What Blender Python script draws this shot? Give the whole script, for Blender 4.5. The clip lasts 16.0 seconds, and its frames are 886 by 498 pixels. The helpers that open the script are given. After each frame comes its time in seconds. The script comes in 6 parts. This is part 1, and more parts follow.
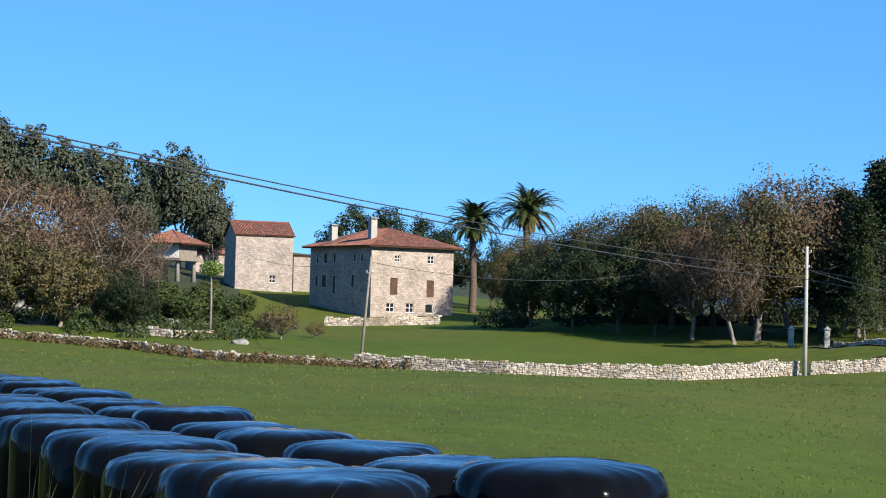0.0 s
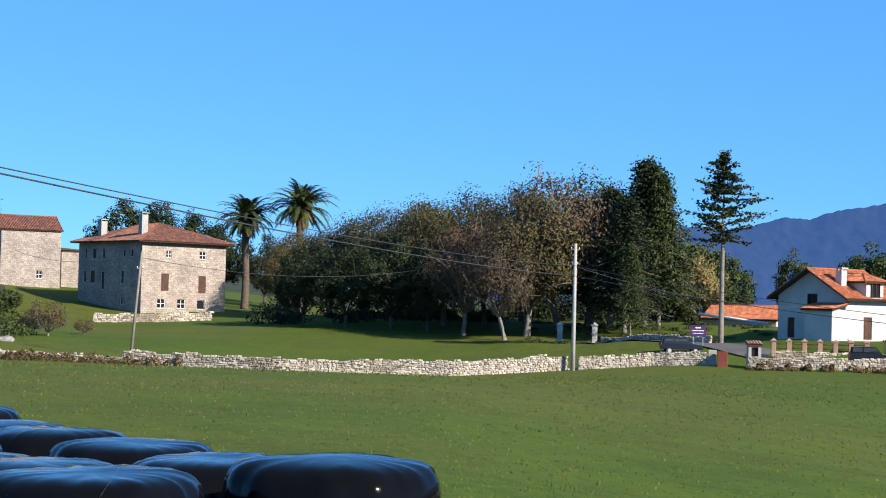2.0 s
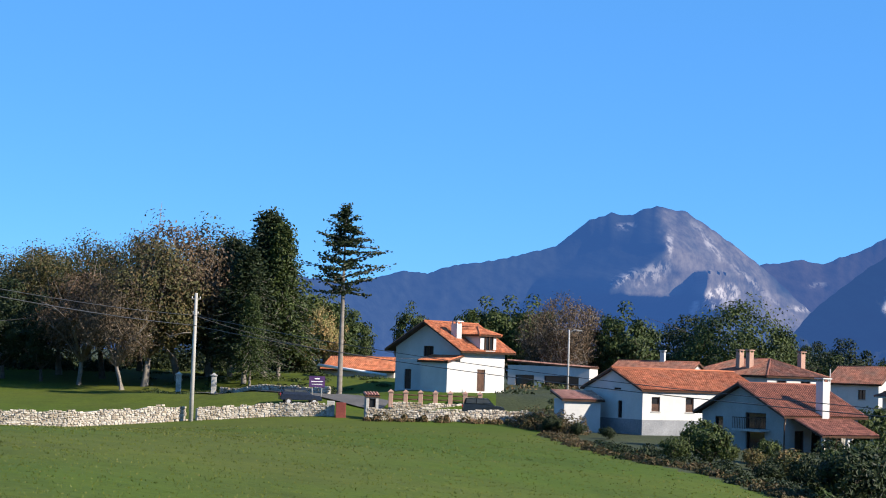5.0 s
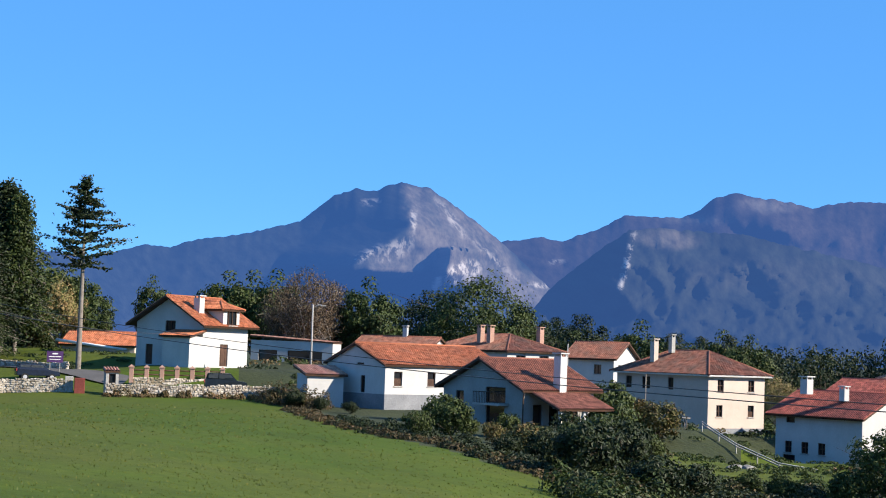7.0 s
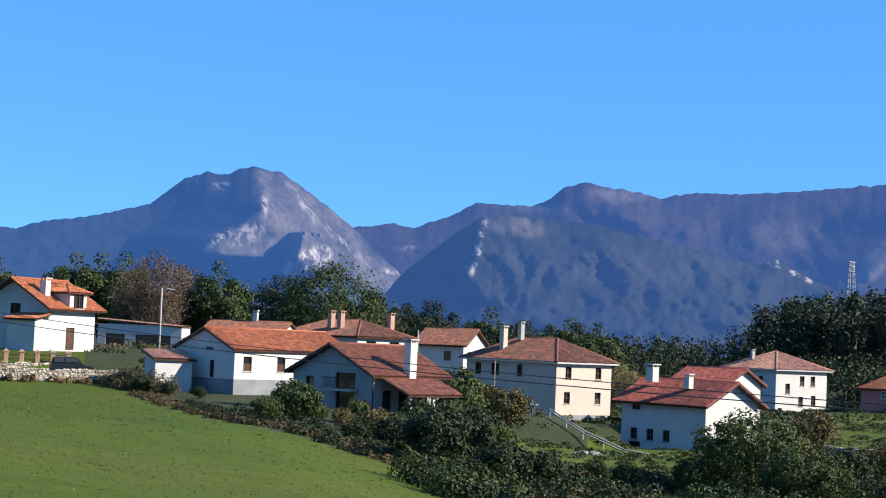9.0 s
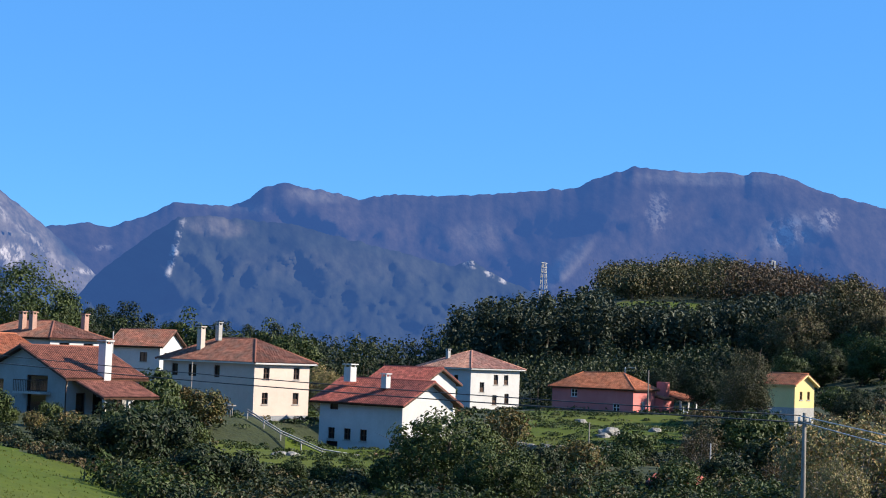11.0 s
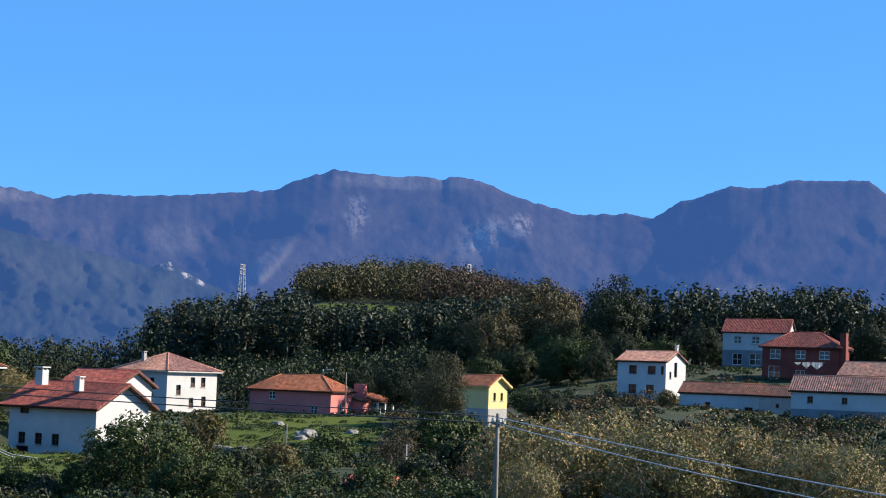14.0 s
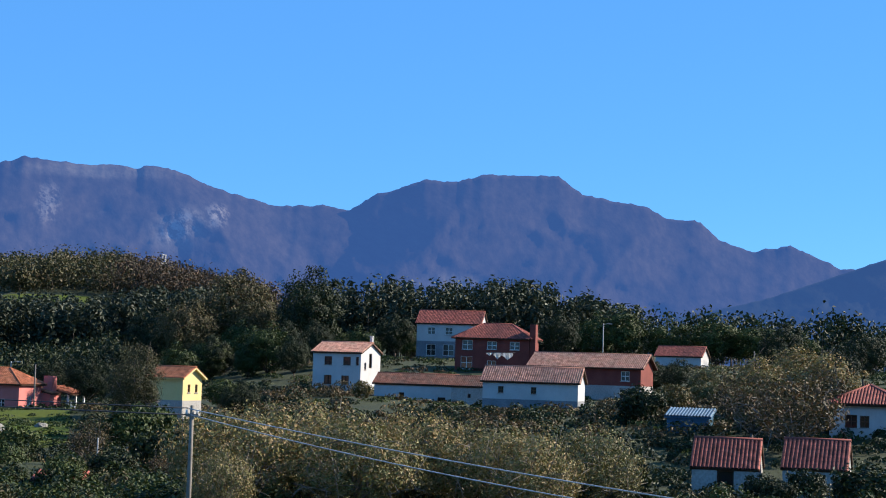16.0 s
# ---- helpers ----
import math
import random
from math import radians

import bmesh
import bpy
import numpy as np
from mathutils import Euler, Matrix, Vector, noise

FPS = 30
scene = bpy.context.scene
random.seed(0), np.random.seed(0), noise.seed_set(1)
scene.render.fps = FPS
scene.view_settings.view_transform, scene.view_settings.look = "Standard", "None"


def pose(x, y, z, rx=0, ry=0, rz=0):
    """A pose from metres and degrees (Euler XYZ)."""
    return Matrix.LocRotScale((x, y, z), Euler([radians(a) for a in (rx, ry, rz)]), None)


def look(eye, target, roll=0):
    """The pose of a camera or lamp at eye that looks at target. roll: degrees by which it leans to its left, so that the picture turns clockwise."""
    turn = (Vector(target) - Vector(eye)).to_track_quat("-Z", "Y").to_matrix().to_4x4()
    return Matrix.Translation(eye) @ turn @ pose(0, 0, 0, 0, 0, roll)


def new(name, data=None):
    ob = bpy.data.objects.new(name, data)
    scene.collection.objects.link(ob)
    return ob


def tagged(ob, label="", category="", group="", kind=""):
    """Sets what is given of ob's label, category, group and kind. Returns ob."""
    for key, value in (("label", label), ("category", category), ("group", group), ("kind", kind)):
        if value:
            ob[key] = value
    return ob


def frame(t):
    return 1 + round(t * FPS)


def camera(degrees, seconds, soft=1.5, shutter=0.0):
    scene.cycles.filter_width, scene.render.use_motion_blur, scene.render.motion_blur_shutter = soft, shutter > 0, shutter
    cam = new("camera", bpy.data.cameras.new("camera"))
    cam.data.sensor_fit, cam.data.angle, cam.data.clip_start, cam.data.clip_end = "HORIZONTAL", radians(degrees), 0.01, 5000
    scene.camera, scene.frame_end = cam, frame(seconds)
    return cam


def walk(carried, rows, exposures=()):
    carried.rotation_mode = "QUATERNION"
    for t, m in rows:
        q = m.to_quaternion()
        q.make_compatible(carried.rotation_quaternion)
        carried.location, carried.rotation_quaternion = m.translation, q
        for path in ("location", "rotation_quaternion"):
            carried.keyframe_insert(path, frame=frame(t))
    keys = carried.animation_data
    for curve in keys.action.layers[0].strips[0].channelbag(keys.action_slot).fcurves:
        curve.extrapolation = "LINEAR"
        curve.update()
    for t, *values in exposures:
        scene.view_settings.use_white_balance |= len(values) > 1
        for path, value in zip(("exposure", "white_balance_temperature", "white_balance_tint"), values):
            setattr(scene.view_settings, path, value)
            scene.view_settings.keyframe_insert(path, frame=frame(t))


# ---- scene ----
cam = camera(28.7, 16.0, soft=1.05)
EYE = 10.0
# the camera stands on one spot and pans to the right: seconds, tilt, lean, heading
ROWS = [
    (0.0, 91.812, -1.492, -1.701),
    (0.5, 91.695, -1.545, -3.478),
    (1.0, 91.824, -1.515, -5.013),
    (1.5, 91.805, -1.580, -7.472),
    (2.0, 91.879, -1.505, -9.201),
    (2.5, 92.044, -1.428, -11.741),
    (3.0, 92.898, -1.624, -13.941),
    (3.5, 93.119, -1.796, -16.640),
    (4.0, 93.364, -1.861, -18.512),
    (6.5, 93.779, -2.004, -27.836),
    (7.0, 93.392, -1.980, -30.180),
    (7.5, 93.606, -2.075, -31.277),
    (8.0, 93.697, -2.422, -32.430),
    (8.5, 93.570, -2.616, -33.504),
    (9.0, 93.115, -2.437, -35.123),
    (9.5, 92.889, -2.353, -39.004),
    (12.0, 93.759, -2.302, -46.808),
    (12.5, 93.647, -2.492, -48.466),
    (13.0, 93.727, -2.319, -50.916),
    (13.5, 94.006, -2.190, -53.023),
    (14.0, 93.950, -1.998, -55.027),
    (14.5, 94.375, -1.998, -56.587),
    (15.0, 94.233, -2.058, -59.206),
    (15.5, 94.051, -2.048, -61.830),
    (16.0, 93.989, -1.792, -65.057),
]
walk(cam, [(t, pose(0, 0, EYE, rx, ry, rz)) for t, rx, ry, rz in ROWS])

# ---- light ----
SUN_AZ, SUN_EL = 137.0, 29.0
world = bpy.data.worlds.new("sky")
scene.world = world
world.use_nodes = True
wn = world.node_tree
sky = wn.nodes.new("ShaderNodeTexSky")
sky.sky_type, sky.sun_disc = "NISHITA", False
sky.sun_elevation, sky.sun_rotation = radians(SUN_EL), radians(SUN_AZ)
sky.altitude, sky.air_density, sky.dust_density, sky.ozone_density = 1200, 0.8, 0.0, 3.0
tint = wn.nodes.new("ShaderNodeMix")
tint.data_type, tint.blend_type = "RGBA", "MULTIPLY"
tint.inputs[0].default_value, tint.inputs[7].default_value = 1.0, (0.70, 1.25, 1.85, 1)
wn.links.new(sky.outputs[0], tint.inputs[6])
even = wn.nodes.new("ShaderNodeMix")
even.data_type = "RGBA"
even.inputs[0].default_value, even.inputs[7].default_value = 0.6, (0.96, 3.55, 8.1, 1)
wn.links.new(tint.outputs[2], even.inputs[6])
wn.links.new(even.outputs[2], wn.nodes["Background"].inputs[0])
wn.nodes["Background"].inputs[1].default_value = 0.060
lamp = bpy.data.lights.new("sun", "SUN")
lamp.energy, lamp.angle, lamp.color = 5.0, radians(0.5), (1.0, 0.9, 0.76)
sun = new("sun", lamp)
_a, _e = radians(SUN_AZ), radians(SUN_EL)
sun.matrix_world = look((0, 0, 0), (-math.sin(_a) * math.cos(_e), -math.cos(_a) * math.cos(_e), -math.sin(_e)))
scene.view_settings.exposure = 1.0


# ---- small tools ----
def at(az, dist, z=None):
    """A place by heading (degrees to the right of north), distance and height; on the ground by default."""
    a = radians(az)
    x, y = dist * math.sin(a), dist * math.cos(a)
    return Vector((x, y, ground(x, y) if z is None else EYE + z))


def way(az):
    return Vector((math.sin(radians(az)), math.cos(radians(az)), 0))


def mesh_of(name, bm, mats):
    me = bpy.data.meshes.new(name)
    bm.to_mesh(me)
    bm.free()
    for m in mats if isinstance(mats, (list, tuple)) else (mats,):
        me.materials.append(m)
    return me


def part(name, bm, mats, parent=None, label=""):
    """Link a bmesh as one mesh object under a thing."""
    ob = new(name, mesh_of(name, bm, mats) if isinstance(bm, bmesh.types.BMesh) else bm)
    if parent:
        ob.parent = parent
    if label:
        tagged(ob, label)
    return ob


def thing(name, place, rz=0.0, label="", category="", group=""):
    ob = new(name)
    ob.matrix_world = Matrix.Translation(place) @ Matrix.Rotation(rz, 4, "Z")
    return tagged(ob, label, category, group)


def box(bm, x0, y0, z0, x1, y1, z1, mat=0):
    v = [bm.verts.new(p) for p in ((x0, y0, z0), (x1, y0, z0), (x1, y1, z0), (x0, y1, z0), (x0, y0, z1), (x1, y0, z1), (x1, y1, z1), (x0, y1, z1))]
    for f in ((3, 2, 1, 0), (4, 5, 6, 7), (0, 1, 5, 4), (1, 2, 6, 5), (2, 3, 7, 6), (3, 0, 4, 7)):
        bm.faces.new([v[i] for i in f]).material_index = mat
    return v


def tube(bm, pts, radii, n=7, mat=0):
    """A round bar along points."""
    rings = []
    for i, p in enumerate(pts):
        d = (Vector(pts[min(i + 1, len(pts) - 1)]) - Vector(pts[max(i - 1, 0)])).normalized()
        a = d.cross(Vector((0.31, 0.17, 0.93)) if abs(d.z) < 0.9 else Vector((1, 0, 0))).normalized()
        b = d.cross(a)
        rings.append([bm.verts.new(Vector(p) + (a * math.cos(k * math.tau / n) + b * math.sin(k * math.tau / n)) * radii[i]) for k in range(n)])
    for r, s in zip(rings, rings[1:]):
        for k in range(n):
            f = bm.faces.new((r[k], r[(k + 1) % n], s[(k + 1) % n], s[k]))
            f.smooth, f.material_index = True, mat
    for r in (rings[0][::-1], rings[-1]):
        bm.faces.new(r).material_index = mat


# ---- materials ----
def material(name, rough=0.8, metal=0.0):
    m = bpy.data.materials.new(name)
    m.use_nodes = True
    b = m.node_tree.nodes["Principled BSDF"]
    b.inputs["Roughness"].default_value, b.inputs["Metallic"].default_value = rough, metal
    b.inputs["Specular IOR Level"].default_value = 0.3
    return m, m.node_tree, b


def node(nt, kind, **kw):
    n = nt.nodes.new("ShaderNode" + kind)
    for k, v in kw.items():
        if k in n.inputs:
            n.inputs[k].default_value = v
    return n


def ramp(nt, src, stops):
    r = nt.nodes.new("ShaderNodeValToRGB")
    while len(r.color_ramp.elements) < len(stops):
        r.color_ramp.elements.new(0.5)
    for e, (p, c) in zip(r.color_ramp.elements, stops):
        e.position, e.color = p, (*c, 1)
    nt.links.new(src, r.inputs[0])
    return r.outputs[0]


def mix(nt, fac, a, b, mode="MIX"):
    n = nt.nodes.new("ShaderNodeMix")
    n.data_type, n.blend_type = "RGBA", mode
    for sock, v in ((n.inputs[0], fac), (n.inputs[6], a), (n.inputs[7], b)):
        if isinstance(v, bpy.types.NodeSocket):
            nt.links.new(v, sock)
        else:
            sock.default_value = v if isinstance(v, float) else (*v, 1)
    return n.outputs[2]


def noise_of(nt, scale, detail=5.0, rough=0.6, coord="Object"):
    tc = nt.nodes.new("ShaderNodeTexCoord")
    n = node(nt, "TexNoise", Scale=scale, Detail=detail, Roughness=rough)
    nt.links.new(tc.outputs[coord], n.inputs["Vector"])
    return n.outputs[0]


def bump(nt, b, src, strength, dist):
    n = node(nt, "Bump", Strength=strength, Distance=dist)
    nt.links.new(src, n.inputs["Height"])
    nt.links.new(n.outputs[0], b.inputs["Normal"])


def mottled(name, dark, light, scale=1.5, rough=0.85, relief=0.3, dist=0.02, fine=None, metal=0.0, grain_=(0.72, 1.12)):
    """A surface with broad stains and fine grain between two colours."""
    m, nt, b = material(name, rough, metal)
    big = noise_of(nt, scale)
    small = noise_of(nt, fine or scale * 14, 3.0)
    base = ramp(nt, big, ((0.3, dark), (0.7, light)))
    grain = ramp(nt, small, ((0.3, (grain_[0],) * 3), (0.7, (grain_[1],) * 3)))
    nt.links.new(mix(nt, 1.0, base, grain, "MULTIPLY"), b.inputs["Base Color"])
    bump(nt, b, small, relief, dist)
    return m


def masonry(name, stones, mortar, wide, high, patch=None):
    """Coursed rubble on the wall's own metres (UV)."""
    m, nt, b = material(name, 0.9)
    uv = nt.nodes.new("ShaderNodeUVMap")
    warp = node(nt, "TexNoise", Scale=1.3, Detail=2.0)
    nt.links.new(uv.outputs[0], warp.inputs["Vector"])
    add = nt.nodes.new("ShaderNodeVectorMath")
    add.operation = "MULTIPLY_ADD"
    nt.links.new(warp.outputs[1], add.inputs[0])
    add.inputs[1].default_value = (0.35, 0.35, 0)
    nt.links.new(uv.outputs[0], add.inputs[2])
    br = node(nt, "TexBrick", Scale=1.0)
    nt.links.new(add.outputs[0], br.inputs["Vector"])
    br.inputs["Color1"].default_value, br.inputs["Color2"].default_value, br.inputs["Mortar"].default_value = (*stones[0], 1), (*stones[1], 1), (*mortar, 1)
    br.inputs["Mortar Size"].default_value, br.inputs["Brick Width"].default_value, br.inputs["Row Height"].default_value = 0.02, wide, high
    br.inputs["Bias"].default_value = 0.0
    br.inputs["Mortar Smooth"].default_value = 0.6
    n2 = node(nt, "TexNoise", Scale=0.35, Detail=4.0)
    nt.links.new(uv.outputs[0], n2.inputs["Vector"])
    n3 = node(nt, "TexNoise", Scale=5.0, Detail=5.0)
    nt.links.new(uv.outputs[0], n3.inputs["Vector"])
    col = mix(nt, 1.0, br.outputs[0], ramp(nt, n2.outputs[0], ((0.3, patch or (0.75, 0.72, 0.68)), (0.65, (1.08, 1.04, 1.0)))), "MULTIPLY")
    col = mix(nt, 1.0, col, ramp(nt, n3.outputs[0], ((0.3, (0.65, 0.63, 0.6)), (0.65, (1.15, 1.15, 1.15)))), "MULTIPLY")
    nt.links.new(col, b.inputs["Base Color"])
    bump(nt, b, n3.outputs[0], 0.5, 0.04)
    return m


def tiles(name, c1, c2, c3, fresh=0.5):
    """Clay roof tiles: courses and single tiles that differ, lichen in patches."""
    m, nt, b = material(name, 0.85)
    uv = nt.nodes.new("ShaderNodeUVMap")
    br = node(nt, "TexBrick", Scale=1.0)
    nt.links.new(uv.outputs[0], br.inputs["Vector"])
    br.offset = 0.0
    br.inputs["Color1"].default_value, br.inputs["Color2"].default_value, br.inputs["Mortar"].default_value = (*c1, 1), (*c2, 1), (*[v * 0.35 for v in c1], 1)
    br.inputs["Mortar Size"].default_value, br.inputs["Brick Width"].default_value, br.inputs["Row Height"].default_value = 0.018, 0.24, 0.36
    n2 = node(nt, "TexNoise", Scale=0.5, Detail=6.0, Roughness=0.7)
    nt.links.new(uv.outputs[0], n2.inputs["Vector"])
    n3 = node(nt, "TexNoise", Scale=2.0, Detail=4.0)
    nt.links.new(uv.outputs[0], n3.inputs["Vector"])
    col = mix(nt, ramp(nt, n2.outputs[0], ((fresh - 0.06, (0, 0, 0)), (fresh + 0.14, (0.85, 0.85, 0.85)))), br.outputs[0], c3)
    col = mix(nt, 1.0, col, ramp(nt, n3.outputs[0], ((0.3, (0.5, 0.48, 0.46)), (0.5, (1, 1, 1)), (0.72, (1.6, 1.55, 1.5)))), "MULTIPLY")
    nt.links.new(col, b.inputs["Base Color"])
    bump(nt, b, br.outputs[1], -0.6, 0.03)
    return m


def foliage(name, dark, light, brown=None, share=0.5):
    m, nt, b = material(name, 0.6)
    b.inputs["Specular IOR Level"].default_value = 0.25
    geo = nt.nodes.new("ShaderNodeNewGeometry")
    info = nt.nodes.new("ShaderNodeObjectInfo")
    stops = [(0.0, dark), (0.75, light)] if brown is None else [(0.0, dark), (share, light), (min(share + 0.2, 0.99), brown)]
    col = ramp(nt, geo.outputs["Random Per Island"], stops)
    tint = ramp(nt, info.outputs["Random"], ((0.0, (0.8, 0.85, 0.8)), (1.0, (1.2, 1.1, 1.0))))
    col = mix(nt, 1.0, col, tint, "MULTIPLY")
    nt.links.new(col, b.inputs["Base Color"])
    tr = nt.nodes.new("ShaderNodeBsdfTranslucent")
    nt.links.new(col, tr.inputs[0])
    ms = nt.nodes.new("ShaderNodeMixShader")
    ms.inputs[0].default_value = 0.14
    nt.links.new(b.outputs[0], ms.inputs[1])
    nt.links.new(tr.outputs[0], ms.inputs[2])
    nt.links.new(ms.outputs[0], nt.nodes["Material Output"].inputs[0])
    return m


PLASTER = mottled("white plaster", (0.42, 0.41, 0.395), (0.51, 0.50, 0.485), 0.5, 0.85, 0.15, 0.01, 6.0, grain_=(0.94, 1.03))
GREYWALL = mottled("greyish cream plaster", (0.25, 0.24, 0.225), (0.33, 0.32, 0.30), 0.5, 0.85, 0.15, 0.01, 6.0, grain_=(0.92, 1.04))
PEACH = mottled("peach plaster", (0.45, 0.365, 0.305), (0.52, 0.43, 0.365), 0.5, 0.85, 0.15, 0.01, 6.0, grain_=(0.94, 1.03))
PINK = mottled("salmon plaster", (0.44, 0.135, 0.120), (0.52, 0.175, 0.155), 0.5, 0.85, 0.15, 0.01, 6.0, grain_=(0.94, 1.03))
YELLOW = mottled("yellow plaster", (0.592, 0.465, 0.195), (0.656, 0.525, 0.245), 0.5, 0.85, 0.15, 0.01, 6.0, grain_=(0.94, 1.03))
REDBRICK = mottled("dark red brickwork", (0.144, 0.032, 0.025), (0.216, 0.054, 0.040), 0.6, 0.85, 0.3, 0.02, 8.0)
GREYBASE = mottled("grey cement plinth", (0.158, 0.166, 0.180), (0.245, 0.252, 0.266), 0.6, 0.9, 0.25, 0.01, 8.0)
CEMENT = mottled("raw cement render", (0.288, 0.274, 0.252), (0.396, 0.382, 0.360), 0.5, 0.9, 0.25, 0.02, 6.0)
CONCRETE = mottled("concrete", (0.302, 0.288, 0.266), (0.418, 0.403, 0.374), 1.2, 0.9, 0.25, 0.01, 18.0)
TRIM = mottled("white painted trim", (0.681, 0.672, 0.644), (0.754, 0.745, 0.727), 1.0, 0.7, 0.05, 0.005)
WOOD = mottled("dark stained wood", (0.045, 0.022, 0.014), (0.10, 0.05, 0.03), 2.0, 0.7, 0.3, 0.01)
OLDWOOD = mottled("weathered grey wood", (0.158, 0.137, 0.115), (0.259, 0.230, 0.194), 2.0, 0.85, 0.3, 0.01)
GLASS, _nt, _b = material("dark window glass", 0.08)
_b.inputs["Base Color"].default_value = (0.015, 0.017, 0.02, 1)
_b.inputs["Specular IOR Level"].default_value = 0.5
DARKROOM = mottled("unlit interior", (0.02, 0.018, 0.016), (0.035, 0.03, 0.028), 1.0)
ASHLAR = masonry("pale sandstone masonry", ((0.275, 0.240, 0.218), (0.41, 0.362, 0.33)), (0.20, 0.172, 0.155), 0.55, 0.3)
RUBBLE = masonry("limewashed rubble masonry", ((0.27, 0.240, 0.225), (0.41, 0.37, 0.345)), (0.20, 0.178, 0.165), 0.5, 0.3)
STONES = mottled("white limestone", (0.259, 0.245, 0.223), (0.475, 0.454, 0.418), 1.6, 0.9, 0.5, 0.05, 9.0)
TILE_OLD = tiles("old clay tiles", (0.20, 0.068, 0.042), (0.31, 0.125, 0.080), (0.105, 0.070, 0.054), 0.48)
TILE_ORANGE = tiles("orange clay tiles", (0.400, 0.120, 0.052), (0.464, 0.168, 0.080), (0.272, 0.120, 0.072), 0.55)
TILE_RED = tiles("deep red tiles", (0.25, 0.062, 0.048), (0.34, 0.095, 0.068), (0.18, 0.07, 0.055), 0.58)
TILE_PALE = tiles("sun-bleached clay tiles", (0.418, 0.186, 0.128), (0.557, 0.290, 0.209), (0.278, 0.174, 0.128), 0.5)
TILE_BROWN = tiles("brown concrete tiles", (0.232, 0.087, 0.058), (0.302, 0.116, 0.075), (0.186, 0.087, 0.064), 0.6)
LICHEN = mottled("grey lichened limestone", (0.13, 0.125, 0.115), (0.30, 0.285, 0.26), 1.6, 0.9, 0.5, 0.05, 9.0)
BARK = mottled("rough brown bark", (0.060, 0.045, 0.034), (0.140, 0.108, 0.082), 2.5, 0.9, 0.6, 0.03)
PALEBARK = mottled("pale grey bark", (0.144, 0.122, 0.101), (0.245, 0.216, 0.187), 2.5, 0.9, 0.5, 0.03)
TERRA = mottled("terracotta render", (0.34, 0.20, 0.15), (0.44, 0.27, 0.21), 1.0, 0.85, 0.2, 0.01)
ASPHALT = mottled("worn asphalt", (0.072, 0.068, 0.065), (0.115, 0.108, 0.104), 0.4, 0.95, 0.2, 0.01, 12.0)
LEAF_OAK = foliage("green and bronze oak leaves", (0.020, 0.028, 0.008), (0.062, 0.064, 0.019), (0.098, 0.066, 0.029), 0.6)
LEAF_RUST = foliage("rusty autumn leaves", (0.042, 0.032, 0.020), (0.098, 0.070, 0.044), (0.135, 0.090, 0.060), 0.6)
LEAF_GREEN = foliage("fresh green leaves", (0.016, 0.030, 0.007), (0.058, 0.080, 0.020))
LEAF_DARK = foliage("dark evergreen leaves", (0.007, 0.014, 0.006), (0.026, 0.040, 0.013))
LEAF_OLIVE = foliage("olive green leaves turning brown", (0.024, 0.028, 0.010), (0.070, 0.070, 0.024), (0.102, 0.077, 0.038), 0.65)
LEAF_WOOD = foliage("deep green wood leaves", (0.016, 0.024, 0.014), (0.042, 0.054, 0.031))
LEAF_EUC = foliage("blue-green eucalyptus leaves", (0.022, 0.031, 0.020), (0.066, 0.080, 0.052))
LEAF_YEL = foliage("yellowing leaves", (0.040, 0.046, 0.013), (0.100, 0.092, 0.030), (0.122, 0.085, 0.034), 0.6)
LEAF_WALNUT = foliage("walnut leaves turning", (0.085, 0.090, 0.030), (0.21, 0.19, 0.072), (0.29, 0.21, 0.105), 0.55)
LEAF_HILL = foliage("browning oak wood leaves", (0.024, 0.022, 0.012), (0.062, 0.048, 0.028), (0.090, 0.058, 0.038), 0.6)
LEAF_PALM = foliage("palm leaflets", (0.020, 0.036, 0.010), (0.066, 0.086, 0.026))
LEAF_FRESH = foliage("bright green leaves", (0.060, 0.105, 0.018), (0.120, 0.180, 0.036))
LEAF_DRY = foliage("dry brown fronds", (0.109, 0.062, 0.027), (0.187, 0.117, 0.055))
LEAF_HEDGE = foliage("brambles and dry hedge leaves", (0.034, 0.031, 0.012), (0.086, 0.070, 0.027), (0.135, 0.085, 0.045), 0.6)


# ---- ground ----
# heights below the eye by heading, at distances RINGS
RINGS = (12, 40, 75, 115, 150, 185, 225, 290, 430, 540, 700)
LAND = (
    (-15, -2.3, -2.6, -3.0, -3.8, -4.3, -3.0, 1.5, 9.0, 14.0, 19.0, 26.0),
    (-4, -2.3, -2.5, -3.0, -4.3, -5.5, -4.2, -3.2, 2.8, 8.0, 13.5, 19.3),
    (8, -2.2, -2.6, -3.2, -4.8, -6.1, -4.2, -1.6, -1.9, 2.0, 3.0, 4.0),
    (19, -2.3, -3.4, -3.9, -4.8, -4.7, -1.8, -1.1, -2.6, -1.0, -0.5, 0.0),
    (29, -2.3, -4.1, -5.2, -5.3, -5.5, -2.4, -4.3, -6.0, -6.0, -7.0, -8.0),
    (40, -2.2, -4.6, -7.4, -7.2, -7.9, -7.0, -8.1, -10.0, -9.0, -8.0, -6.0),
    (45.5, -2.2, -5.1, -7.4, -7.5, -7.8, -6.4, -7.2, -9.0, -6.5, -3.5, 2.0),
    (51, -2.2, -5.6, -7.3, -7.8, -7.6, -5.8, -6.3, -7.9, 0.3, 17.6, 30.0),
    (62, -2.3, -5.4, -6.6, -7.3, -6.1, -4.7, -3.1, 1.2, 2.5, 11.0, 20.0),
    (80, -2.2, -5.4, -6.6, -6.8, -2.6, -2.1, -2.7, 1.2, 1.9, 1.0, 0.1),
)
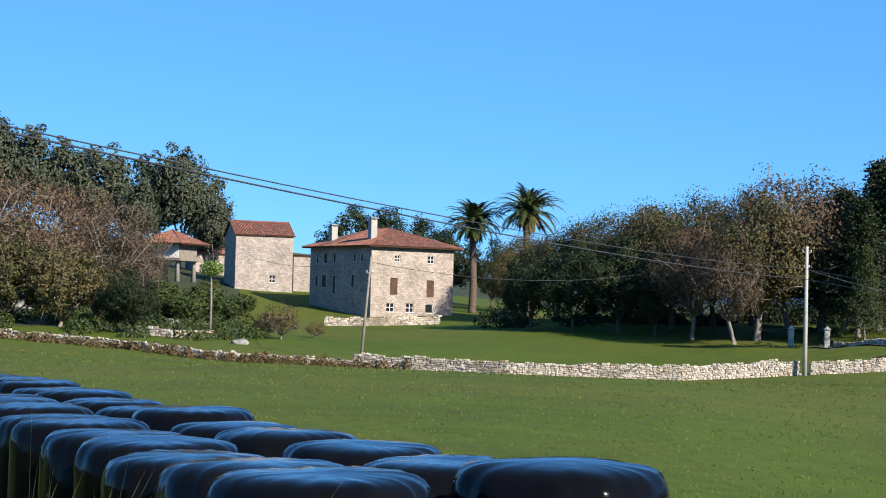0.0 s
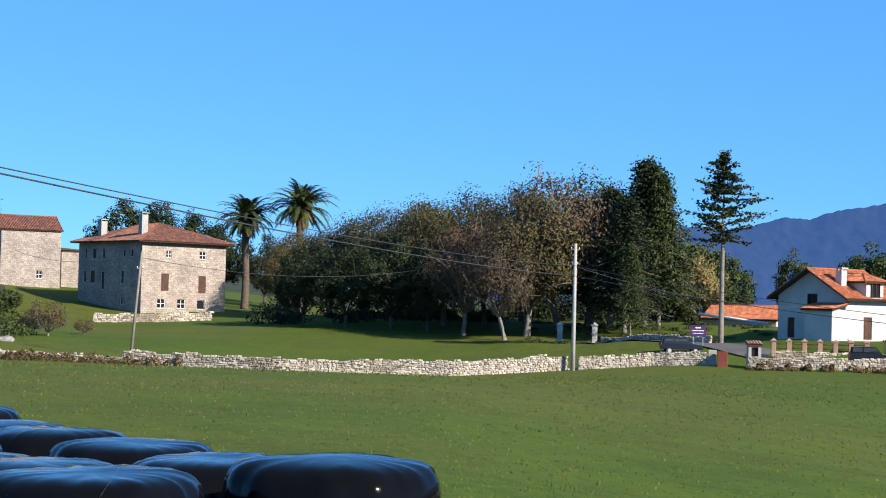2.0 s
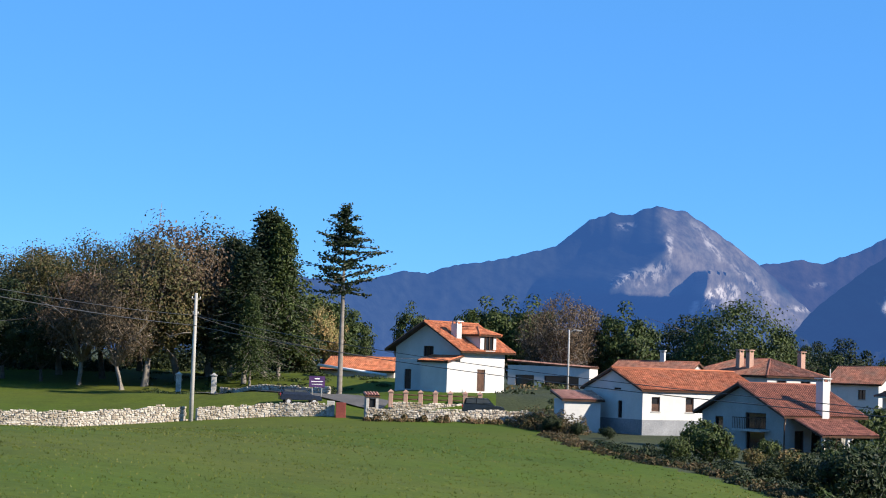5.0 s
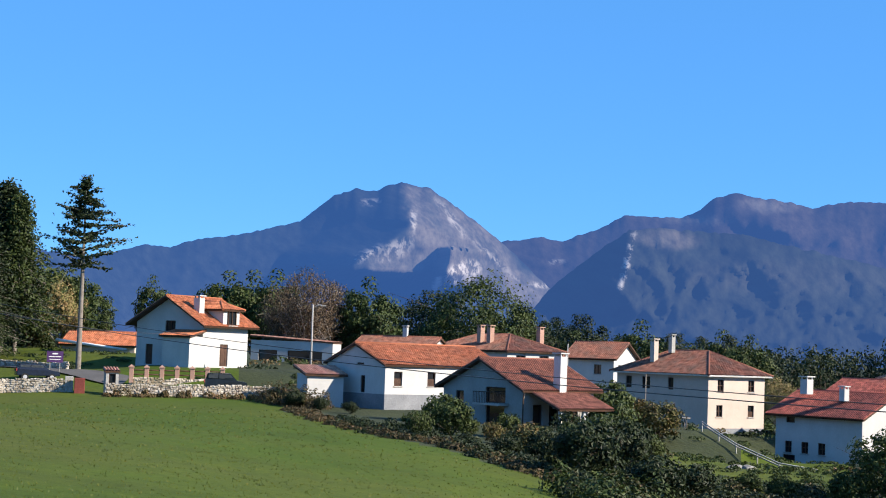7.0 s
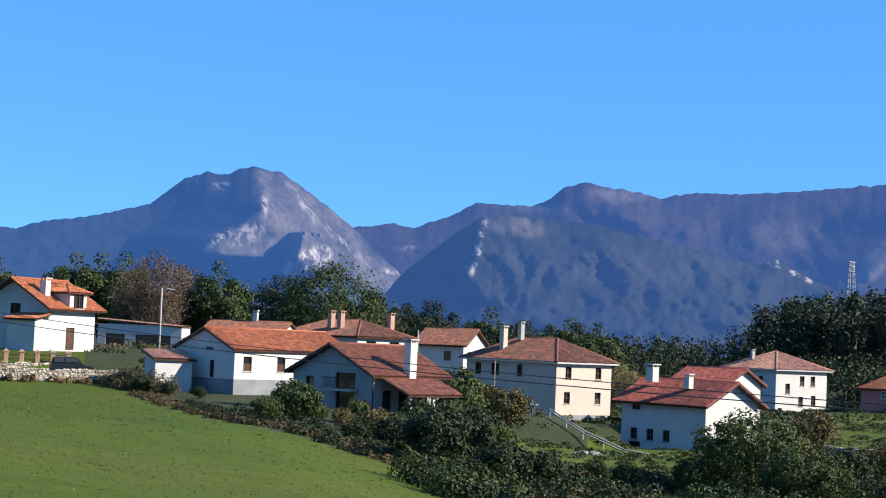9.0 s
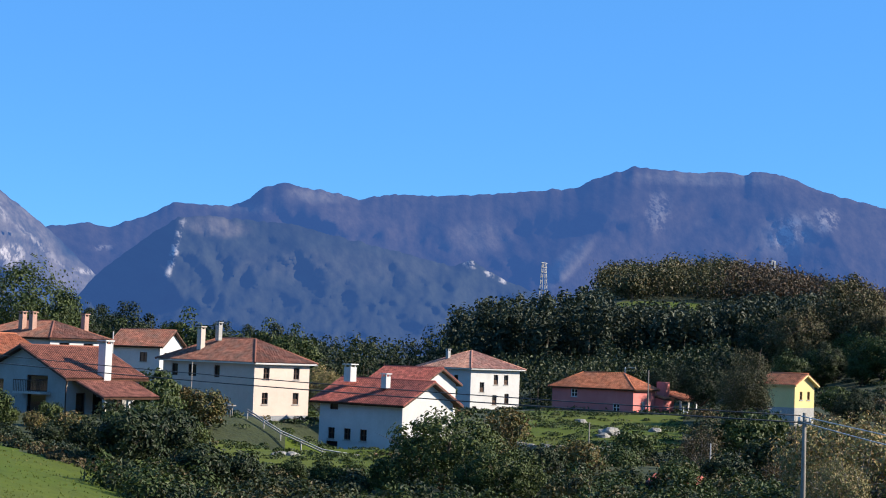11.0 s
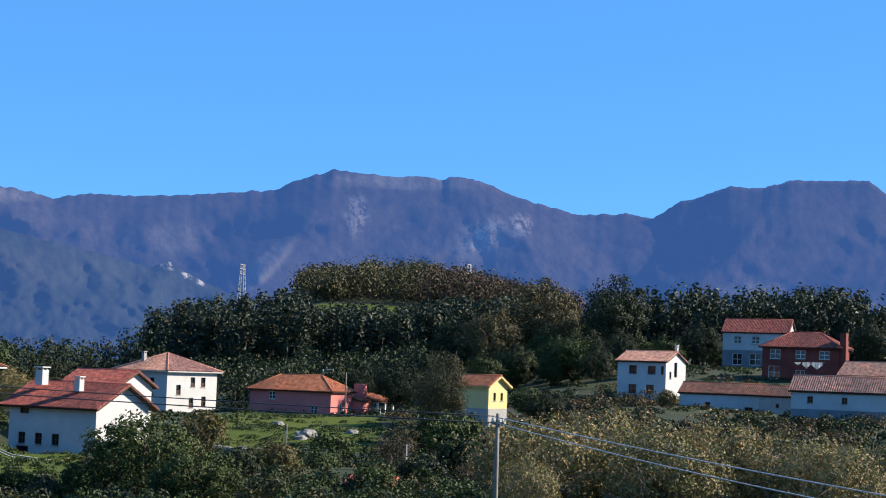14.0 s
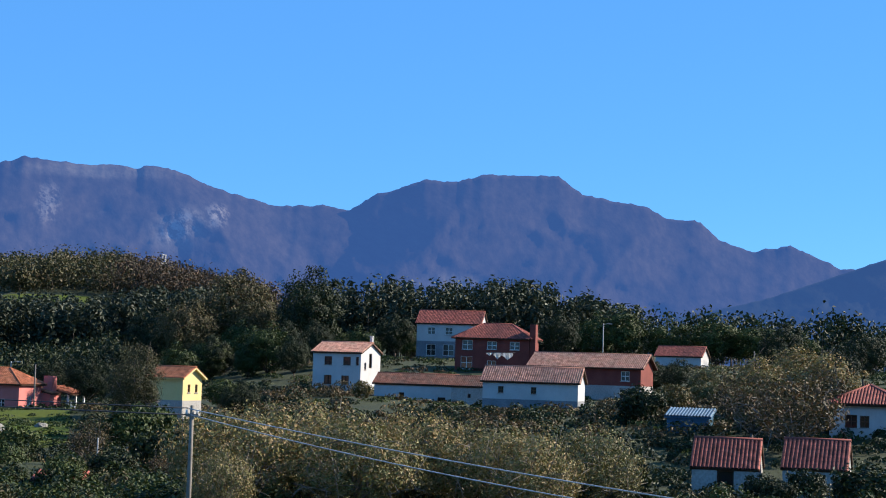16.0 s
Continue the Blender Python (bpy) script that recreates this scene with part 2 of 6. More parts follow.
# levelled plots: heading, distance, height below the eye, radius
PLOTS = ((17.6, 174, -2.9, 9), (23, 174, -2.3, 9), (28.3, 153, -5.2, 7), (33, 127, -5.4, 7),
         (39, 178, -7.2, 9), (42, 158, -9.0, 9), (46.5, 250, -8.0, 11), (51, 214, -6.0, 12), (36.5, 150, -5.9, 9), (13.6, 181, -3.5, 7),
         (42.0, 135, -8.6, 6), (66, 210, -4.2, 7), (49.9, 120, -7.2, 7), (52.5, 180, -6.6, 11))
# the bank that the rubble wall holds up below the chalet: heading, distance
BANK = ((19.2, 152.5), (21.5, 153.5), (23.5, 155.5), (25.3, 157))


# the pasture's lower edge: heading, distance
EDGE = ((25.0, 142), (25.5, 137), (26.6, 121), (27.6, 112), (29, 104.5), (30.2, 102), (31.6, 95.5), (32.6, 92), (33.8, 88), (35.4, 80), (36.8, 73), (40, 60), (46, 50))


def _spline(v, knots, values):
    i = max(0, min(len(knots) - 2, int(np.searchsorted(knots, v, side="right")) - 1))
    f = (v - knots[i]) / (knots[i + 1] - knots[i])
    f = max(0.0, min(1.0, f))
    p0, p1, p2, p3 = values[max(i - 1, 0)], values[i], values[i + 1], values[min(i + 2, len(values) - 1)]
    m1, m2 = (p2 - p0) * 0.35, (p3 - p1) * 0.35
    return p1 + f * f * (3 - 2 * f) * (p2 - p1) + f * (1 - f) * (1 - f) * m1 - f * f * (1 - f) * m2


HEADINGS = [r[0] for r in LAND]
LOGS = [math.log(r) for r in RINGS]


def ground(x, y):
    d, az = math.hypot(x, y), math.degrees(math.atan2(x, y))
    ring = math.log(max(d, 12.0))
    if -40 < az < 120:
        z = _spline(az, HEADINGS, [_spline(ring, LOGS, r[1:]) for r in LAND])
    else:
        z = -2.3 - min(d, 60) * 0.05
    if d < 12:
        z = -1.65 + (z + 1.65) * (d / 12) ** 1.5
    if d > 700:
        z += (-25 - z) * min(1, (d - 700) / 1500)
    for a, r, h, rad in PLOTS:
        dx, dy = x - r * math.sin(radians(a)), y - r * math.cos(radians(a))
        q = (dx * dx + dy * dy) / (rad * rad)
        if q < 2.4:
            z += (h - z) * (1 if q < 0.6 else max(0, (2.4 - q) / 1.8) ** 1.5)
    if 19.0 < az < 25.5:
        edge = float(np.interp(az, [b[0] for b in BANK], [b[1] for b in BANK]))
        if d > edge - 0.6:
            z = max(z, -4.45 - 0.9 * max(0.0, min(1.0, (edge + 0.3 - d) / 0.9)))
    return EYE + z + 0.06 * noise.noise((x * 0.15, y * 0.15, 0)) * min(1, d / 30) + 0.25 * noise.noise((x * 0.03, y * 0.03, 5)) * min(1, d / 60)


def grass_material():
    m, nt, b = material("pasture grass", 0.9)
    b.inputs["Specular IOR Level"].default_value = 0.1
    big, mid, fine = noise_of(nt, 0.035, 4.0), noise_of(nt, 0.5, 5.0), noise_of(nt, 3.0, 8.0, 0.8)
    col = ramp(nt, big, ((0.32, (0.084, 0.092, 0.017)), (0.62, (0.054, 0.084, 0.009))))
    patch = noise_of(nt, 0.14, 6.0, 0.7)
    col = mix(nt, 1.0, col, ramp(nt, patch, ((0.32, (0.84, 0.87, 0.82)), (0.5, (1, 1, 1)), (0.66, (1.13, 1.09, 1.02)))), "MULTIPLY")
    col = mix(nt, 1.0, col, ramp(nt, mid, ((0.3, (0.84, 0.87, 0.82)), (0.48, (1, 1, 1)), (0.72, (1.14, 1.09, 1.02)))), "MULTIPLY")
    col = mix(nt, 1.0, col, ramp(nt, fine, ((0.3, (0.60, 0.63, 0.55)), (0.5, (1, 1, 1)), (0.70, (1.38, 1.30, 1.15)))), "MULTIPLY")
    nt.links.new(col, b.inputs["Base Color"])
    bump(nt, b, fine, 0.30, 0.04)
    return m


GRASS = grass_material()
ROUGH = mottled("rough bramble floor", (0.018, 0.026, 0.008), (0.042, 0.050, 0.015), 0.12, 0.95, 0.8, 0.15, 2.5)


def build_ground():
    bm = bmesh.new()
    azs = [-180 + 5 * k for k in range(30)] + [-30 + 0.5 * k for k in range(260)] + [100 + 5 * k for k in range(16)]
    rads = [2.0]
    while rads[-1] < 4800:
        rads.append(rads[-1] + (1.4 if 140 < rads[-1] < 190 else 2.5 if 60 < rads[-1] < 280 else rads[-1] * 0.035 + 0.15))
    centre = bm.verts.new((0, 0, ground(0, 0)))
    rows = []
    for r in rads:
        rows.append([bm.verts.new((r * math.sin(radians(a)), r * math.cos(radians(a)), ground(r * math.sin(radians(a)), r * math.cos(radians(a))))) for a in azs])
    n = len(azs)
    for k in range(n):
        bm.faces.new((centre, rows[0][(k + 1) % n], rows[0][k]))
    for r, s in zip(rows, rows[1:]):
        for k in range(n):
            f = bm.faces.new((r[k], r[(k + 1) % n], s[(k + 1) % n], s[k]))
            f.smooth = True
            c = f.calc_center_median()
            az, d = math.degrees(math.atan2(c.x, c.y)), math.hypot(c.x, c.y)
            d += 12 * noise.noise((c.x * 0.05, c.y * 0.05, 3))
            if az > 0 and (d > 330 or (az > 53.2 and d > 70) or (25 < az and float(np.interp(az, [p[0] for p in EDGE], [p[1] for p in EDGE])) < d < (400 if az < 37.6 else 96)) or (az > 36.5 and d > 96 and not (37.6 < az < 43.3 and d < 152) and not (47.5 < az and 148 < d < 205)) or (az > 46 and 64 < d < 138) or (23.6 < az < 40 and d > 158 - 1.5 * (az - 23.6))) or (az <= 0 and d > 182 and az < -5.2):
                f.material_index = 0 if 50.3 < az < 54.6 and 505 < d < 560 else 1
    bmesh.ops.recalc_face_normals(bm, faces=bm.faces[:])
    tagged(part("ground", bm, [GRASS, ROUGH]), "rolling green pasture and village slopes", "ground", kind="structure")


build_ground()


# ---- mountains ----
def mountain_material(name, scrub, rock, haze, glow, patch):
    m, nt, b = material(name, 0.95)
    b.inputs["Specular IOR Level"].default_value = 0.0
    big, mid, fine = noise_of(nt, 0.004, 6.0, 0.65, "UV"), noise_of(nt, 0.012, 6.0, 0.7, "UV"), noise_of(nt, 0.05, 4.0, 0.7, "UV")
    col = ramp(nt, big, ((0.35, scrub), (0.62, tuple(v * 1.5 for v in scrub))))
    col = mix(nt, ramp(nt, mid, ((patch, (0, 0, 0)), (patch + 0.09, (1, 1, 1)))), col, rock)
    # "bare" is tan ground that also paints in the sunlit flanks
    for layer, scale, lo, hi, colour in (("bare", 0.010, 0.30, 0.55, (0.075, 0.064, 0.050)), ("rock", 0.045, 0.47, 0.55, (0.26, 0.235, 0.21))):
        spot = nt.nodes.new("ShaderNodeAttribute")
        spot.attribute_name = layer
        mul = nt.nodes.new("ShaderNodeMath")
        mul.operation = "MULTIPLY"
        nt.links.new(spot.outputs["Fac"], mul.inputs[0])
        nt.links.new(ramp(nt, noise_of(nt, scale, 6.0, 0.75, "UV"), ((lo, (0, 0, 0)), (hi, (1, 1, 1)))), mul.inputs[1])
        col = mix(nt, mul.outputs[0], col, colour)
    col = mix(nt, 1.0, col, ramp(nt, fine, ((0.3, (0.6, 0.6, 0.6)), (0.7, (1.3, 1.3, 1.3)))), "MULTIPLY")
    nt.links.new(col, b.inputs["Base Color"])
    # distance haze is painted in as an even blue emission
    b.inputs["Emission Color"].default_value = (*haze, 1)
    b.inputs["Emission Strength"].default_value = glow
    bump(nt, b, mid, 0.3, 10.0)
    return m


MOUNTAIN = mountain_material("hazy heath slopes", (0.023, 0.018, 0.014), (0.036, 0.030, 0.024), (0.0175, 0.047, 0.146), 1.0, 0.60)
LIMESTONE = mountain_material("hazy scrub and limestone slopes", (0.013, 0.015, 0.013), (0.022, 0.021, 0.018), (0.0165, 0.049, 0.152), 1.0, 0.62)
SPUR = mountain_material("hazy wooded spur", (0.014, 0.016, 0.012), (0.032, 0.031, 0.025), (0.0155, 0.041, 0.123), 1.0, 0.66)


def crest(peaks, az):
    """Height of a skyline over a heading, running straight from top to saddle to top."""
    return float(np.interp(az, [p[0] for p in peaks], [p[1] for p in peaks]))


def mountain(name, label, peaks, az0, az1, foot, top, mat, rugged=1.0, seed=0, notch=0.06, ridges=(), rocks=(), sunlit_flanks=(), split=False):
    """A range by its skyline. ridges: (line of heading and rise, how far it stands out, width to the left and to the
    right);
    rocks: bare white outcrops; sunlit_flanks: bare ground with a sunlit tan painted in, both (heading, rise, half
    width, half height, slant, share)."""
    bm = bmesh.new()
    step, rows = 0.1, 60
    rock, bare = bm.verts.layers.float.new("rock"), bm.verts.layers.float.new("bare")
    laid = bm.loops.layers.uv.new("UVMap")
    place = {}

    def patches(list_, az, e):
        return max([0.0] + [min(1.0, 1.6 * g * (1 - ((az - ra - sl * (e - re)) / wa) ** 2 - ((e - re) / we) ** 2)) for ra, re, wa, we, sl, g in list_])

    grid = []
    for i in range(int((az1 - az0) / step) + 1):
        az = az0 + i * step
        el_top = crest(peaks, az) + notch * noise.fractal((az * 3.0, seed, 0), 0.7, 2.1, 4)
        el_low = sum(crest(peaks, az + 0.4 * k) for k in range(-6, 7)) / 13
        a = radians(az)
        line = []
        for j in range(rows + 1):
            s = j / rows
            e = -0.9 + (el_low + 0.9 + (el_top - el_low) * s ** 6) * s
            fade = min(1.0, (1 - s) * 5) * min(1.0, s * 4)
            warp = 0.5 * noise.noise((az * 0.4, e * 0.6, seed + 5))
            gully = 150 * abs(noise.noise((az * 0.42 + warp, e * 0.6, seed + 3))) + 75 * abs(noise.noise((az * 1.1 + warp * 2 + e * 0.5, e * 1.3, seed + 8)))
            gully += 30 * abs(noise.noise((az * 2.9 + warp * 3, e * 3.0, seed + 13))) + 14 * noise.noise((az * 7, e * 7, seed + 17))
            d = foot + (top - foot) * s + rugged * (gully - 60) * fade
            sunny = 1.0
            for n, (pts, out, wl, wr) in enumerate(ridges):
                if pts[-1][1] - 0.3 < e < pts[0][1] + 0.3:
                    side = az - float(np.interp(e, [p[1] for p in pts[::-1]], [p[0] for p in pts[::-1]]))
                    # sunlit tan is painted right of the first ridge only
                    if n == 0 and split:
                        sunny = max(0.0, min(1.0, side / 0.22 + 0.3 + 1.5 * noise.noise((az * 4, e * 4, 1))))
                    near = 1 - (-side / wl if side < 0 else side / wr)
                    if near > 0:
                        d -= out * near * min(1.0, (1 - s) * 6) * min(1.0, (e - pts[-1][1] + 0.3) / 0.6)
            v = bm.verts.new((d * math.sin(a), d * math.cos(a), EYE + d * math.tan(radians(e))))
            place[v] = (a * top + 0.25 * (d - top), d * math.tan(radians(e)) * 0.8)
            v[rock], v[bare] = patches(rocks, az, e), sunny * patches(sunlit_flanks, az, e)
            line.append(v)
        d = top + 350
        line.append(bm.verts.new((d * math.sin(a), d * math.cos(a), EYE - 60)))
        grid.append(line)
    for p, q in zip(grid, grid[1:]):
        for j in range(rows + 1):
            f = bm.faces.new((p[j], q[j], q[j + 1], p[j + 1]))
            f.smooth = True
            for lp in f.loops:
                lp[laid].uv = place.get(lp.vert, (0, 0))
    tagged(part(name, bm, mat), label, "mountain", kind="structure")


RANGE_WEST = ((6, 2.2), (16.8, 2.87), (18.6, 2.66), (20.3, 3.17), (21.1, 3.09), (21.9, 3.39), (23.4, 3.62), (25.3, 4.13), (26.4, 5.03), (27.1, 5.27), (27.6, 5.21),
              (28.6, 5.55), (29.6, 5.36), (30.3, 4.91), (31.3, 4.2), (32.1, 3.6), (33.2, 2.6), (34.2, 1.7), (36, 0.6), (40, 0.2))
RANGE_EAST = ((26, 3.2), (31.5, 3.6), (33.3, 3.9), (33.9, 3.75), (35.2, 4.22), (36.0, 4.68), (37.8, 4.64), (38.3, 4.8), (39.0, 5.34), (39.6, 5.5), (40.3, 5.36), (41.4, 5.22), (42.1, 5.04), (43.2, 5.27),
              (44.6, 5.26), (46.5, 5.4), (49.3, 5.67), (49.8, 5.97), (51.2, 6.43), (53.3, 6.25), (53.9, 6.34), (54.7, 6.24), (55.3, 6.36), (56.2, 6.19), (57.1, 5.8), (59.3, 5.21), (60.9, 5.29),
              (61.8, 5.14), (62.6, 5.71), (63.1, 5.81), (64.3, 6.28), (65.2, 6.2), (66.3, 6.49), (68.7, 6.5), (69.5, 5.91), (71.7, 5.52), (72.3, 5.17), (73.4, 5.1), (74.0, 4.51), (75.1, 4.15), (76.3, 4.37),
              (77.9, 3.65), (84, 3.2), (97, 3.0))
SPUR_PEAKS = ((32.6, 1.0), (33.9, 2.45), (35.2, 3.5), (36.2, 4.2), (37.2, 4.3), (38.5, 4.2), (39.9, 4.16), (41.2, 3.85), (42.4, 3.6), (44.0, 3.25), (45.3, 2.95), (45.9, 3.22), (46.3, 2.95), (46.9, 2.62), (48, 2.2), (49.2, 1.9), (50.3, 1.5), (53, 0.6))
HILL_PEAKS = ((69, 1.6), (73, 2.0), (75.5, 2.6), (79.3, 3.96), (83, 4.3), (97, 4.0))
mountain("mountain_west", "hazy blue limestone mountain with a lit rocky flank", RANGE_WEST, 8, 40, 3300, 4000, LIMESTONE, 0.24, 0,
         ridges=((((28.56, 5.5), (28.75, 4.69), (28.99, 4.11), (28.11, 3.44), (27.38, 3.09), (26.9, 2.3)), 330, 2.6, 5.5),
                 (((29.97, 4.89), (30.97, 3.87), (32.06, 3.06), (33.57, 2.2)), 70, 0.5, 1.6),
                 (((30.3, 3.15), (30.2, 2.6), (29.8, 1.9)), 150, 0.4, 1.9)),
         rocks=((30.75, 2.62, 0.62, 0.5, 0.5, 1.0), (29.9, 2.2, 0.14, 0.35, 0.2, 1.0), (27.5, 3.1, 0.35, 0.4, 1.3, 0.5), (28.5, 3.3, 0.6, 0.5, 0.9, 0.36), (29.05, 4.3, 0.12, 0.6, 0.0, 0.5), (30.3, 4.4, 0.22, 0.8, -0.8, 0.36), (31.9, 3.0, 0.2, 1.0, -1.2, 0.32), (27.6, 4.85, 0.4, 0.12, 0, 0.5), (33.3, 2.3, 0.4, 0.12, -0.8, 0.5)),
         sunlit_flanks=((30.6, 3.6, 1.7, 1.9, -0.75, 1.2), (28.6, 2.9, 1.2, 0.6, 0.6, 0.8), (28.8, 5.2, 1.4, 0.35, 0, 0.7), (32.6, 2.2, 1.2, 0.8, -0.8, 0.9)), split=True)
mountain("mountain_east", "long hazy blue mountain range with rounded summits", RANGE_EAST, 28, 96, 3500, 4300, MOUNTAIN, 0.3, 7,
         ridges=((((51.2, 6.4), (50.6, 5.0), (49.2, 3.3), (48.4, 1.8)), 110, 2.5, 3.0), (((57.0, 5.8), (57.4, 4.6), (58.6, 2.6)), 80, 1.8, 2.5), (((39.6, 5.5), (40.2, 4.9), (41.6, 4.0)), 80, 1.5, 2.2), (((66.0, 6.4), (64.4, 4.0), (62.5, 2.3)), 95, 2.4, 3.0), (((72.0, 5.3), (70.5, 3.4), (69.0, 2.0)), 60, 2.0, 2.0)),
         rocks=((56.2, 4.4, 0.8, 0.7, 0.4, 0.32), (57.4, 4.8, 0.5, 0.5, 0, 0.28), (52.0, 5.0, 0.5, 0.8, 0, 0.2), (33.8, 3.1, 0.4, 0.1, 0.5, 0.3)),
         sunlit_flanks=((49.1, 3.2, 0.55, 1.0, 0.75, 1.0), (53.5, 6.1, 3.0, 0.3, 0, 0.8), (40.6, 5.1, 1.3, 0.3, -0.2, 0.7), (56.2, 4.3, 1.3, 1.0, 0.3, 0.6), (65.4, 2.8, 1.6, 0.5, -0.5, 0.6), (46, 3.9, 1.3, 0.7, 0.5, 0.4), (38.3, 4.6, 1.5, 0.2, 0.2, 0.5)))
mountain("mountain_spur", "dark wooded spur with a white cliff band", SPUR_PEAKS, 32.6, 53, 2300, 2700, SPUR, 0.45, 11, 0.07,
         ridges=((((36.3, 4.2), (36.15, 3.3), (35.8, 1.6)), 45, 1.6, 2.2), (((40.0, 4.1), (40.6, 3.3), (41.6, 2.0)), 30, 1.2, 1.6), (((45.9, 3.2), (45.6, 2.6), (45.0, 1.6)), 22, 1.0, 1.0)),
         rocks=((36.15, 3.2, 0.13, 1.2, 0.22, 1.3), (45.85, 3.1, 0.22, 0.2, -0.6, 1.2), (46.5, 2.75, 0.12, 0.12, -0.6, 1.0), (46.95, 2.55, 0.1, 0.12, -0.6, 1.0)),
         sunlit_flanks=((37.4, 3.95, 1.3, 0.4, -0.6, 0.9), (41.5, 2.8, 4.5, 0.7, 0, 0.12)))
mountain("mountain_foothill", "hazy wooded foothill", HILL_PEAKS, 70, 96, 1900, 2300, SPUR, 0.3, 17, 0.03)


# ---- houses ----
def wall_sheet(bm, uvl, origin, u, n, width, height, holes, depth=0.22, top=None, mat=0, split=None, mat2=1):
    """A wall face with real openings: origin bottom left, u along, n outward; top(u) gives a gable line."""
    cuts_u = sorted({0.0, width} | {a for h in holes for a in (h[0] - h[2] / 2, h[0] + h[2] / 2) if 0 < a < width} | ({width / 2} if top else set()))
    cuts_v = sorted({0.0, height} | {b for h in holes for b in (h[1] - h[3] / 2, h[1] + h[3] / 2) if 0 < b < height} | ({split} if split else set()))
    up = Vector((0, 0, 1))

    def quad(pts, m):
        vs = [bm.verts.new(origin + u * a + up * b - n * c) for a, b, c in pts]
        f = bm.faces.new(vs)
        f.material_index = m
        for lp, (a, b, c) in zip(f.loops, pts):
            lp[uvl].uv = (a + c + origin.x, b)

    for a0, a1 in zip(cuts_u, cuts_u[1:]):
        for b0, b1 in zip(cuts_v, cuts_v[1:]):
            ca, cb = (a0 + a1) / 2, (b0 + b1) / 2
            if any(abs(ca - h[0]) < h[2] / 2 and abs(cb - h[1]) < h[3] / 2 for h in holes):
                continue
            quad(((a0, b0, 0), (a1, b0, 0), (a1, b1, 0), (a0, b1, 0)), mat2 if split and cb < split else mat)
        if top:
            ca = (a0 + a1) / 2
            quad(((a0, height, 0), (a1, height, 0), (a1, height + top(a1), 0), (a0, height + top(a0), 0)), mat)
    for cu, cv, w, h in [x[:4] for x in holes]:
        l, r, b, t = cu - w / 2, cu + w / 2, cv - h / 2, cv + h / 2
        for p in (((l, b, 0), (r, b, 0), (r, b, depth), (l, b, depth)), ((l, t, depth), (r, t, depth), (r, t, 0), (l, t, 0)),
                  ((l, b, depth), (l, t, depth), (l, t, 0), (l, b, 0)), ((r, b, 0), (r, t, 0), (r, t, depth), (r, b, depth))):
            quad(p, mat)


def oriented(bm, origin, u, n, boxes):
    """Boxes in a wall's frame: (u0, v0, d0, u1, v1, d1), d outward."""
    up = Vector((0, 0, 1))
    m = Matrix((u, -n, up)).transposed().to_4x4()
    m.translation = origin
    start = len(bm.verts)
    for u0, v0, d0, u1, v1, d1 in boxes:
        box(bm, u0, -d1, v0, u1, -d0, v1)
    bm.verts.ensure_lookup_table()
    bmesh.ops.transform(bm, matrix=m, verts=bm.verts[start:])


def window(parent, origin, u, n, hole, frame_mat, kind="cross"):
    """A window in an opening: frame with bars, pane and sill, or a plank door or shutter."""
    cu, cv, w, h = hole[:4]
    o = origin + u * cu + Vector((0, 0, cv))
    bm = bmesh.new()
    t = 0.07
    bars = [(-w / 2, -h / 2, -0.2, -w / 2 + t, h / 2, -0.1), (w / 2 - t, -h / 2, -0.2, w / 2, h / 2, -0.1), (-w / 2 + t, -h / 2, -0.2, w / 2 - t, -h / 2 + t, -0.1), (-w / 2 + t, h / 2 - t, -0.2, w / 2 - t, h / 2, -0.1)]
    if kind in ("cross", "double"):
        bars.append((-t / 2, -h / 2 + t, -0.19, t / 2, h / 2 - t, -0.105))
    if kind == "cross":
        bars.append((-w / 2 + t, -t / 2, -0.185, w / 2 - t, t / 2, -0.11))
    if kind == "door":
        bars = [(-w / 2 + k * w / 4, -h / 2, -0.2, -w / 2 + (k + 1) * w / 4 - 0.015, h / 2, -0.12 + 0.01 * (k % 2)) for k in range(4)]
    oriented(bm, o, u, n, bars)
    win = part("door" if kind == "door" else "window", bm, frame_mat, parent)
    bm = bmesh.new()
    oriented(bm, o, u, n, [(-w / 2, -h / 2, -0.24, w / 2, h / 2, -0.205)])
    part("pane", bm, GLASS if kind != "door" else DARKROOM, win)
    if kind not in ("door", "none"):
        bm = bmesh.new()
        oriented(bm, o, u, n, [(-w / 2 - 0.08, -h / 2 - 0.09, -0.1, w / 2 + 0.08, -h / 2 - 0.004, 0.07)])
        part("sill", bm, CONCRETE, win)
    if kind == "shutter":
        bm = bmesh.new()
        oriented(bm, o, u, n, [(-w / 2 + t, -h / 2 + t + k * 0.1, -0.18, w / 2 - t, -h / 2 + t + k * 0.1 + 0.08, -0.12) for k in range(int((h - 2 * t) * 0.55 / 0.1))])
        part("shutter", bm, WOOD, win)


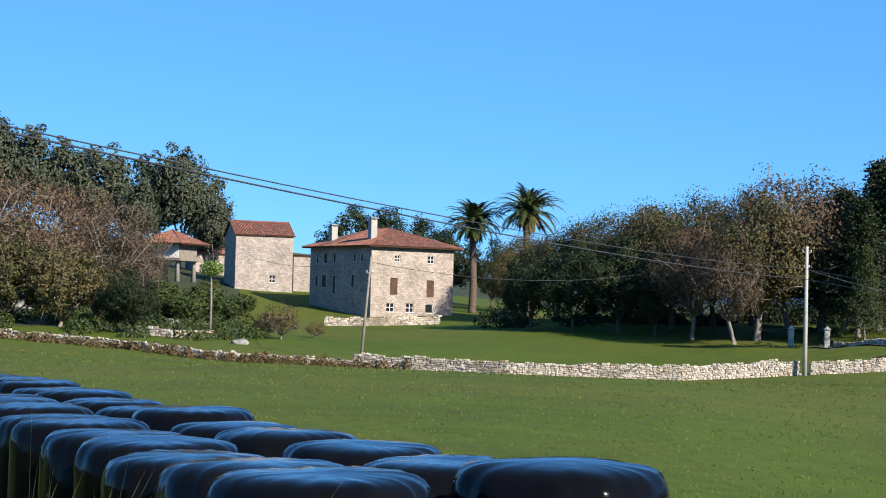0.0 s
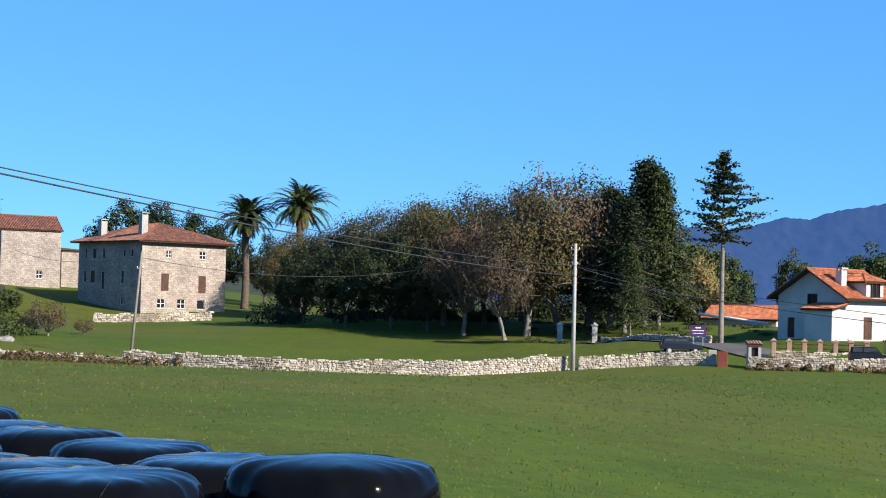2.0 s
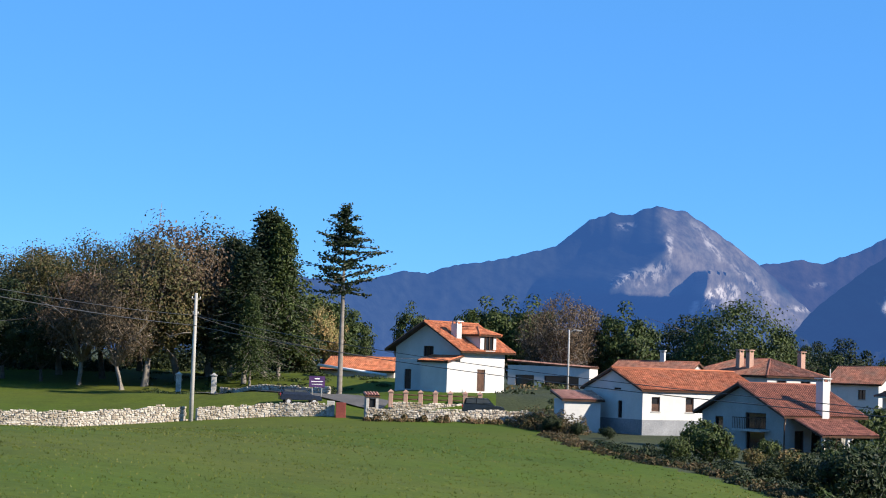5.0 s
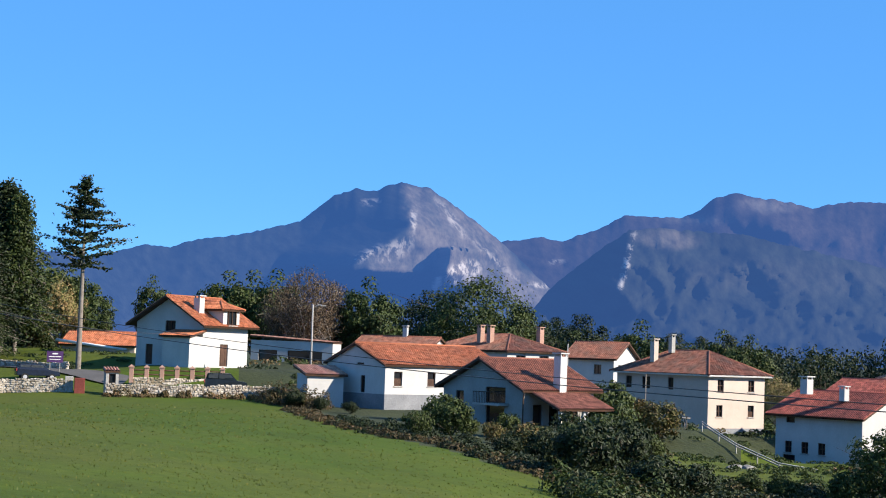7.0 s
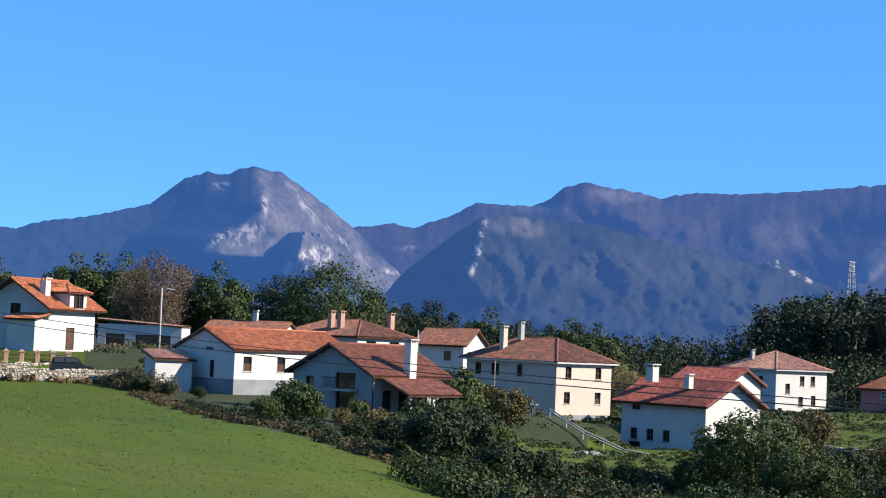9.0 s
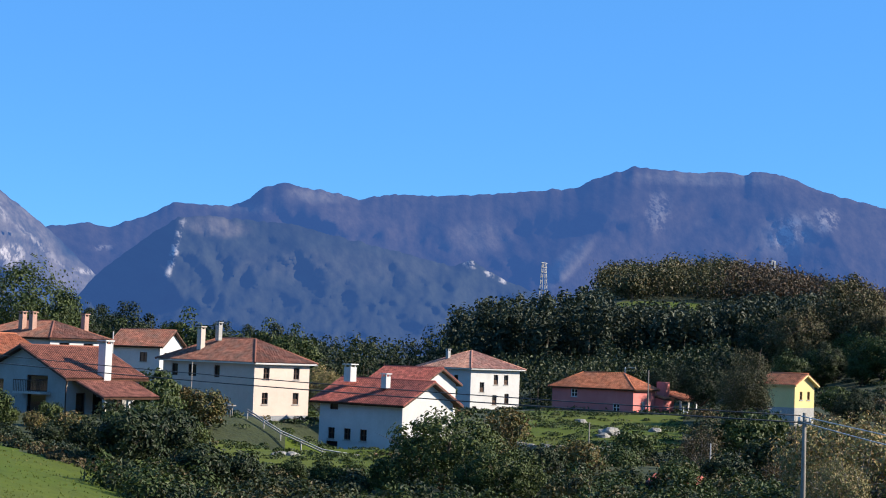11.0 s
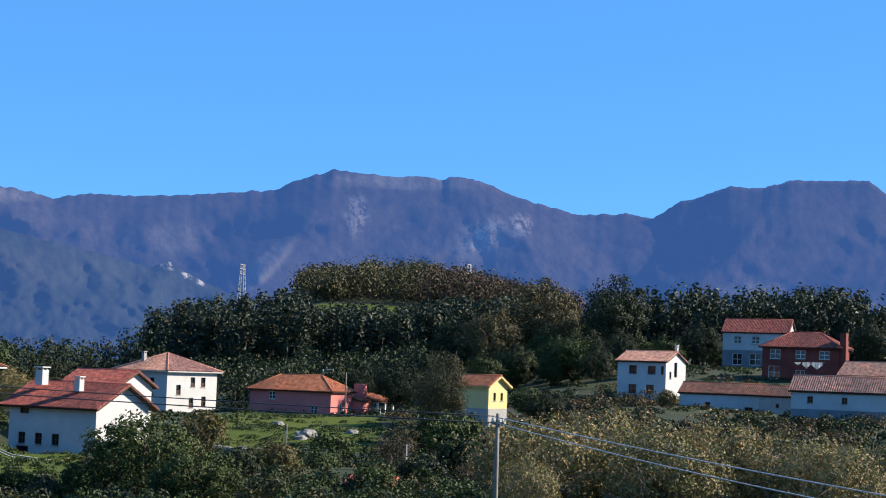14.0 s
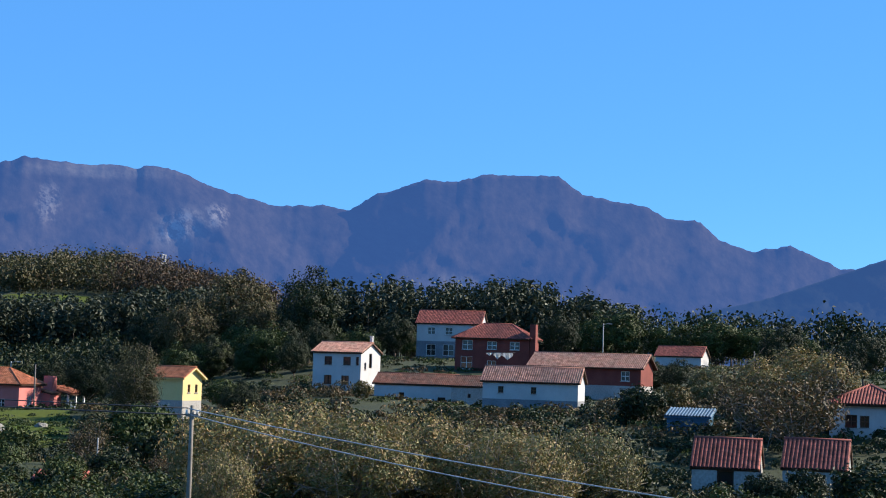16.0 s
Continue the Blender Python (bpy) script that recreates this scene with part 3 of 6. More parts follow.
def tile_slope(bm, uvl, eave, e, s, n, length, top0, top1, slope, pitch=0.24, uoff=0.0):
    """A roof slope of half-round tile rows, from the eave along e and up along s; the top edge runs from top0 to top1."""
    cols = max(2, int(length / pitch))
    w = length / cols
    sub = 3
    for c in range(cols):
        us = [c * w + w * k / sub for k in range(sub + 1)]
        lift = [0.0, 0.1, 0.1, 0.0]
        for k in range(sub):
            q = []
            for uu, hh in ((us[k], lift[k]), (us[k + 1], lift[k + 1])):
                vm = slope
                if top0 > 0:
                    vm = min(vm, slope * uu / top0)
                if top1 < length:
                    vm = min(vm, slope * (length - uu) / (length - top1))
                q.append((uu, max(vm, 0.0), hh))
            (u0, v0, h0), (u1, v1, h1) = q
            if v0 + v1 < 0.02:
                continue
            pts = [(u0, 0, h0), (u1, 0, h1), (u1, v1, h1)] + ([(u0, v0, h0)] if v0 > 0.001 else [])
            if v1 <= 0.001:
                pts = [(u0, 0, h0), (u1, 0, h1), (u0, v0, h0)]
            f = bm.faces.new([bm.verts.new(eave + e * a + s * b + n * (c2 + 0.02)) for a, b, c2 in pts])
            for lp, (a, b, _) in zip(f.loops, pts):
                lp[uvl].uv = (a + uoff, b)


def slab(bm, pts, n, thick):
    a = [bm.verts.new(p) for p in pts]
    b = [bm.verts.new(p - n * thick) for p in pts]
    bm.faces.new(a)
    bm.faces.new(b[::-1])
    for i in range(len(a)):
        j = (i + 1) % len(a)
        bm.faces.new((a[j], a[i], b[i], b[j]))


def roof(parent, x0, y0, x1, y1, z, kind, pitch, over, mat, under, uoff=0.0):
    """A hipped or gabled tile roof over the rectangle, eaves at height z."""
    X, Y, Z = Vector((1, 0, 0)), Vector((0, 1, 0)), Vector((0, 0, 1))
    tp = math.tan(radians(pitch))
    x0, y0, x1, y1 = x0 - over, y0 - over, x1 + over, y1 + over
    z -= over * tp
    lx, ly = x1 - x0, y1 - y0
    bm = bmesh.new()
    uvl = bm.loops.layers.uv.new("UVMap")
    sheet = bmesh.new()
    ridges = []
    sides = []
    if kind == "gable_x":
        half = ly / 2
        sides = [(Vector((x0, y0, z)), X, Y, lx, 0, lx, half), (Vector((x1, y1, z)), -X, -Y, lx, 0, lx, half)]
        ridges = [((x0, y0 + half, z + half * tp), (x1, y0 + half, z + half * tp))]
    elif kind == "gable_y":
        half = lx / 2
        sides = [(Vector((x0, y1, z)), -Y, X, ly, 0, ly, half), (Vector((x1, y0, z)), Y, -X, ly, 0, ly, half)]
        ridges = [((x0 + half, y0, z + half * tp), (x0 + half, y1, z + half * tp))]
    elif kind == "shed":
        sides = [(Vector((x0, y0, z)), X, Y, lx, 0, lx, ly)]
    elif kind == "shed_x":
        sides = [(Vector((x0, y1, z)), -Y, X, ly, 0, ly, lx)]
    else:
        half = min(lx, ly) / 2
        sides = [(Vector((x0, y0, z)), X, Y, lx, half, lx - half, half), (Vector((x1, y1, z)), -X, -Y, lx, half, lx - half, half),
                 (Vector((x0, y1, z)), -Y, X, ly, half, ly - half, half), (Vector((x1, y0, z)), Y, -X, ly, half, ly - half, half)]
        h = z + half * tp
        a, b = ((x0 + half, y0 + half, h), (x1 - half, y1 - half, h))
        ridges = [(a, b), ((x0, y0, z), a), ((x1, y1, z), b)]
        ridges += [((x1, y0, z), b if lx > ly else a), ((x0, y1, z), a if lx > ly else b)]
    for eave, e, inward, length, t0, t1, half in sides:
        s = (inward + Z * tp).normalized()
        n = e.cross(s).normalized()
        sl = half * math.sqrt(1 + tp * tp)
        tile_slope(bm, uvl, eave, e, s, n, length, t0, t1, sl, uoff=uoff + eave.x)
        pts = [eave, eave + e * length, eave + e * t1 + s * sl] + ([eave + e * t0 + s * sl] if t1 - t0 > 0.05 else [])
        slab(sheet, pts, n, 0.14)
    for a, b in ridges:
        if (Vector(a) - Vector(b)).length > 0.1:
            count = len(bm.faces)
            tube(bm, [Vector(a) + Z * 0.03, Vector(b) + Z * 0.03], [0.13, 0.13], 6)
            bm.faces.ensure_lookup_table()
            for f in bm.faces[count:]:
                for lp in f.loops:
                    lp[uvl].uv = (uoff + 0.12, 0.18)
    r = part("roof", bm, mat, parent)
    part("eave_board", sheet, under, r)
    return r


def chimney(parent, x, y, z0, h, w, mat, cap=True):
    bm = bmesh.new()
    box(bm, x - w / 2, y - w / 2, z0, x + w / 2, y + w / 2, z0 + h)
    c = part("chimney", bm, mat, parent)
    if cap:
        bm = bmesh.new()
        for i in (-1, 1):
            for j in (-1, 1):
                box(bm, x + i * w * 0.38 - 0.05, y + j * w * 0.38 - 0.05, z0 + h, x + i * w * 0.38 + 0.05, y + j * w * 0.38 + 0.05, z0 + h + 0.2)
        box(bm, x - w * 0.65, y - w * 0.65, z0 + h + 0.2, x + w * 0.65, y + w * 0.65, z0 + h + 0.3)
        part("chimney_cap", bm, mat, c)


def house(name, label, az, dist, z, phi, la, lb, h, kind, pitch, over, wall, tile, right=(), left=(), plinth=None, frame_mat=WOOD, under=WOOD, category="house", deep=3.0, style="cross", hide_roof=False):
    """A house by its nearest corner. right: the face that runs along +x from it, left: along +y.
    Openings: (along, height of the middle, width, height[, kind])."""
    place = at(az, dist, z)
    rz = -radians(az + 90 - phi - 90)
    ob = thing(name, place, rz, label, category)
    X, Y = Vector((1, 0, 0)), Vector((0, 1, 0))
    tp = math.tan(radians(pitch))
    bm = bmesh.new()
    uvl = bm.loops.layers.uv.new("UVMap")
    low = Vector((0, 0, -deep))

    def face(origin, u, n, width, holes, gable):
        top = (lambda a: max(0.0, min(a, width - a)) * tp - 0.02) if gable else None
        wall_sheet(bm, uvl, origin + low, u, n, width, h + deep, [(a[0], a[1] + deep, a[2], a[3]) for a in holes], top=top, split=(plinth[0] + deep) if plinth else None)

    gx, gy = kind == "gable_x", kind == "gable_y"
    face(Vector((0, 0, 0)), X, -Y, lb, right, gy)
    face(Vector((0, la, 0)), -Y, -X, la, [(la - a[0], *a[1:]) for a in left], gx)
    face(Vector((lb, 0, 0)), Y, X, la, (), gx)
    face(Vector((lb, la, 0)), -X, Y, lb, (), gy)
    part("wall", bm, [wall, plinth[1] if plinth else wall], ob)
    for hole in right:
        window(ob, Vector((0, 0, 0)), X, -Y, hole, WOOD if hole[4:] == ("door",) else frame_mat, hole[4] if len(hole) > 4 else style)
    for hole in left:
        window(ob, Vector((0, la, 0)), -Y, -X, (la - hole[0], *hole[1:]), frame_mat, hole[4] if len(hole) > 4 else style)
    if not hide_roof:
        roof(ob, 0, 0, lb, la, h, kind, pitch, over, tile, under)
    return ob


def small_wins(pairs, w=0.9, h=1.1, kind="cross"):
    return [(a, b, w, h, kind) for a, b in pairs]


# the stone manor
manor = house("manor_house", "large pale stone manor with a low hipped tile roof", -0.70, 240, -2.45, 30, 18, 13.5, 10.6, "hip", 20, 0.95, ASHLAR, TILE_OLD,
              right=[(4.2, 8.6, 0.9, 0.95), (9.7, 8.6, 1.1, 1.1), (3.7, 4.7, 1.2, 2.4, "door"), (9.7, 4.5, 1.2, 2.4, "door"), (3.2, 1.75, 1.3, 1.3), (6.4, 1.75, 1.3, 1.3), (9.6, 1.7, 1.3, 1.3, "none")],
              left=[(2.9, 8.6, 0.8, 1.1, "none"), (5.0, 8.6, 0.8, 1.1, "none"), (10.8, 8.6, 0.9, 1.6, "none"), (13.5, 8.6, 1.3, 1.6, "none"), (16, 8.6, 0.8, 1.6, "none"),
                    (5.4, 5.3, 1.0, 1.9, "none"), (10.9, 4.8, 1.1, 2.6, "none"), (13.9, 5.3, 1.6, 1.9, "none"), (16.2, 5.3, 0.9, 1.7, "none"), (5.4, 2.0, 0.7, 1.1, "none")], frame_mat=TRIM, deep=4)
chimney(manor, 2.0, 3.4, 11.0, 3.0, 0.95, CEMENT)
chimney(manor, 1.8, 14.5, 10.9, 2.4, 0.95, CEMENT)
tower = house("stone_tower_house", "tall square rubble-stone building with a red tile roof", -5.17, 270, 0.56, 12, 8.4, 9.1, 9.5, "gable_x", 27, 0.3, RUBBLE, TILE_OLD,
              right=[(5.9, 2.6, 1.0, 1.2)], frame_mat=TRIM, deep=4)
house("stone_outbuilding", "low stone outbuilding between the tower and the manor", -3.26, 275, 1.34, 10, 5, 4.0, 5.6, "shed", 3, 0.05, RUBBLE, TILE_OLD, deep=4)
house("stone_barn", "low stone barn with an old tile roof", -6.48, 300, 5.09, 14, 7, 6.0, 2.6, "gable_x", 24, 0.3, RUBBLE, TILE_PALE, deep=4)

# white chalet above the field wall
chalet = house("white_chalet", "white two-storey house with an orange tile roof", 22.28, 172, -2.24, 51, 8.5, 7.2, 4.4, "gable_x", 30, 0.85, PLASTER, TILE_ORANGE,
               right=[(3.4, 1.1, 1.3, 2.2, "door")], left=[(4.15, 4.35, 1.3, 2.0), (6.8, 1.0, 0.9, 2.0, "door")])
bm = bmesh.new()
box(bm, 2.4, -0.55, 3.7, 5.0, 4.2, 5.75)
dorm = part("dormer", bm, PLASTER, chalet)
roof(chalet, 2.3, -0.5, 5.1, 4.4, 5.8, "hip", 24, 0.4, TILE_ORANGE, WOOD)
window(chalet, Vector((0, -0.81, 0)), Vector((1, 0, 0)), Vector((0, -1, 0)), (3.7, 4.85, 1.3, 1.5), WOOD, "double")
chimney(chalet, 1.2, 1.6, 5.0, 1.7, 0.75, PLASTER)
bm = bmesh.new()
box(bm, -2.0, 0.0, -1.5, -0.002, 3.4, 2.9)
annex = part("annex", bm, PLASTER, chalet)
roof(chalet, -2.0, 0.0, -0.05, 3.4, 2.95, "shed_x", 14, 0.3, TILE_ORANGE, WOOD)

# long white bungalow
house("white_bungalow", "long white house with an orange tile roof and grey plinth", 28.30, 150, -5.25, 40.5, 8, 14, 4.05, "gable_x", 23, 0.3, PLASTER, TILE_ORANGE,
      right=[(1.5, 2.75, 0.95, 1.25, "shutter"), (5.4, 2.75, 0.95, 1.25, "shutter")], left=[(3.4, 4.4, 1.0, 1.0), (3.0, 2.2, 0.6, 1.5, "none")], plinth=(1.4, GREYBASE))
house("lean_to_shed", "white lean-to shed with an old tile roof", 25.75, 151, -4.0, 22, 2.4, 3.4, 1.7, "shed", 14, 0.3, PLASTER, TILE_PALE, category="shed")

# house with the brown roof
brown = house("brown_roofed_house", "grey-white house with a brown tile roof and a porch", 32.87, 131, -5.67, 45, 8.9, 7.8, 3.2, "gable_x", 25, 0.55, GREYWALL, TILE_BROWN,
              left=[(3.0, 2.5, 2.2, 1.2, "none"), (3.0, 0.9, 2.0, 1.7, "none"), (7.0, 2.2, 0.9, 1.0, "none")], right=[(1.6, 0.95, 1.0, 1.9, "none"), (3.4, 0.95, 1.1, 1.9, "none"), (5.6, 1.2, 0.9, 1.1)])
chimney(brown, 3.7, -0.25, 1.6, 4.0, 0.72, PLASTER)
porch = roof(brown, 0.7, -3.2, 6.3, -0.1, 1.75, "shed", 21, 0.2, TILE_BROWN, WOOD)
for px, py in ((0.95, -3.0), (3.5, -3.0), (6.1, -3.0)):
    bm = bmesh.new()
    box(bm, px - 0.11, py - 0.11, -2.0, px + 0.11, py + 0.11, 1.7)
    part("porch_post", bm, PLASTER, brown)
bm = bmesh.new()
box(bm, -1.0, 1.5, 1.72, -0.02, 4.5, 1.88)
part("balcony_floor", bm, CONCRETE, brown)
bm = bmesh.new()
for k in range(17):
    box(bm, -0.98, 1.55 + k * 0.18, 1.88, -0.95, 1.58 + k * 0.18, 2.7)
box(bm, -1.0, 1.5, 2.7, -0.93, 4.5, 2.76)
part("balcony_railing", bm, WOOD, brown)
bm = bmesh.new()
tube(bm, [(-0.5, -0.62, 2.85), (-0.08, -0.1, 2.4), (-0.08, -0.1, -0.5)], [0.05, 0.05, 0.05], 6)
part("downpipe", bm, WOOD, brown)

# behind them
hipped = house("hip_roofed_white_house", "white house with a weathered hipped tile roof", 32.30, 185, -2.12, 42, 13, 8, 2.6, "hip", 22, 0.5, PLASTER, TILE_OLD,
      right=small_wins(((2, 1.6), (5.4, 1.6)), 1.4, 0.8))
for cx, cy in ((1.6, 4.6), (1.6, 6.2), (6.6, 2.0)):
    chimney(hipped, cx, cy, 3.2, 1.7, 0.6, TERRA)
low = house("low_tiled_house", "low house behind with a weathered tile roof", 29.78, 190, -1.42, 70, 9, 5, 2.0, "gable_y", 20, 0.3, PLASTER, TILE_OLD)
chimney(low, 2.5, 4.0, 2.8, 1.1, 0.5, PLASTER)
house("blue_grey_house", "pale house with an old tile roof", 35.81, 205, -3.63, 70, 6, 8, 3.6, "gable_y", 24, 0.5, PLASTER, TILE_OLD, right=small_wins(((2, 2.2), (5, 2.2))), left=small_wins(((2, 2.2),)))

# peach house
peach = house("peach_house", "two-storey peach rendered house with a hipped tile roof", 38.90, 172, -7.50, 45, 13.3, 7.9, 6.4, "hip", 27, 0.6, PEACH, TILE_OLD,
              right=[(1.7, 5.1, 0.85, 1.15), (6.0, 5.1, 0.85, 1.15), (1.6, 2.6, 0.85, 1.15), (6.0, 2.6, 0.85, 1.15, "shutter")],
              left=[(5.3, 5.1, 0.8, 1.2, "none"), (8.9, 5.1, 1.2, 1.2, "none"), (5.3, 2.4, 0.8, 1.2, "none"), (11.5, 5.1, 0.9, 1.2, "none")], plinth=(0.9, GREYBASE), under=TRIM)
chimney(peach, 1.6, 9.5, 7.2, 2.1, 0.6, PEACH)
chimney(peach, 3.2, 8.6, 8.2, 1.6, 0.5, CEMENT)

# red-roofed house
redroof = house("red_roofed_house", "white house with a deep red tile roof and wide gable", 43.81, 150, -8.84, 50, 9.7, 7.0, 4.7, "gable_y", 27, 0.7, PLASTER, TILE_RED,
                left=[(8.2, 1.6, 0.8, 1.0), (6.3, 1.6, 0.8, 1.0), (4.4, 1.6, 0.8, 1.0), (8.0, 4.0, 1.0, 0.6, "none"), (8.1, 0.1, 1.4, 1.6, "none")])
chimney(redroof, 2.0, 8.0, 6.2, 1.3, 0.8, PLASTER)
chimney(redroof, 1.6, 3.4, 5.8, 1.0, 0.6, PLASTER)
house("red_roofed_wing", "white rear wing with a deep red tile roof", 44.41, 168, -7.24, 52, 6.5, 5.5, 4.6, "gable_y", 26, 0.5, PLASTER, TILE_RED)

# tall white house
tallwhite = house("tall_white_house", "white three-storey house with a brown hipped roof", 46.02, 245, -8.68, 45, 10, 10, 7.3, "hip", 24, 0.7, PLASTER, TILE_PALE,
      right=[(2.3, 4.4, 0.9, 1.4, "shutter"), (5.1, 5.5, 0.9, 1.4, "shutter"), (7.2, 5.5, 0.9, 1.4, "shutter"), (4.9, 2.6, 0.9, 1.4, "shutter"), (7.4, 2.8, 0.9, 1.4), (0.9, 0.9, 0.8, 1.6, "none")],
      left=[(3, 5.4, 0.9, 1.2, "none"), (6.5, 5.4, 0.9, 1.2, "none")], under=TRIM)

chimney(tallwhite, 2.2, 7.0, 7.8, 1.6, 0.5, CEMENT)

# salmon house
pink = house("salmon_house", "salmon-coloured bungalow with a mottled tile roof", 51.37, 210, -6.25, 62, 11.3, 5.6, 3.2, "hip", 30, 0.45, PINK, TILE_ORANGE,
             right=[(2.6, 1.0, 1.0, 1.1)], left=[(8.2, 2.3, 0.9, 0.95), (2.3, 0.75, 0.95, 0.95)], frame_mat=TRIM)
bm = bmesh.new()
box(bm, 7.2, -0.6, -1.5, 8.3, 0.6, 4.0)
part("barbecue_chimney", bm, PINK, pink)
roof(pink, 8.5, -2.2, 13.2, 0.8, 1.9, "shed", 15, 0.2, TILE_ORANGE, WOOD)
for px in (8.7, 10.8, 13.0):
    bm = bmesh.new()
    box(bm, px - 0.1, -2.1, -1.5, px + 0.1, -1.9, 1.85)
    part("terrace_post", bm, TRIM, pink)
bm = bmesh.new()
box(bm, 5.62, -1.2, -1.5, 8.4, 2.4, 1.9)
part("lean_to", bm, PINK, pink)
roof(pink, 5.7, -1.2, 8.4, 2.4, 1.95, "shed", 12, 0.2, TILE_ORANGE, WOOD)

# yellow house
house("yellow_hut", "narrow yellow gabled house on a grey stone base", 56.56, 175, -5.87, 56, 4.0, 3.4, 4.4, "gable_y", 28, 0.4, YELLOW, TILE_ORANGE,
      right=[(1.1, 3.2, 0.45, 0.8), (2.4, 3.2, 0.45, 0.8)], plinth=(2.0, CEMENT), under=YELLOW)

# hamlet
wh4 = house("white_gabled_house", "white two-storey house with a bleached tile roof", 62.34, 225, -3.05, 65, 6.9, 6.1, 5.0, "gable_y", 22, 0.3, PLASTER, TILE_PALE,
            left=[(2.0, 3.8, 1.1, 1.1, "shutter"), (4.7, 3.8, 1.1, 1.1), (2.2, 1.3, 1.1, 1.2), (4.7, 1.3, 1.1, 1.2), (0.5, 3.8, 0.4, 1.1, "none")], right=[(3.0, 3.9, 0.9, 1.9, "none"), (1.4, 3.2, 0.6, 0.9)])
chimney(wh4, 4.9, 0.8, 5.3, 1.6, 0.35, PLASTER)
ruin = house("derelict_cottage", "derelict white cottage with a sagging dark tile roof", 65.40, 212, -5.68, 76, 10, 4.5, 3.9, "gable_y", 27, 0.25, PLASTER, TILE_OLD,
             left=[(1.4, 1.5, 1.0, 1.6, "none"), (3.5, 1.2, 0.8, 1.5, "none"), (6.5, 2.4, 0.7, 0.7, "none")])
house("stone_byre", "grey stone byre with a dark old tile roof", 66.48, 206, -5.40, 76, 4.2, 4.5, 3.6, "gable_y", 26, 0.2, CEMENT, TILE_OLD, left=[(2.0, 2.4, 0.4, 0.5, "none")])
house("blue_white_house", "white and grey two-storey house with a red tile roof", 66.24, 290, 1.58, 80, 10.8, 6.5, 6.3, "gable_y", 33, 0.3, PLASTER, TILE_RED,
      left=[(8.3, 4.9, 1.3, 1.2), (5.3, 4.9, 1.3, 1.2), (8.3, 1.7, 1.6, 1.9), (5.3, 1.7, 1.9, 1.9)], frame_mat=TRIM, plinth=(3.2, GREYBASE))
brick = house("red_brick_house", "dark red brick house with a low hipped roof", 67.87, 260, 0.29, 78, 11.4, 7.0, 4.9, "hip", 30, 0.5, REDBRICK, TILE_RED,
              left=[(2.2, 3.6, 1.5, 1.2), (5.7, 3.6, 1.5, 1.2), (9.5, 3.6, 1.6, 1.4), (9.6, 0.9, 1.8, 1.9), (5.7, 0.6, 1.4, 1.4)], frame_mat=TRIM)
bm = bmesh.new()
box(bm, 0.3, -0.9, -2, 1.9, -0.02, 6.9)
part("chimney_breast", bm, REDBRICK, brick)
house("low_white_barn", "long low white barn with a bleached tile roof", 69.52, 185, -3.81, 80, 10.4, 4.2, 2.95, "gable_y", 34, 0.3, PLASTER, TILE_PALE,
      left=[(8.4, 1.9, 0.6, 0.7), (4.8, 1.9, 0.6, 0.7)], plinth=(0.9, GREYBASE))
house("brown_boarded_house", "brown house with a bleached tile roof and white window", 71.56, 215, -3.20, 74, 14.4, 5.5, 4.3, "gable_y", 28, 0.5, REDBRICK, TILE_PALE,
      left=[(2.0, 3.1, 1.1, 1.2), (8.6, 2.9, 1.2, 1.2, "none"), (2.2, 0.9, 1.1, 1.2, "none")], frame_mat=TRIM, plinth=(1.9, CEMENT))
house("small_red_roofed_house", "small pale house with a red tile roof", 73.50, 300, 0.49, 76, 8.0, 5.5, 3.2, "gable_y", 30, 0.3, PLASTER, TILE_RED)
house("tiled_shed", "small white shed with a corrugated red tile roof", 75.39, 105, -7.26, 86, 3.9, 4.2, 2.0, "gable_y", 37, 0.12, CEMENT, TILE_RED, left=[(1.9, 1.0, 1.0, 1.6, "none")], category="shed")
house("tiled_shed", "small white shed with a corrugated red tile roof", 78.18, 105, -7.12, 86, 3.7, 4.2, 2.0, "gable_y", 37, 0.12, CEMENT, TILE_RED, left=[(1.7, 1.0, 1.0, 1.3, "none")], category="shed")
house("white_end_house", "white house with a hipped red tile roof", 79.95, 135, -5.13, 86, 5.5, 6, 3.7, "hip", 24, 0.5, PLASTER, TILE_RED, left=[(2.9, 2.2, 0.7, 0.9), (3.9, 2.2, 0.9, 1.0)], deep=4)


# ---- trees and shrubs ----
def leaves(name, centres, size, mat, rng, flat=0.0, long=1.0, facing=None, stray=0.55):
    """Many small leaf sprays, each a bent quad of its own; facing turns them outward from their clump."""
    c = np.asarray(centres, dtype=float)
    n = len(c)
    r = rng.normal(size=(n, 3))
    r /= np.linalg.norm(r, axis=1)[:, None]
    if facing is not None:
        r = facing + r * stray
        r /= np.linalg.norm(r, axis=1)[:, None] + 1e-9
    a = np.cross(r, rng.normal(size=(n, 3)))
    a[:, 2] *= 1 - flat
    a /= np.linalg.norm(a, axis=1)[:, None] + 1e-9
    b = np.cross(r, a)
    b /= np.linalg.norm(b, axis=1)[:, None] + 1e-9
    s = size * rng.uniform(0.6, 1.3, n)[:, None]
    up = np.cross(a, b) * s * 0.22
    v = np.stack([c - a * s * long - up * 0.3, c + b * s * 0.6 + up, c + a * s * long - up * 0.3, c - b * s * 0.6 + up], 1).reshape(-1, 3)
    me = bpy.data.meshes.new(name)
    me.from_pydata(v.tolist(), [], np.arange(4 * n).reshape(n, 4).tolist())
    me.materials.append(mat)
    return me


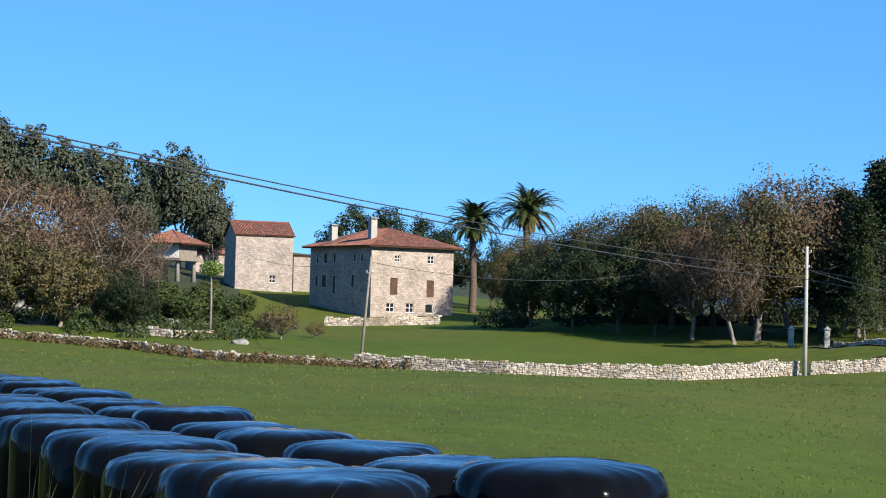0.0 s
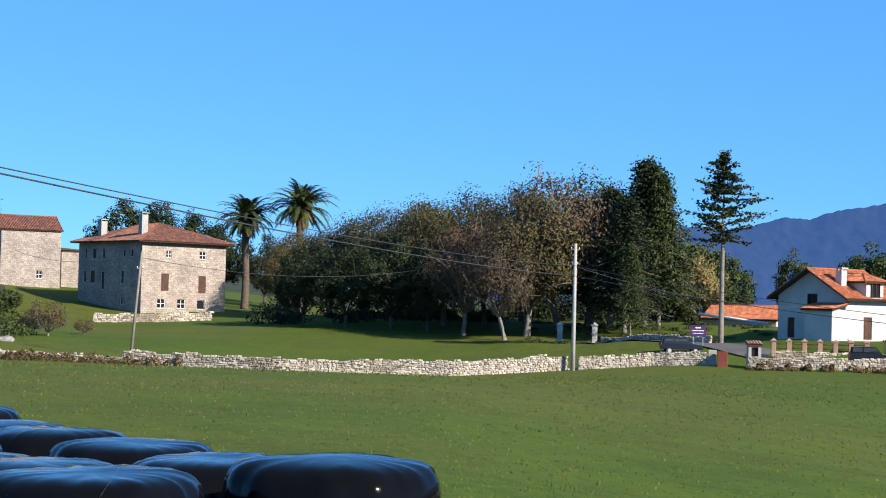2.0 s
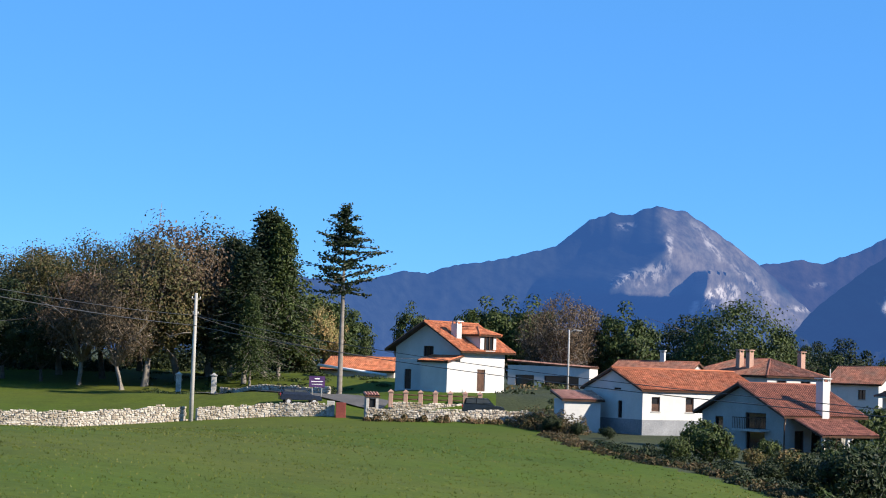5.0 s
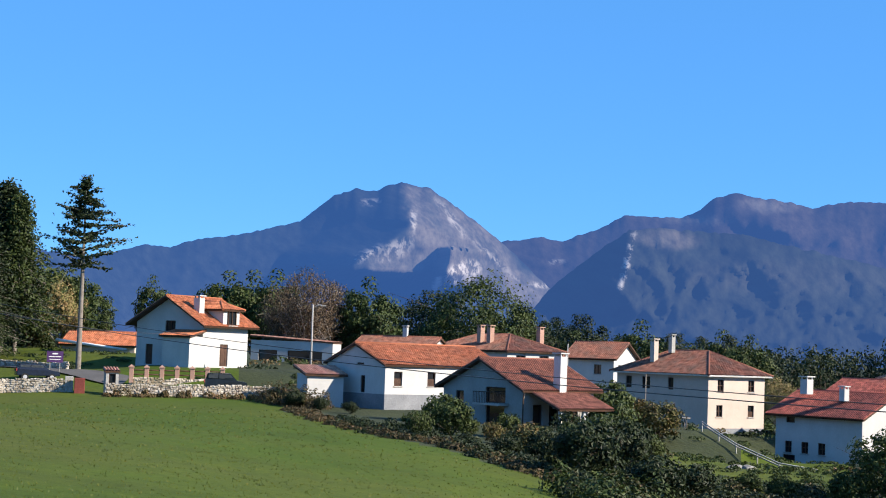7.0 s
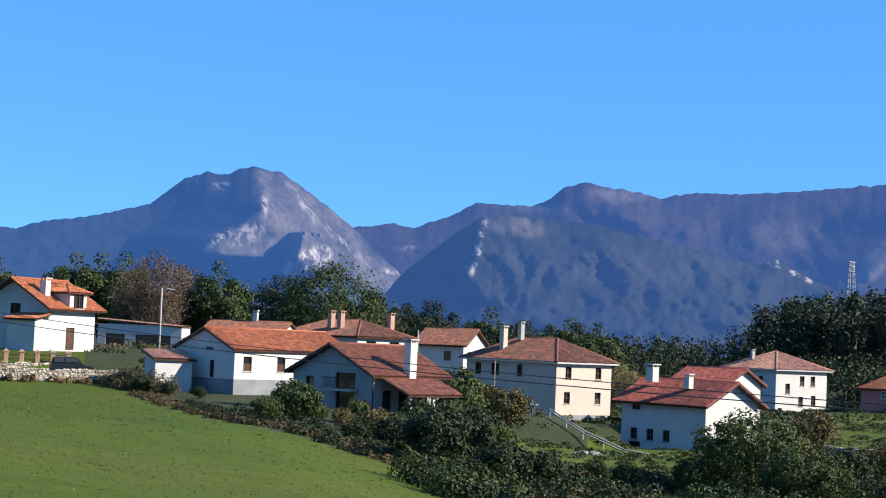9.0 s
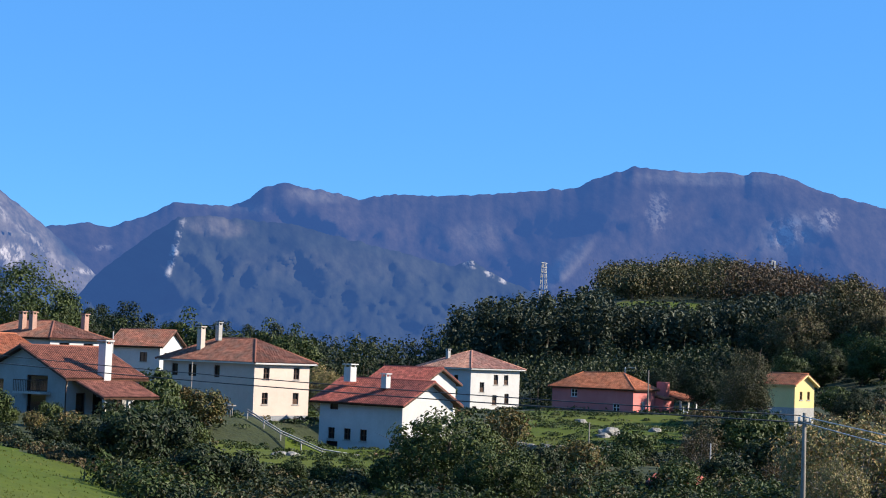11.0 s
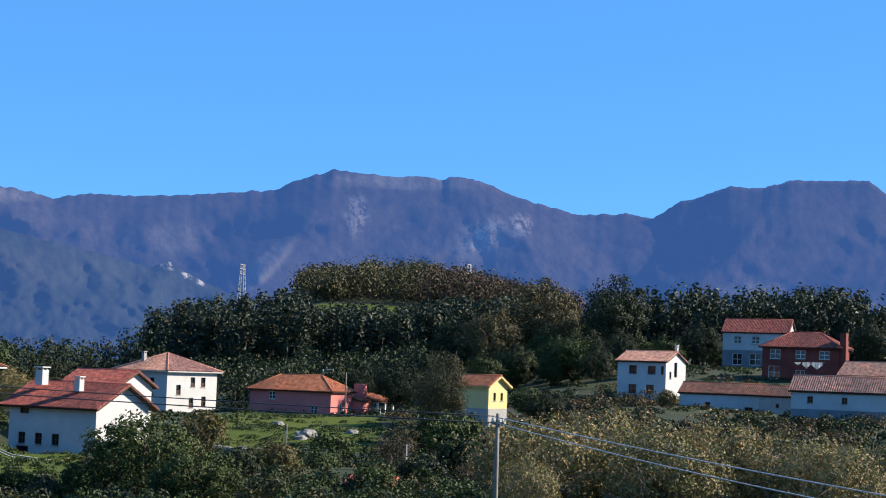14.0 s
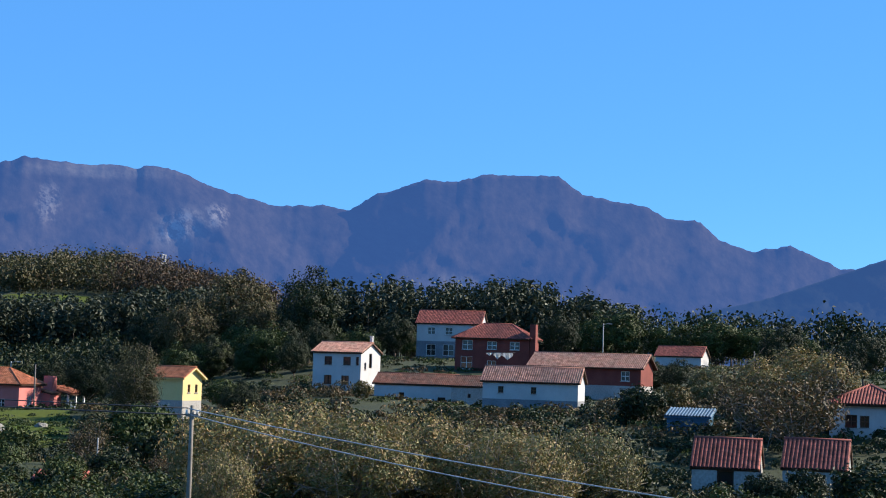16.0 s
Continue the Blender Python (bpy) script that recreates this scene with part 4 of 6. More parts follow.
def ball(rng, n, squash=0.75):
    """Points in the outer part of a unit ball."""
    v = rng.normal(size=(n, 3))
    v /= np.linalg.norm(v, axis=1)[:, None]
    return v * (rng.uniform(0.12, 1.0, n)[:, None] ** 0.45) * np.array((1, 1, squash))


def broadleaf(seed, height, width, bole, count, size, leaf, bark, ragged=0.25, clump=0.10, limbs=7):
    """A tapered trunk with limbs, and a crown of clumps at and between the limb ends. Returns the two meshes."""
    rng = np.random.default_rng(seed)
    bm = bmesh.new()
    tips = []
    lean = rng.normal(0, 0.03, 2) * height
    fork = Vector((lean[0], lean[1], height * bole))
    tube(bm, [(0, 0, -1.0), (0, 0, 0.1), tuple(fork * 0.5), tuple(fork)], [height * 0.034, height * 0.027, height * 0.021, height * 0.018], 8)
    for k in range(limbs):
        turn = k * 2.4 + rng.uniform(-0.4, 0.4)
        rise = rng.uniform(0.2, 0.85)
        out = width / 2 * math.sqrt(max(0.08, 1 - (rise - 0.25) ** 2 * 1.5)) * rng.uniform(0.7, 1.0)
        end = Vector((fork.x + math.cos(turn) * out, fork.y + math.sin(turn) * out, height * (bole + (0.95 - bole) * rise)))
        mid = fork.lerp(end, 0.5) + Vector((0, 0, height * 0.05))
        r = height * 0.011
        tube(bm, [fork, mid, end], [r, r * 0.6, r * 0.15], 5)
        for _ in range(5):
            f = rng.uniform(0.35, 1.0)
            base = fork.lerp(mid, f * 2) if f < 0.5 else mid.lerp(end, f * 2 - 1)
            tip = base + Vector(rng.normal(0, 1, 3)) * width * 0.13 + Vector((0, 0, height * 0.03))
            tube(bm, [base, base.lerp(tip, 0.5) + Vector((0, 0, 0.1)), tip], [r * 0.4, r * 0.25, r * 0.08], 4)
            tips += [tip, base.lerp(tip, 0.6)]
        tips.append(end)
    trunk = mesh_of("trunk", bm, bark)
    mid_z, half_z = height * (bole + 1) / 2 * 0.99, height * (1 - bole) / 2 * 1.05
    pts = []
    # outer clumps over an uneven hull
    hull = []
    for k in range(130):
        v = rng.normal(size=3)
        v /= np.linalg.norm(v)
        if v[2] < -0.5:
            continue
        rr = (1 - ragged * 0.5) + ragged * noise.noise((v[0] * 2.2, v[1] * 2.2, v[2] * 2.2 + seed)) + rng.uniform(-ragged, 0.0) * 0.7
        hull.append(np.array((lean[0] + v[0] * width / 2 * rr, lean[1] + v[1] * width / 2 * rr, mid_z + v[2] * half_z * rr)))
    for t in tips:
        q = (np.array(t) - np.array((lean[0], lean[1], mid_z))) / np.array((width / 2, width / 2, half_z))
        q *= min(1.0, 0.80 / (np.linalg.norm(q) + 1e-9))
        hull.append(q * np.array((width / 2, width / 2, half_z)) + np.array((lean[0], lean[1], mid_z)))
    cl = hull
    wts = rng.uniform(0.3, 1.4, len(cl))
    wts /= wts.sum()
    pick = rng.choice(len(cl), size=count, p=wts)
    bulk = rng.uniform(0.7, 1.35, len(cl))
    offs = ball(rng, count)
    pts = np.array(cl)[pick] + offs * (bulk[pick] * clump * max(width, height) * 0.95)[:, None]
    low = height * bole * 0.9 + rng.uniform(0, 0.05, count) * height
    pts[:, 2] = np.where(pts[:, 2] < low, low + (low - pts[:, 2]) * 0.3, pts[:, 2])
    core = (pts - np.array((lean[0], lean[1], mid_z))) / np.array((width / 2, width / 2, half_z))
    core /= np.linalg.norm(core, axis=1)[:, None] + 1e-9
    return trunk, leaves("crown", pts, size, leaf, rng, facing=offs * 0.9 + core * 0.6, stray=0.5)


def cone_tree(seed, height, width, bole, count, size, leaf, bark, tiers=22, droop=0.25, open_=0.0):
    """A conifer: straight trunk, whorls of boughs that shorten upward, needles in flat sprays."""
    rng = np.random.default_rng(seed)
    bm = bmesh.new()
    tube(bm, [(0, 0, -1), (0, 0, 0.1), (0, 0, height * 0.5), (0, 0, height * 0.98)], [height * 0.02, height * 0.016, height * 0.011, height * 0.002], 8)
    pts = []
    per = max(6, count // (tiers * 7))
    for t in range(tiers):
        f = t / (tiers - 1)
        z0 = height * (bole + (0.98 - bole) * f)
        for k in range(7):
            reach = width / 2 * ((1 - f) ** 0.75 * 0.95 + 0.05) * rng.uniform(0.35, 1.05) * (min(1.0, 0.55 + 2.2 * f) if open_ else 1.0)
            turn = k * math.tau / 7 + rng.uniform(-0.4, 0.4) + t
            d = Vector((math.cos(turn), math.sin(turn), 0))
            end = Vector((0, 0, z0)) + d * reach + Vector((0, 0, -droop * reach + rng.uniform(-0.25, 0.55) * open_ * 2))
            tube(bm, [(0, 0, z0), tuple(end)], [height * 0.004, height * 0.001], 4)
            s = rng.uniform(0.2, 1.0, per)[:, None]
            side = np.array((-d.y, d.x, 0)) * rng.normal(0, 0.16, per)[:, None] * reach
            pts.append(np.array((0, 0, z0)) + s * (np.array(end) - np.array((0, 0, z0))) + side * s + rng.normal(0, 0.12 + (0.10 if open_ else 0.35), (per, 3)) * np.array((1, 1, 0.35 if open_ else 1.0)))
    top = rng.normal(0, 0.12, (30, 3)) * np.array((1, 1, 4)) + np.array((0, 0, height * 0.96))
    pts.append(top)
    return mesh_of("trunk", bm, bark), leaves("crown", np.concatenate(pts), size, leaf, rng, 0.5 if open_ else 0.1)


def plant(name, meshes, az, dist, label, category, group="", scale=1.0, wide=1.0, turn=0.0, z=None):
    place = at(az, dist, z)
    ob = thing(name, place - Vector((0, 0, 0.05)), turn, label, category, group)
    ob.scale = (scale * wide, scale * wide, scale)
    part("trunk", meshes[0], None, ob)
    part("crown", meshes[1], None, ob)
    return ob


OAK_A = broadleaf(1, 16, 13, 0.19, 14000, 0.17, LEAF_OAK, BARK, 0.3, 0.125, 11)
OAK_B = broadleaf(2, 16, 12.5, 0.19, 14000, 0.17, LEAF_OLIVE, PALEBARK, 0.35, 0.12, 14)
OAK_C = broadleaf(3, 16, 14, 0.19, 12500, 0.16, LEAF_RUST, PALEBARK, 0.35, 0.115, 18)
RUST = broadleaf(4, 18, 15, 0.08, 9500, 0.19, LEAF_RUST, PALEBARK, 0.4, 0.11, 24)
OLIVE = broadleaf(16, 10, 10.5, 0.06, 7000, 0.2, LEAF_OLIVE, PALEBARK, 0.45, 0.09, 12)
YELLOWISH = broadleaf(5, 10, 10, 0.06, 6500, 0.2, LEAF_WALNUT, PALEBARK, 0.4)
GREEN = broadleaf(6, 10, 9, 0.06, 7000, 0.22, LEAF_GREEN, BARK, 0.3)
DARK = broadleaf(7, 14, 14, 0.14, 10500, 0.22, LEAF_DARK, BARK, 0.3)
EUC = broadleaf(8, 18, 10, 0.15, 7000, 0.30, LEAF_EUC, PALEBARK, 0.45, 0.09)
SHRUB = broadleaf(9, 3, 3.4, 0.04, 2200, 0.12, LEAF_GREEN, BARK, 0.4, 0.12)
DSHRUB = broadleaf(10, 3, 3.4, 0.04, 2400, 0.12, LEAF_DARK, BARK, 0.4, 0.12)
YSHRUB = broadleaf(11, 3, 3.6, 0.04, 2000, 0.12, LEAF_YEL, PALEBARK, 0.4, 0.12)
BARE = broadleaf(12, 4, 4.4, 0.1, 2200, 0.09, LEAF_HEDGE, PALEBARK, 0.4, 0.10, 18)
WALNUT = broadleaf(13, 6.5, 9, 0.1, 11000, 0.115, LEAF_WALNUT, PALEBARK, 0.35, 0.085, 26)
WALNUT_B = broadleaf(14, 6.5, 8.5, 0.1, 9500, 0.11, LEAF_WALNUT, PALEBARK, 0.4, 0.085, 28)
BIGBUSH = broadleaf(15, 6.5, 9, 0.04, 9000, 0.14, LEAF_GREEN, BARK, 0.3, 0.09, 9)
DOME = broadleaf(26, 17, 17, 0.1, 14000, 0.24, LEAF_OLIVE, BARK, 0.28, 0.12, 9)
DOME_G = broadleaf(27, 17, 18.5, 0.1, 14000, 0.24, LEAF_GREEN, BARK, 0.22, 0.12, 9)
CONIFER = cone_tree(21, 18, 11.5, 0.24, 14000, 0.20, LEAF_DARK, PALEBARK, 26, 0.35)
CONIFER_B = cone_tree(22, 18, 12.0, 0.27, 13000, 0.20, LEAF_GREEN, PALEBARK, 24, 0.5)
CEDAR = cone_tree(23, 16.6, 11.5, 0.56, 4600, 0.17, LEAF_DARK, PALEBARK, 11, -0.05, 1.0)

_g = np.random.default_rng(77)


def stand(name, meshes, base, rows, label, category, group):
    """Trees of one kind: heading, distance, height, width factor."""
    for az, d, h, w in rows:
        plant(name, meshes, az, d, label, category, group, h / base, w, float(_g.uniform(0, 6.28)))


# hillside left of the tower
stand("autumn_tree", RUST, 18, ((-11.55, 212, 17, 1.0), (-9.23, 220, 15, 0.95), (-13.65, 205, 18, 1.0), (-8.16, 236, 11, 0.9), (-10.32, 240, 15, 1)),
      "large tree with rusty autumn leaves and bare pale limbs", "tree", "hillside trees")
stand("spreading_tree", OLIVE, 10, ((-12.34, 186, 10.5, 1.0), (-10.74, 184, 9, 1.05), (-13.64, 186, 11, 1), (-9.49, 190, 7.5, 1)), "low spreading tree with olive and browning leaves", "tree", "hillside trees")
stand("dark_evergreen_shrub", DARK, 14, ((-8.46, 178, 6.4, 1.0), (-9.04, 180, 5.0, 1.0)), "dark evergreen shrub beside the field wall", "shrub", "hillside shrubs")
stand("eucalyptus_tree", EUC, 18, ((-7.05, 305, 22.5, 0.9), (-5.85, 300, 13.5, 1.0), (-6.36, 310, 18, 0.9), (-7.68, 310, 20.5, 0.9), (-9.25, 300, 20, 1.0), (-10.5, 300, 20, 1.05), (-11.9, 300, 21, 1.0), (-12.9, 290, 22.5, 1.0), (-8.33, 290, 15, 0.9), (-13.58, 290, 22, 0.9)),
      "tall blue-green eucalyptus tree", "tree", "eucalyptus trees")
stand("garden_shrub", SHRUB, 3, ((-7.26, 215, 4.5, 1.2), (-6.71, 212, 4.0, 1.2), (-6.17, 225, 4.6, 1.1), (-5.52, 222, 3.6, 1.2), (-4.97, 235, 3.4, 1.2), (-7.47, 238, 3.6, 1.2), (-5.97, 240, 4.5, 0.8)),
      "leafy green garden shrub", "shrub", "garden shrubs by the tower")
stand("bare_bush", BARE, 4, ((-3.60, 182, 4.2, 1.0), (-4.12, 185, 3.0, 1.1), (-2.45, 190, 2.0, 1.2)), "leafless grey-brown bush on the lawn", "shrub", "bushes before the manor")
# behind the manor and palms
stand("dark_tree", DARK, 14, ((-1.12, 300, 14.3, 1.1), (-0.04, 300, 14.6, 1.15), (0.98, 300, 13.2, 1.15), (1.82, 290, 11.5, 1.1), (3.32, 280, 11, 0.8)), "dense dark evergreen tree behind the manor", "tree", "trees behind the manor")
stand("autumn_tree", RUST, 18, ((4.34, 265, 13, 0.8),), "tree with thin rusty leaves behind the palms", "tree", "trees behind the manor")
# the grove
stand("grove_oak", OAK_A, 16, ((3.88, 232, 10, 0.9), (5.46, 230, 12.5, 1.0), (8.6, 216, 15, 1.0), (10.63, 203, 16, 0.95), (6.67, 228, 14.5, 1), (11.81, 215, 17, 0.9), (4.44, 240, 12, 1)),
      "oak with dark green and bronze leaves in the grove", "tree", "oak grove")
stand("grove_oak", OAK_B, 16, ((7.4, 222, 14.4, 1.0), (9.25, 208, 15.5, 1.0), (11.99, 192, 16.5, 1.0), (14.05, 202, 18, 1.0), (8.33, 226, 15.5, 1), (10.17, 222, 16.5, 1)),
      "oak with bronze leaves and pale limbs in the grove", "tree", "oak grove")
stand("grove_oak", OAK_C, 16, ((9.90, 196, 13.5, 0.9), (13.07, 198, 18.8, 1.0), (11.27, 188, 13, 0.8)), "oak with rust-brown leaves in the grove", "tree", "oak grove")
stand("dark_tree", DARK, 14, ((4.6, 210, 9.2, 0.95), (6.0, 206, 10.3, 1.0), (7.5, 203, 11, 1.0), (8.7, 200, 9.5, 0.95), (13.97, 208, 15, 0.9)), "dense dark tree in the grove", "tree", "oak grove")
stand("tall_conifer", CONIFER, 18, ((15.84, 196, 18.4, 1.25), (14.72, 202, 15.5, 1.4), (15.19, 190, 14.5, 1.3)), "tall dark conifer with a pale trunk", "tree", "conifers by the gate")
stand("tall_conifer", CONIFER_B, 18, ((16.30, 194, 17.0, 1.0), (15.38, 186, 10, 0.9)), "tall drooping green conifer with a pale trunk", "tree", "conifers by the gate")
stand("green_tree", GREEN, 10, ((17.23, 218, 11, 1.0), (18.06, 222, 10, 0.9), (16.67, 215, 10, 1), (18.72, 235, 8, 1)), "green leafy tree behind the gate lawn", "tree", "trees behind the gate")
stand("yellowing_tree", YELLOWISH, 10, ((17.69, 210, 8.5, 0.8),), "tree with yellowing leaves behind the gate lawn", "tree", "trees behind the gate")
plant("pruned_cedar", CEDAR, 18.33, 170, "slender cedar with a bare pruned trunk and layered crown", "tree", scale=18.0 / 16.6)
# round the chalet and the village
stand("green_tree", GREEN, 10, ((20.63, 205, 8.6, 0.7), (27.58, 200, 10.5, 0.85), (26.93, 205, 9, 0.9), (22.94, 225, 11, 0.9), (23.77, 225, 11.5, 0.9), (24.69, 225, 12, 0.9)), "green leafy tree behind the white chalet", "tree", "village trees")
stand("autumn_tree", RUST, 18, ((25.73, 196, 12, 0.75), (26.37, 202, 12, 0.75), (24.98, 205, 10.5, 0.8)), "tree with thin brown leaves and a pale forked trunk", "tree", "village trees")
stand("broad_green_tree", DOME_G, 17, ((31.3, 258, 17.3, 1.0),), "broad domed green tree over the roofs", "tree", "village trees")
stand("dark_tree", DARK, 14, ((32.6, 268, 13.5, 1.0), (29.6, 266, 14.5, 1.0), (33.0, 275, 11, 0.9)), "broad dark green tree over the roofs", "tree", "village trees")
_rows = [(33.0 + 0.42 * k + float(_g.uniform(-0.2, 0.2)), 300 + float(_g.uniform(-15, 40)), float(_g.uniform(10.5, 15)), 0.9) for k in range(18)]
stand("village_tree", DARK, 14, _rows[::2], "dark green tree behind the village", "tree", "trees behind the village")
stand("village_tree", GREEN, 10, _rows[1::2], "green tree behind the village", "tree", "trees behind the village")
stand("yellowing_tree", YELLOWISH, 10, ((41.17, 215, 6.5, 0.9), (41.54, 205, 5.5, 0.9)), "tree with yellowing leaves beside the peach house", "tree", "village trees")
# gardens below the houses
stand("garden_shrub", SHRUB, 3, ((30.52, 113, 2.9, 1.0), (35.63, 140, 5.0, 0.9), (35.83, 135, 4.0, 1), (36.97, 114, 2.2, 1.0), (40.28, 98, 1.5, 1.0), (41.39, 96, 1.6, 1.2), (43.41, 94, 2.2, 1), (51.43, 128, 3.0, 1.1), (55.00, 140, 4.0, 1.2), (55.53, 142, 4.5, 1),
      (45.09, 205, 4.4, 0.8), (29.40, 110, 2.0, 1), (52.83, 100, 2.2, 1.2), (57.86, 195, 3.5, 1.2)), "leafy green garden shrub", "shrub", "village garden shrubs")
stand("dark_shrub", DSHRUB, 3, ((33.56, 99, 2.3, 1.0), (34.67, 103, 2.6, 1.1), (36.34, 100, 3.6, 0.9), (35.41, 104, 3.0, 1), (32.45, 102, 1.5, 1.2), (38.49, 92, 2.2, 1.2), (36.25, 112, 3.2, 1), (48.38, 105, 2.6, 1.1), (34.94, 92, 3.6, 1), (37.26, 88, 2.6, 1.2), (55.95, 110, 3.6, 1.2), (54.50, 105, 2.6, 1.2), (69.36, 88, 4.0, 1.2), (70.84, 88, 3.6, 1.2), (71.54, 150, 3.6, 1.2), (75.5, 99, 1.9, 1.1), (76.9, 100, 2.2, 1.1), (78.3, 99, 1.8, 1.1), (78.93, 92, 3.0, 1.5), (76.11, 98, 1.6, 1.3),(74.45, 118, 2.2, 1.2)),
      "dense dark green garden shrub", "shrub", "village garden shrubs")
stand("garden_shrub", SHRUB, 3, ((30.2, 118, 3.0, 0.9), (31.1, 117, 1.5, 1.0), (32.4, 118, 2.0, 0.9), (33.3, 116, 1.5, 1.1), (34.6, 115, 2.0, 1.0), (35.4, 118, 3.0, 1.0)), "leafy green shrub below the brown-roofed house", "shrub", "village garden shrubs")
stand("yellow_shrub", YSHRUB, 3, ((31.88, 112, 1.5, 1.0), (33.00, 104, 2.2, 1.1), (37.33, 140, 3.4, 1.2), (36.52, 142, 3.0, 1.2), (47.31, 138, 4.0, 1.0), (49.68, 112, 2.4, 1.2), (46.90, 110, 2.6, 1), (62.40, 205, 2.5, 1), (72.62, 160, 3.0, 1.2)), "shrub with yellowing leaves", "shrub", "village garden shrubs")
plant("large_bush", BIGBUSH, 45.26, 96, "broad dense green bush below the red-roofed house", "shrub", scale=0.72, wide=1.15)
plant("large_bush", BIGBUSH, 46.93, 90, "broad dense green bush below the red-roofed house", "shrub", scale=0.5, wide=1.2, turn=2)
stand("dark_shrub", DSHRUB, 3, ((25.4, 148, 1.7, 1.1), (26.2, 146, 1.3, 1.1), (27.2, 143, 1.2, 1.2), (24.8, 151, 1.6, 1.2)), "dense dark shrub before the lean-to shed", "shrub", "village garden shrubs")
stand("bare_shrub", BARE, 4, ((53.65, 128, 3.8, 0.9), (76.43, 128, 6.5, 1.1), (75.17, 135, 6, 1.0), (77.31, 138, 6, 1.0), (56.25, 105, 2.5, 1)), "leafless twiggy brown garden shrub", "shrub", "bare shrubs")
stand("oak_tree", OAK_B, 16, ((54.96, 160, 8.6, 0.8),), "oak with green and bronze leaves by the yellow house", "tree", "village trees")
stand("yellowing_tree", YELLOWISH, 10, ((75.52, 150, 5.5, 1.2), (77.66, 152, 5.5, 1.2), (73.89, 170, 4.5, 1.2), (76.77, 175, 6, 1.2)), "sparse tree with yellowing leaves", "tree", "village trees")
stand("walnut_tree", WALNUT, 6.5, ((58.88, 78, 5.2, 1.0), (62.20, 76, 4.8, 1.05), (66.02, 80, 4.6, 1.1), (60.73, 84, 5.4, 0.9)), "walnut tree with sparse yellowing leaves", "tree", "walnut trees")
stand("walnut_tree", WALNUT_B, 6.5, ((64.02, 82, 5.2, 0.9), (67.99, 76, 4.4, 1.0), (70.10, 84, 4.6, 1.0), (57.77, 70, 3.6, 0.7)), "walnut tree with browning leaves and bare twigs", "tree", "walnut trees")
# big trees over the hamlet
stand("dark_tree", DARK, 14, ((60.61, 285, 15.5, 0.85), (55.68, 300, 13.5, 0.9), (54.29, 310, 8, 1), (53.17, 300, 7, 1)), "very dark dense tree above the hamlet", "tree", "hamlet trees")
stand("oak_tree", DOME, 17, ((57.83, 300, 17.5, 0.95), (56.75, 292, 13, 0.95), (58.6, 292, 12, 0.8)), "tall dome-shaped oak above the hamlet", "tree", "hamlet trees")
stand("green_tree", GREEN, 10, ((57.45, 270, 7, 1.1), (56.34, 262, 7, 1.1), (58.57, 262, 5, 1.1), (72.57, 330, 9, 1.2), (73.85, 330, 10, 1.2), (75.30, 330, 9, 1.3), (70.92, 330, 11, 1.2), (76.74, 330, 7, 1.3), (78.17, 330, 6, 1.3), (70.00, 340, 10, 1)), "green leafy tree at the edge of the hamlet", "tree", "hamlet trees")

_rows = [(float(_g.uniform(57, 80)), float(_g.uniform(238, 330)), float(_g.uniform(4.5, 8.5)), 1.1) for _ in range(46)]
_rows = [r for r in _rows if not (62.5 < r[0] < 75.5 and r[1] < 322)]
stand("hamlet_tree", GREEN, 10, _rows[::2], "green leafy tree behind the hamlet", "tree", "hamlet trees")
stand("hamlet_tree", DARK, 14, _rows[1::2], "dark dense tree behind the hamlet", "tree", "hamlet trees")
stand("hamlet_tree", DARK, 14, ((60.88, 262, 7.5, 0.8), (60.15, 250, 6, 0.9), (63.46, 315, 8, 1), (68.87, 300, 9, 0.9), (72.04, 230, 4.5, 1), (72.78, 225, 5, 1.1), (52.44, 225, 6, 1), (53.55, 215, 6.5, 1.1), (55.05, 190, 6, 1.1), (58.41, 170, 4, 1.1)), "dark dense tree between the houses", "tree", "hamlet trees")


def forest(name, label, leaf, spots, top, hlo, hhi, width, quads, size, seed, crown=0.4, clumps=7, bark=None, tall=0.85):
    """A far wood: crowns of leaf clumps on bare trunks, in one mesh. top(heading) is the rise of its upper edge in degrees."""
    rng = np.random.default_rng(seed)
    pts, out = [], []
    bm = bmesh.new()
    for az, d in spots:
        p = np.array(at(az, d))
        h = min(hhi, max(hlo, d * math.tan(radians(top(az))) - (p[2] - EYE))) * rng.uniform(0.58, 1.05) if top else rng.uniform(hlo, hhi)
        w = width * rng.uniform(0.75, 1.25)
        tube(bm, [tuple(p - (0, 0, 1)), tuple(p + (0, 0, h * 0.6))], [0.16, 0.07], 4)
        f = np.linspace(crown, 0.93, clumps) + rng.uniform(-0.05, 0.05, clumps)
        reach = w / 2 * (1.0 - 0.75 * ((f - crown) / (1 - crown)) ** 1.6) * rng.uniform(0.2, 0.75, clumps)
        t = rng.uniform(0, 6.283, clumps)
        c = p + np.stack([reach * np.cos(t), reach * np.sin(t), f * h], 1)
        k = rng.integers(0, clumps, quads)
        o = ball(rng, quads, tall)
        pts.append(c[k] + o * w * 0.37 * rng.uniform(0.8, 1.2, clumps)[k][:, None])
        out.append(o)
    ob = new(name, leaves(name, np.concatenate(pts), size, leaf, rng, facing=np.concatenate(out), stray=0.45))
    tagged(ob, label, "forest", kind="stuff")
    me = mesh_of("forest_trunks", bm, bark or BARK)
    tr = new("forest_trunks", me)
    tr.parent = ob
    tagged(tr, kind="stuff")


def spread(seed, n, az0, az1, d0, d1):
    rng = np.random.default_rng(seed)
    return [(float(rng.uniform(az0, az1)), float(rng.uniform(d0, d1))) for _ in range(n)]


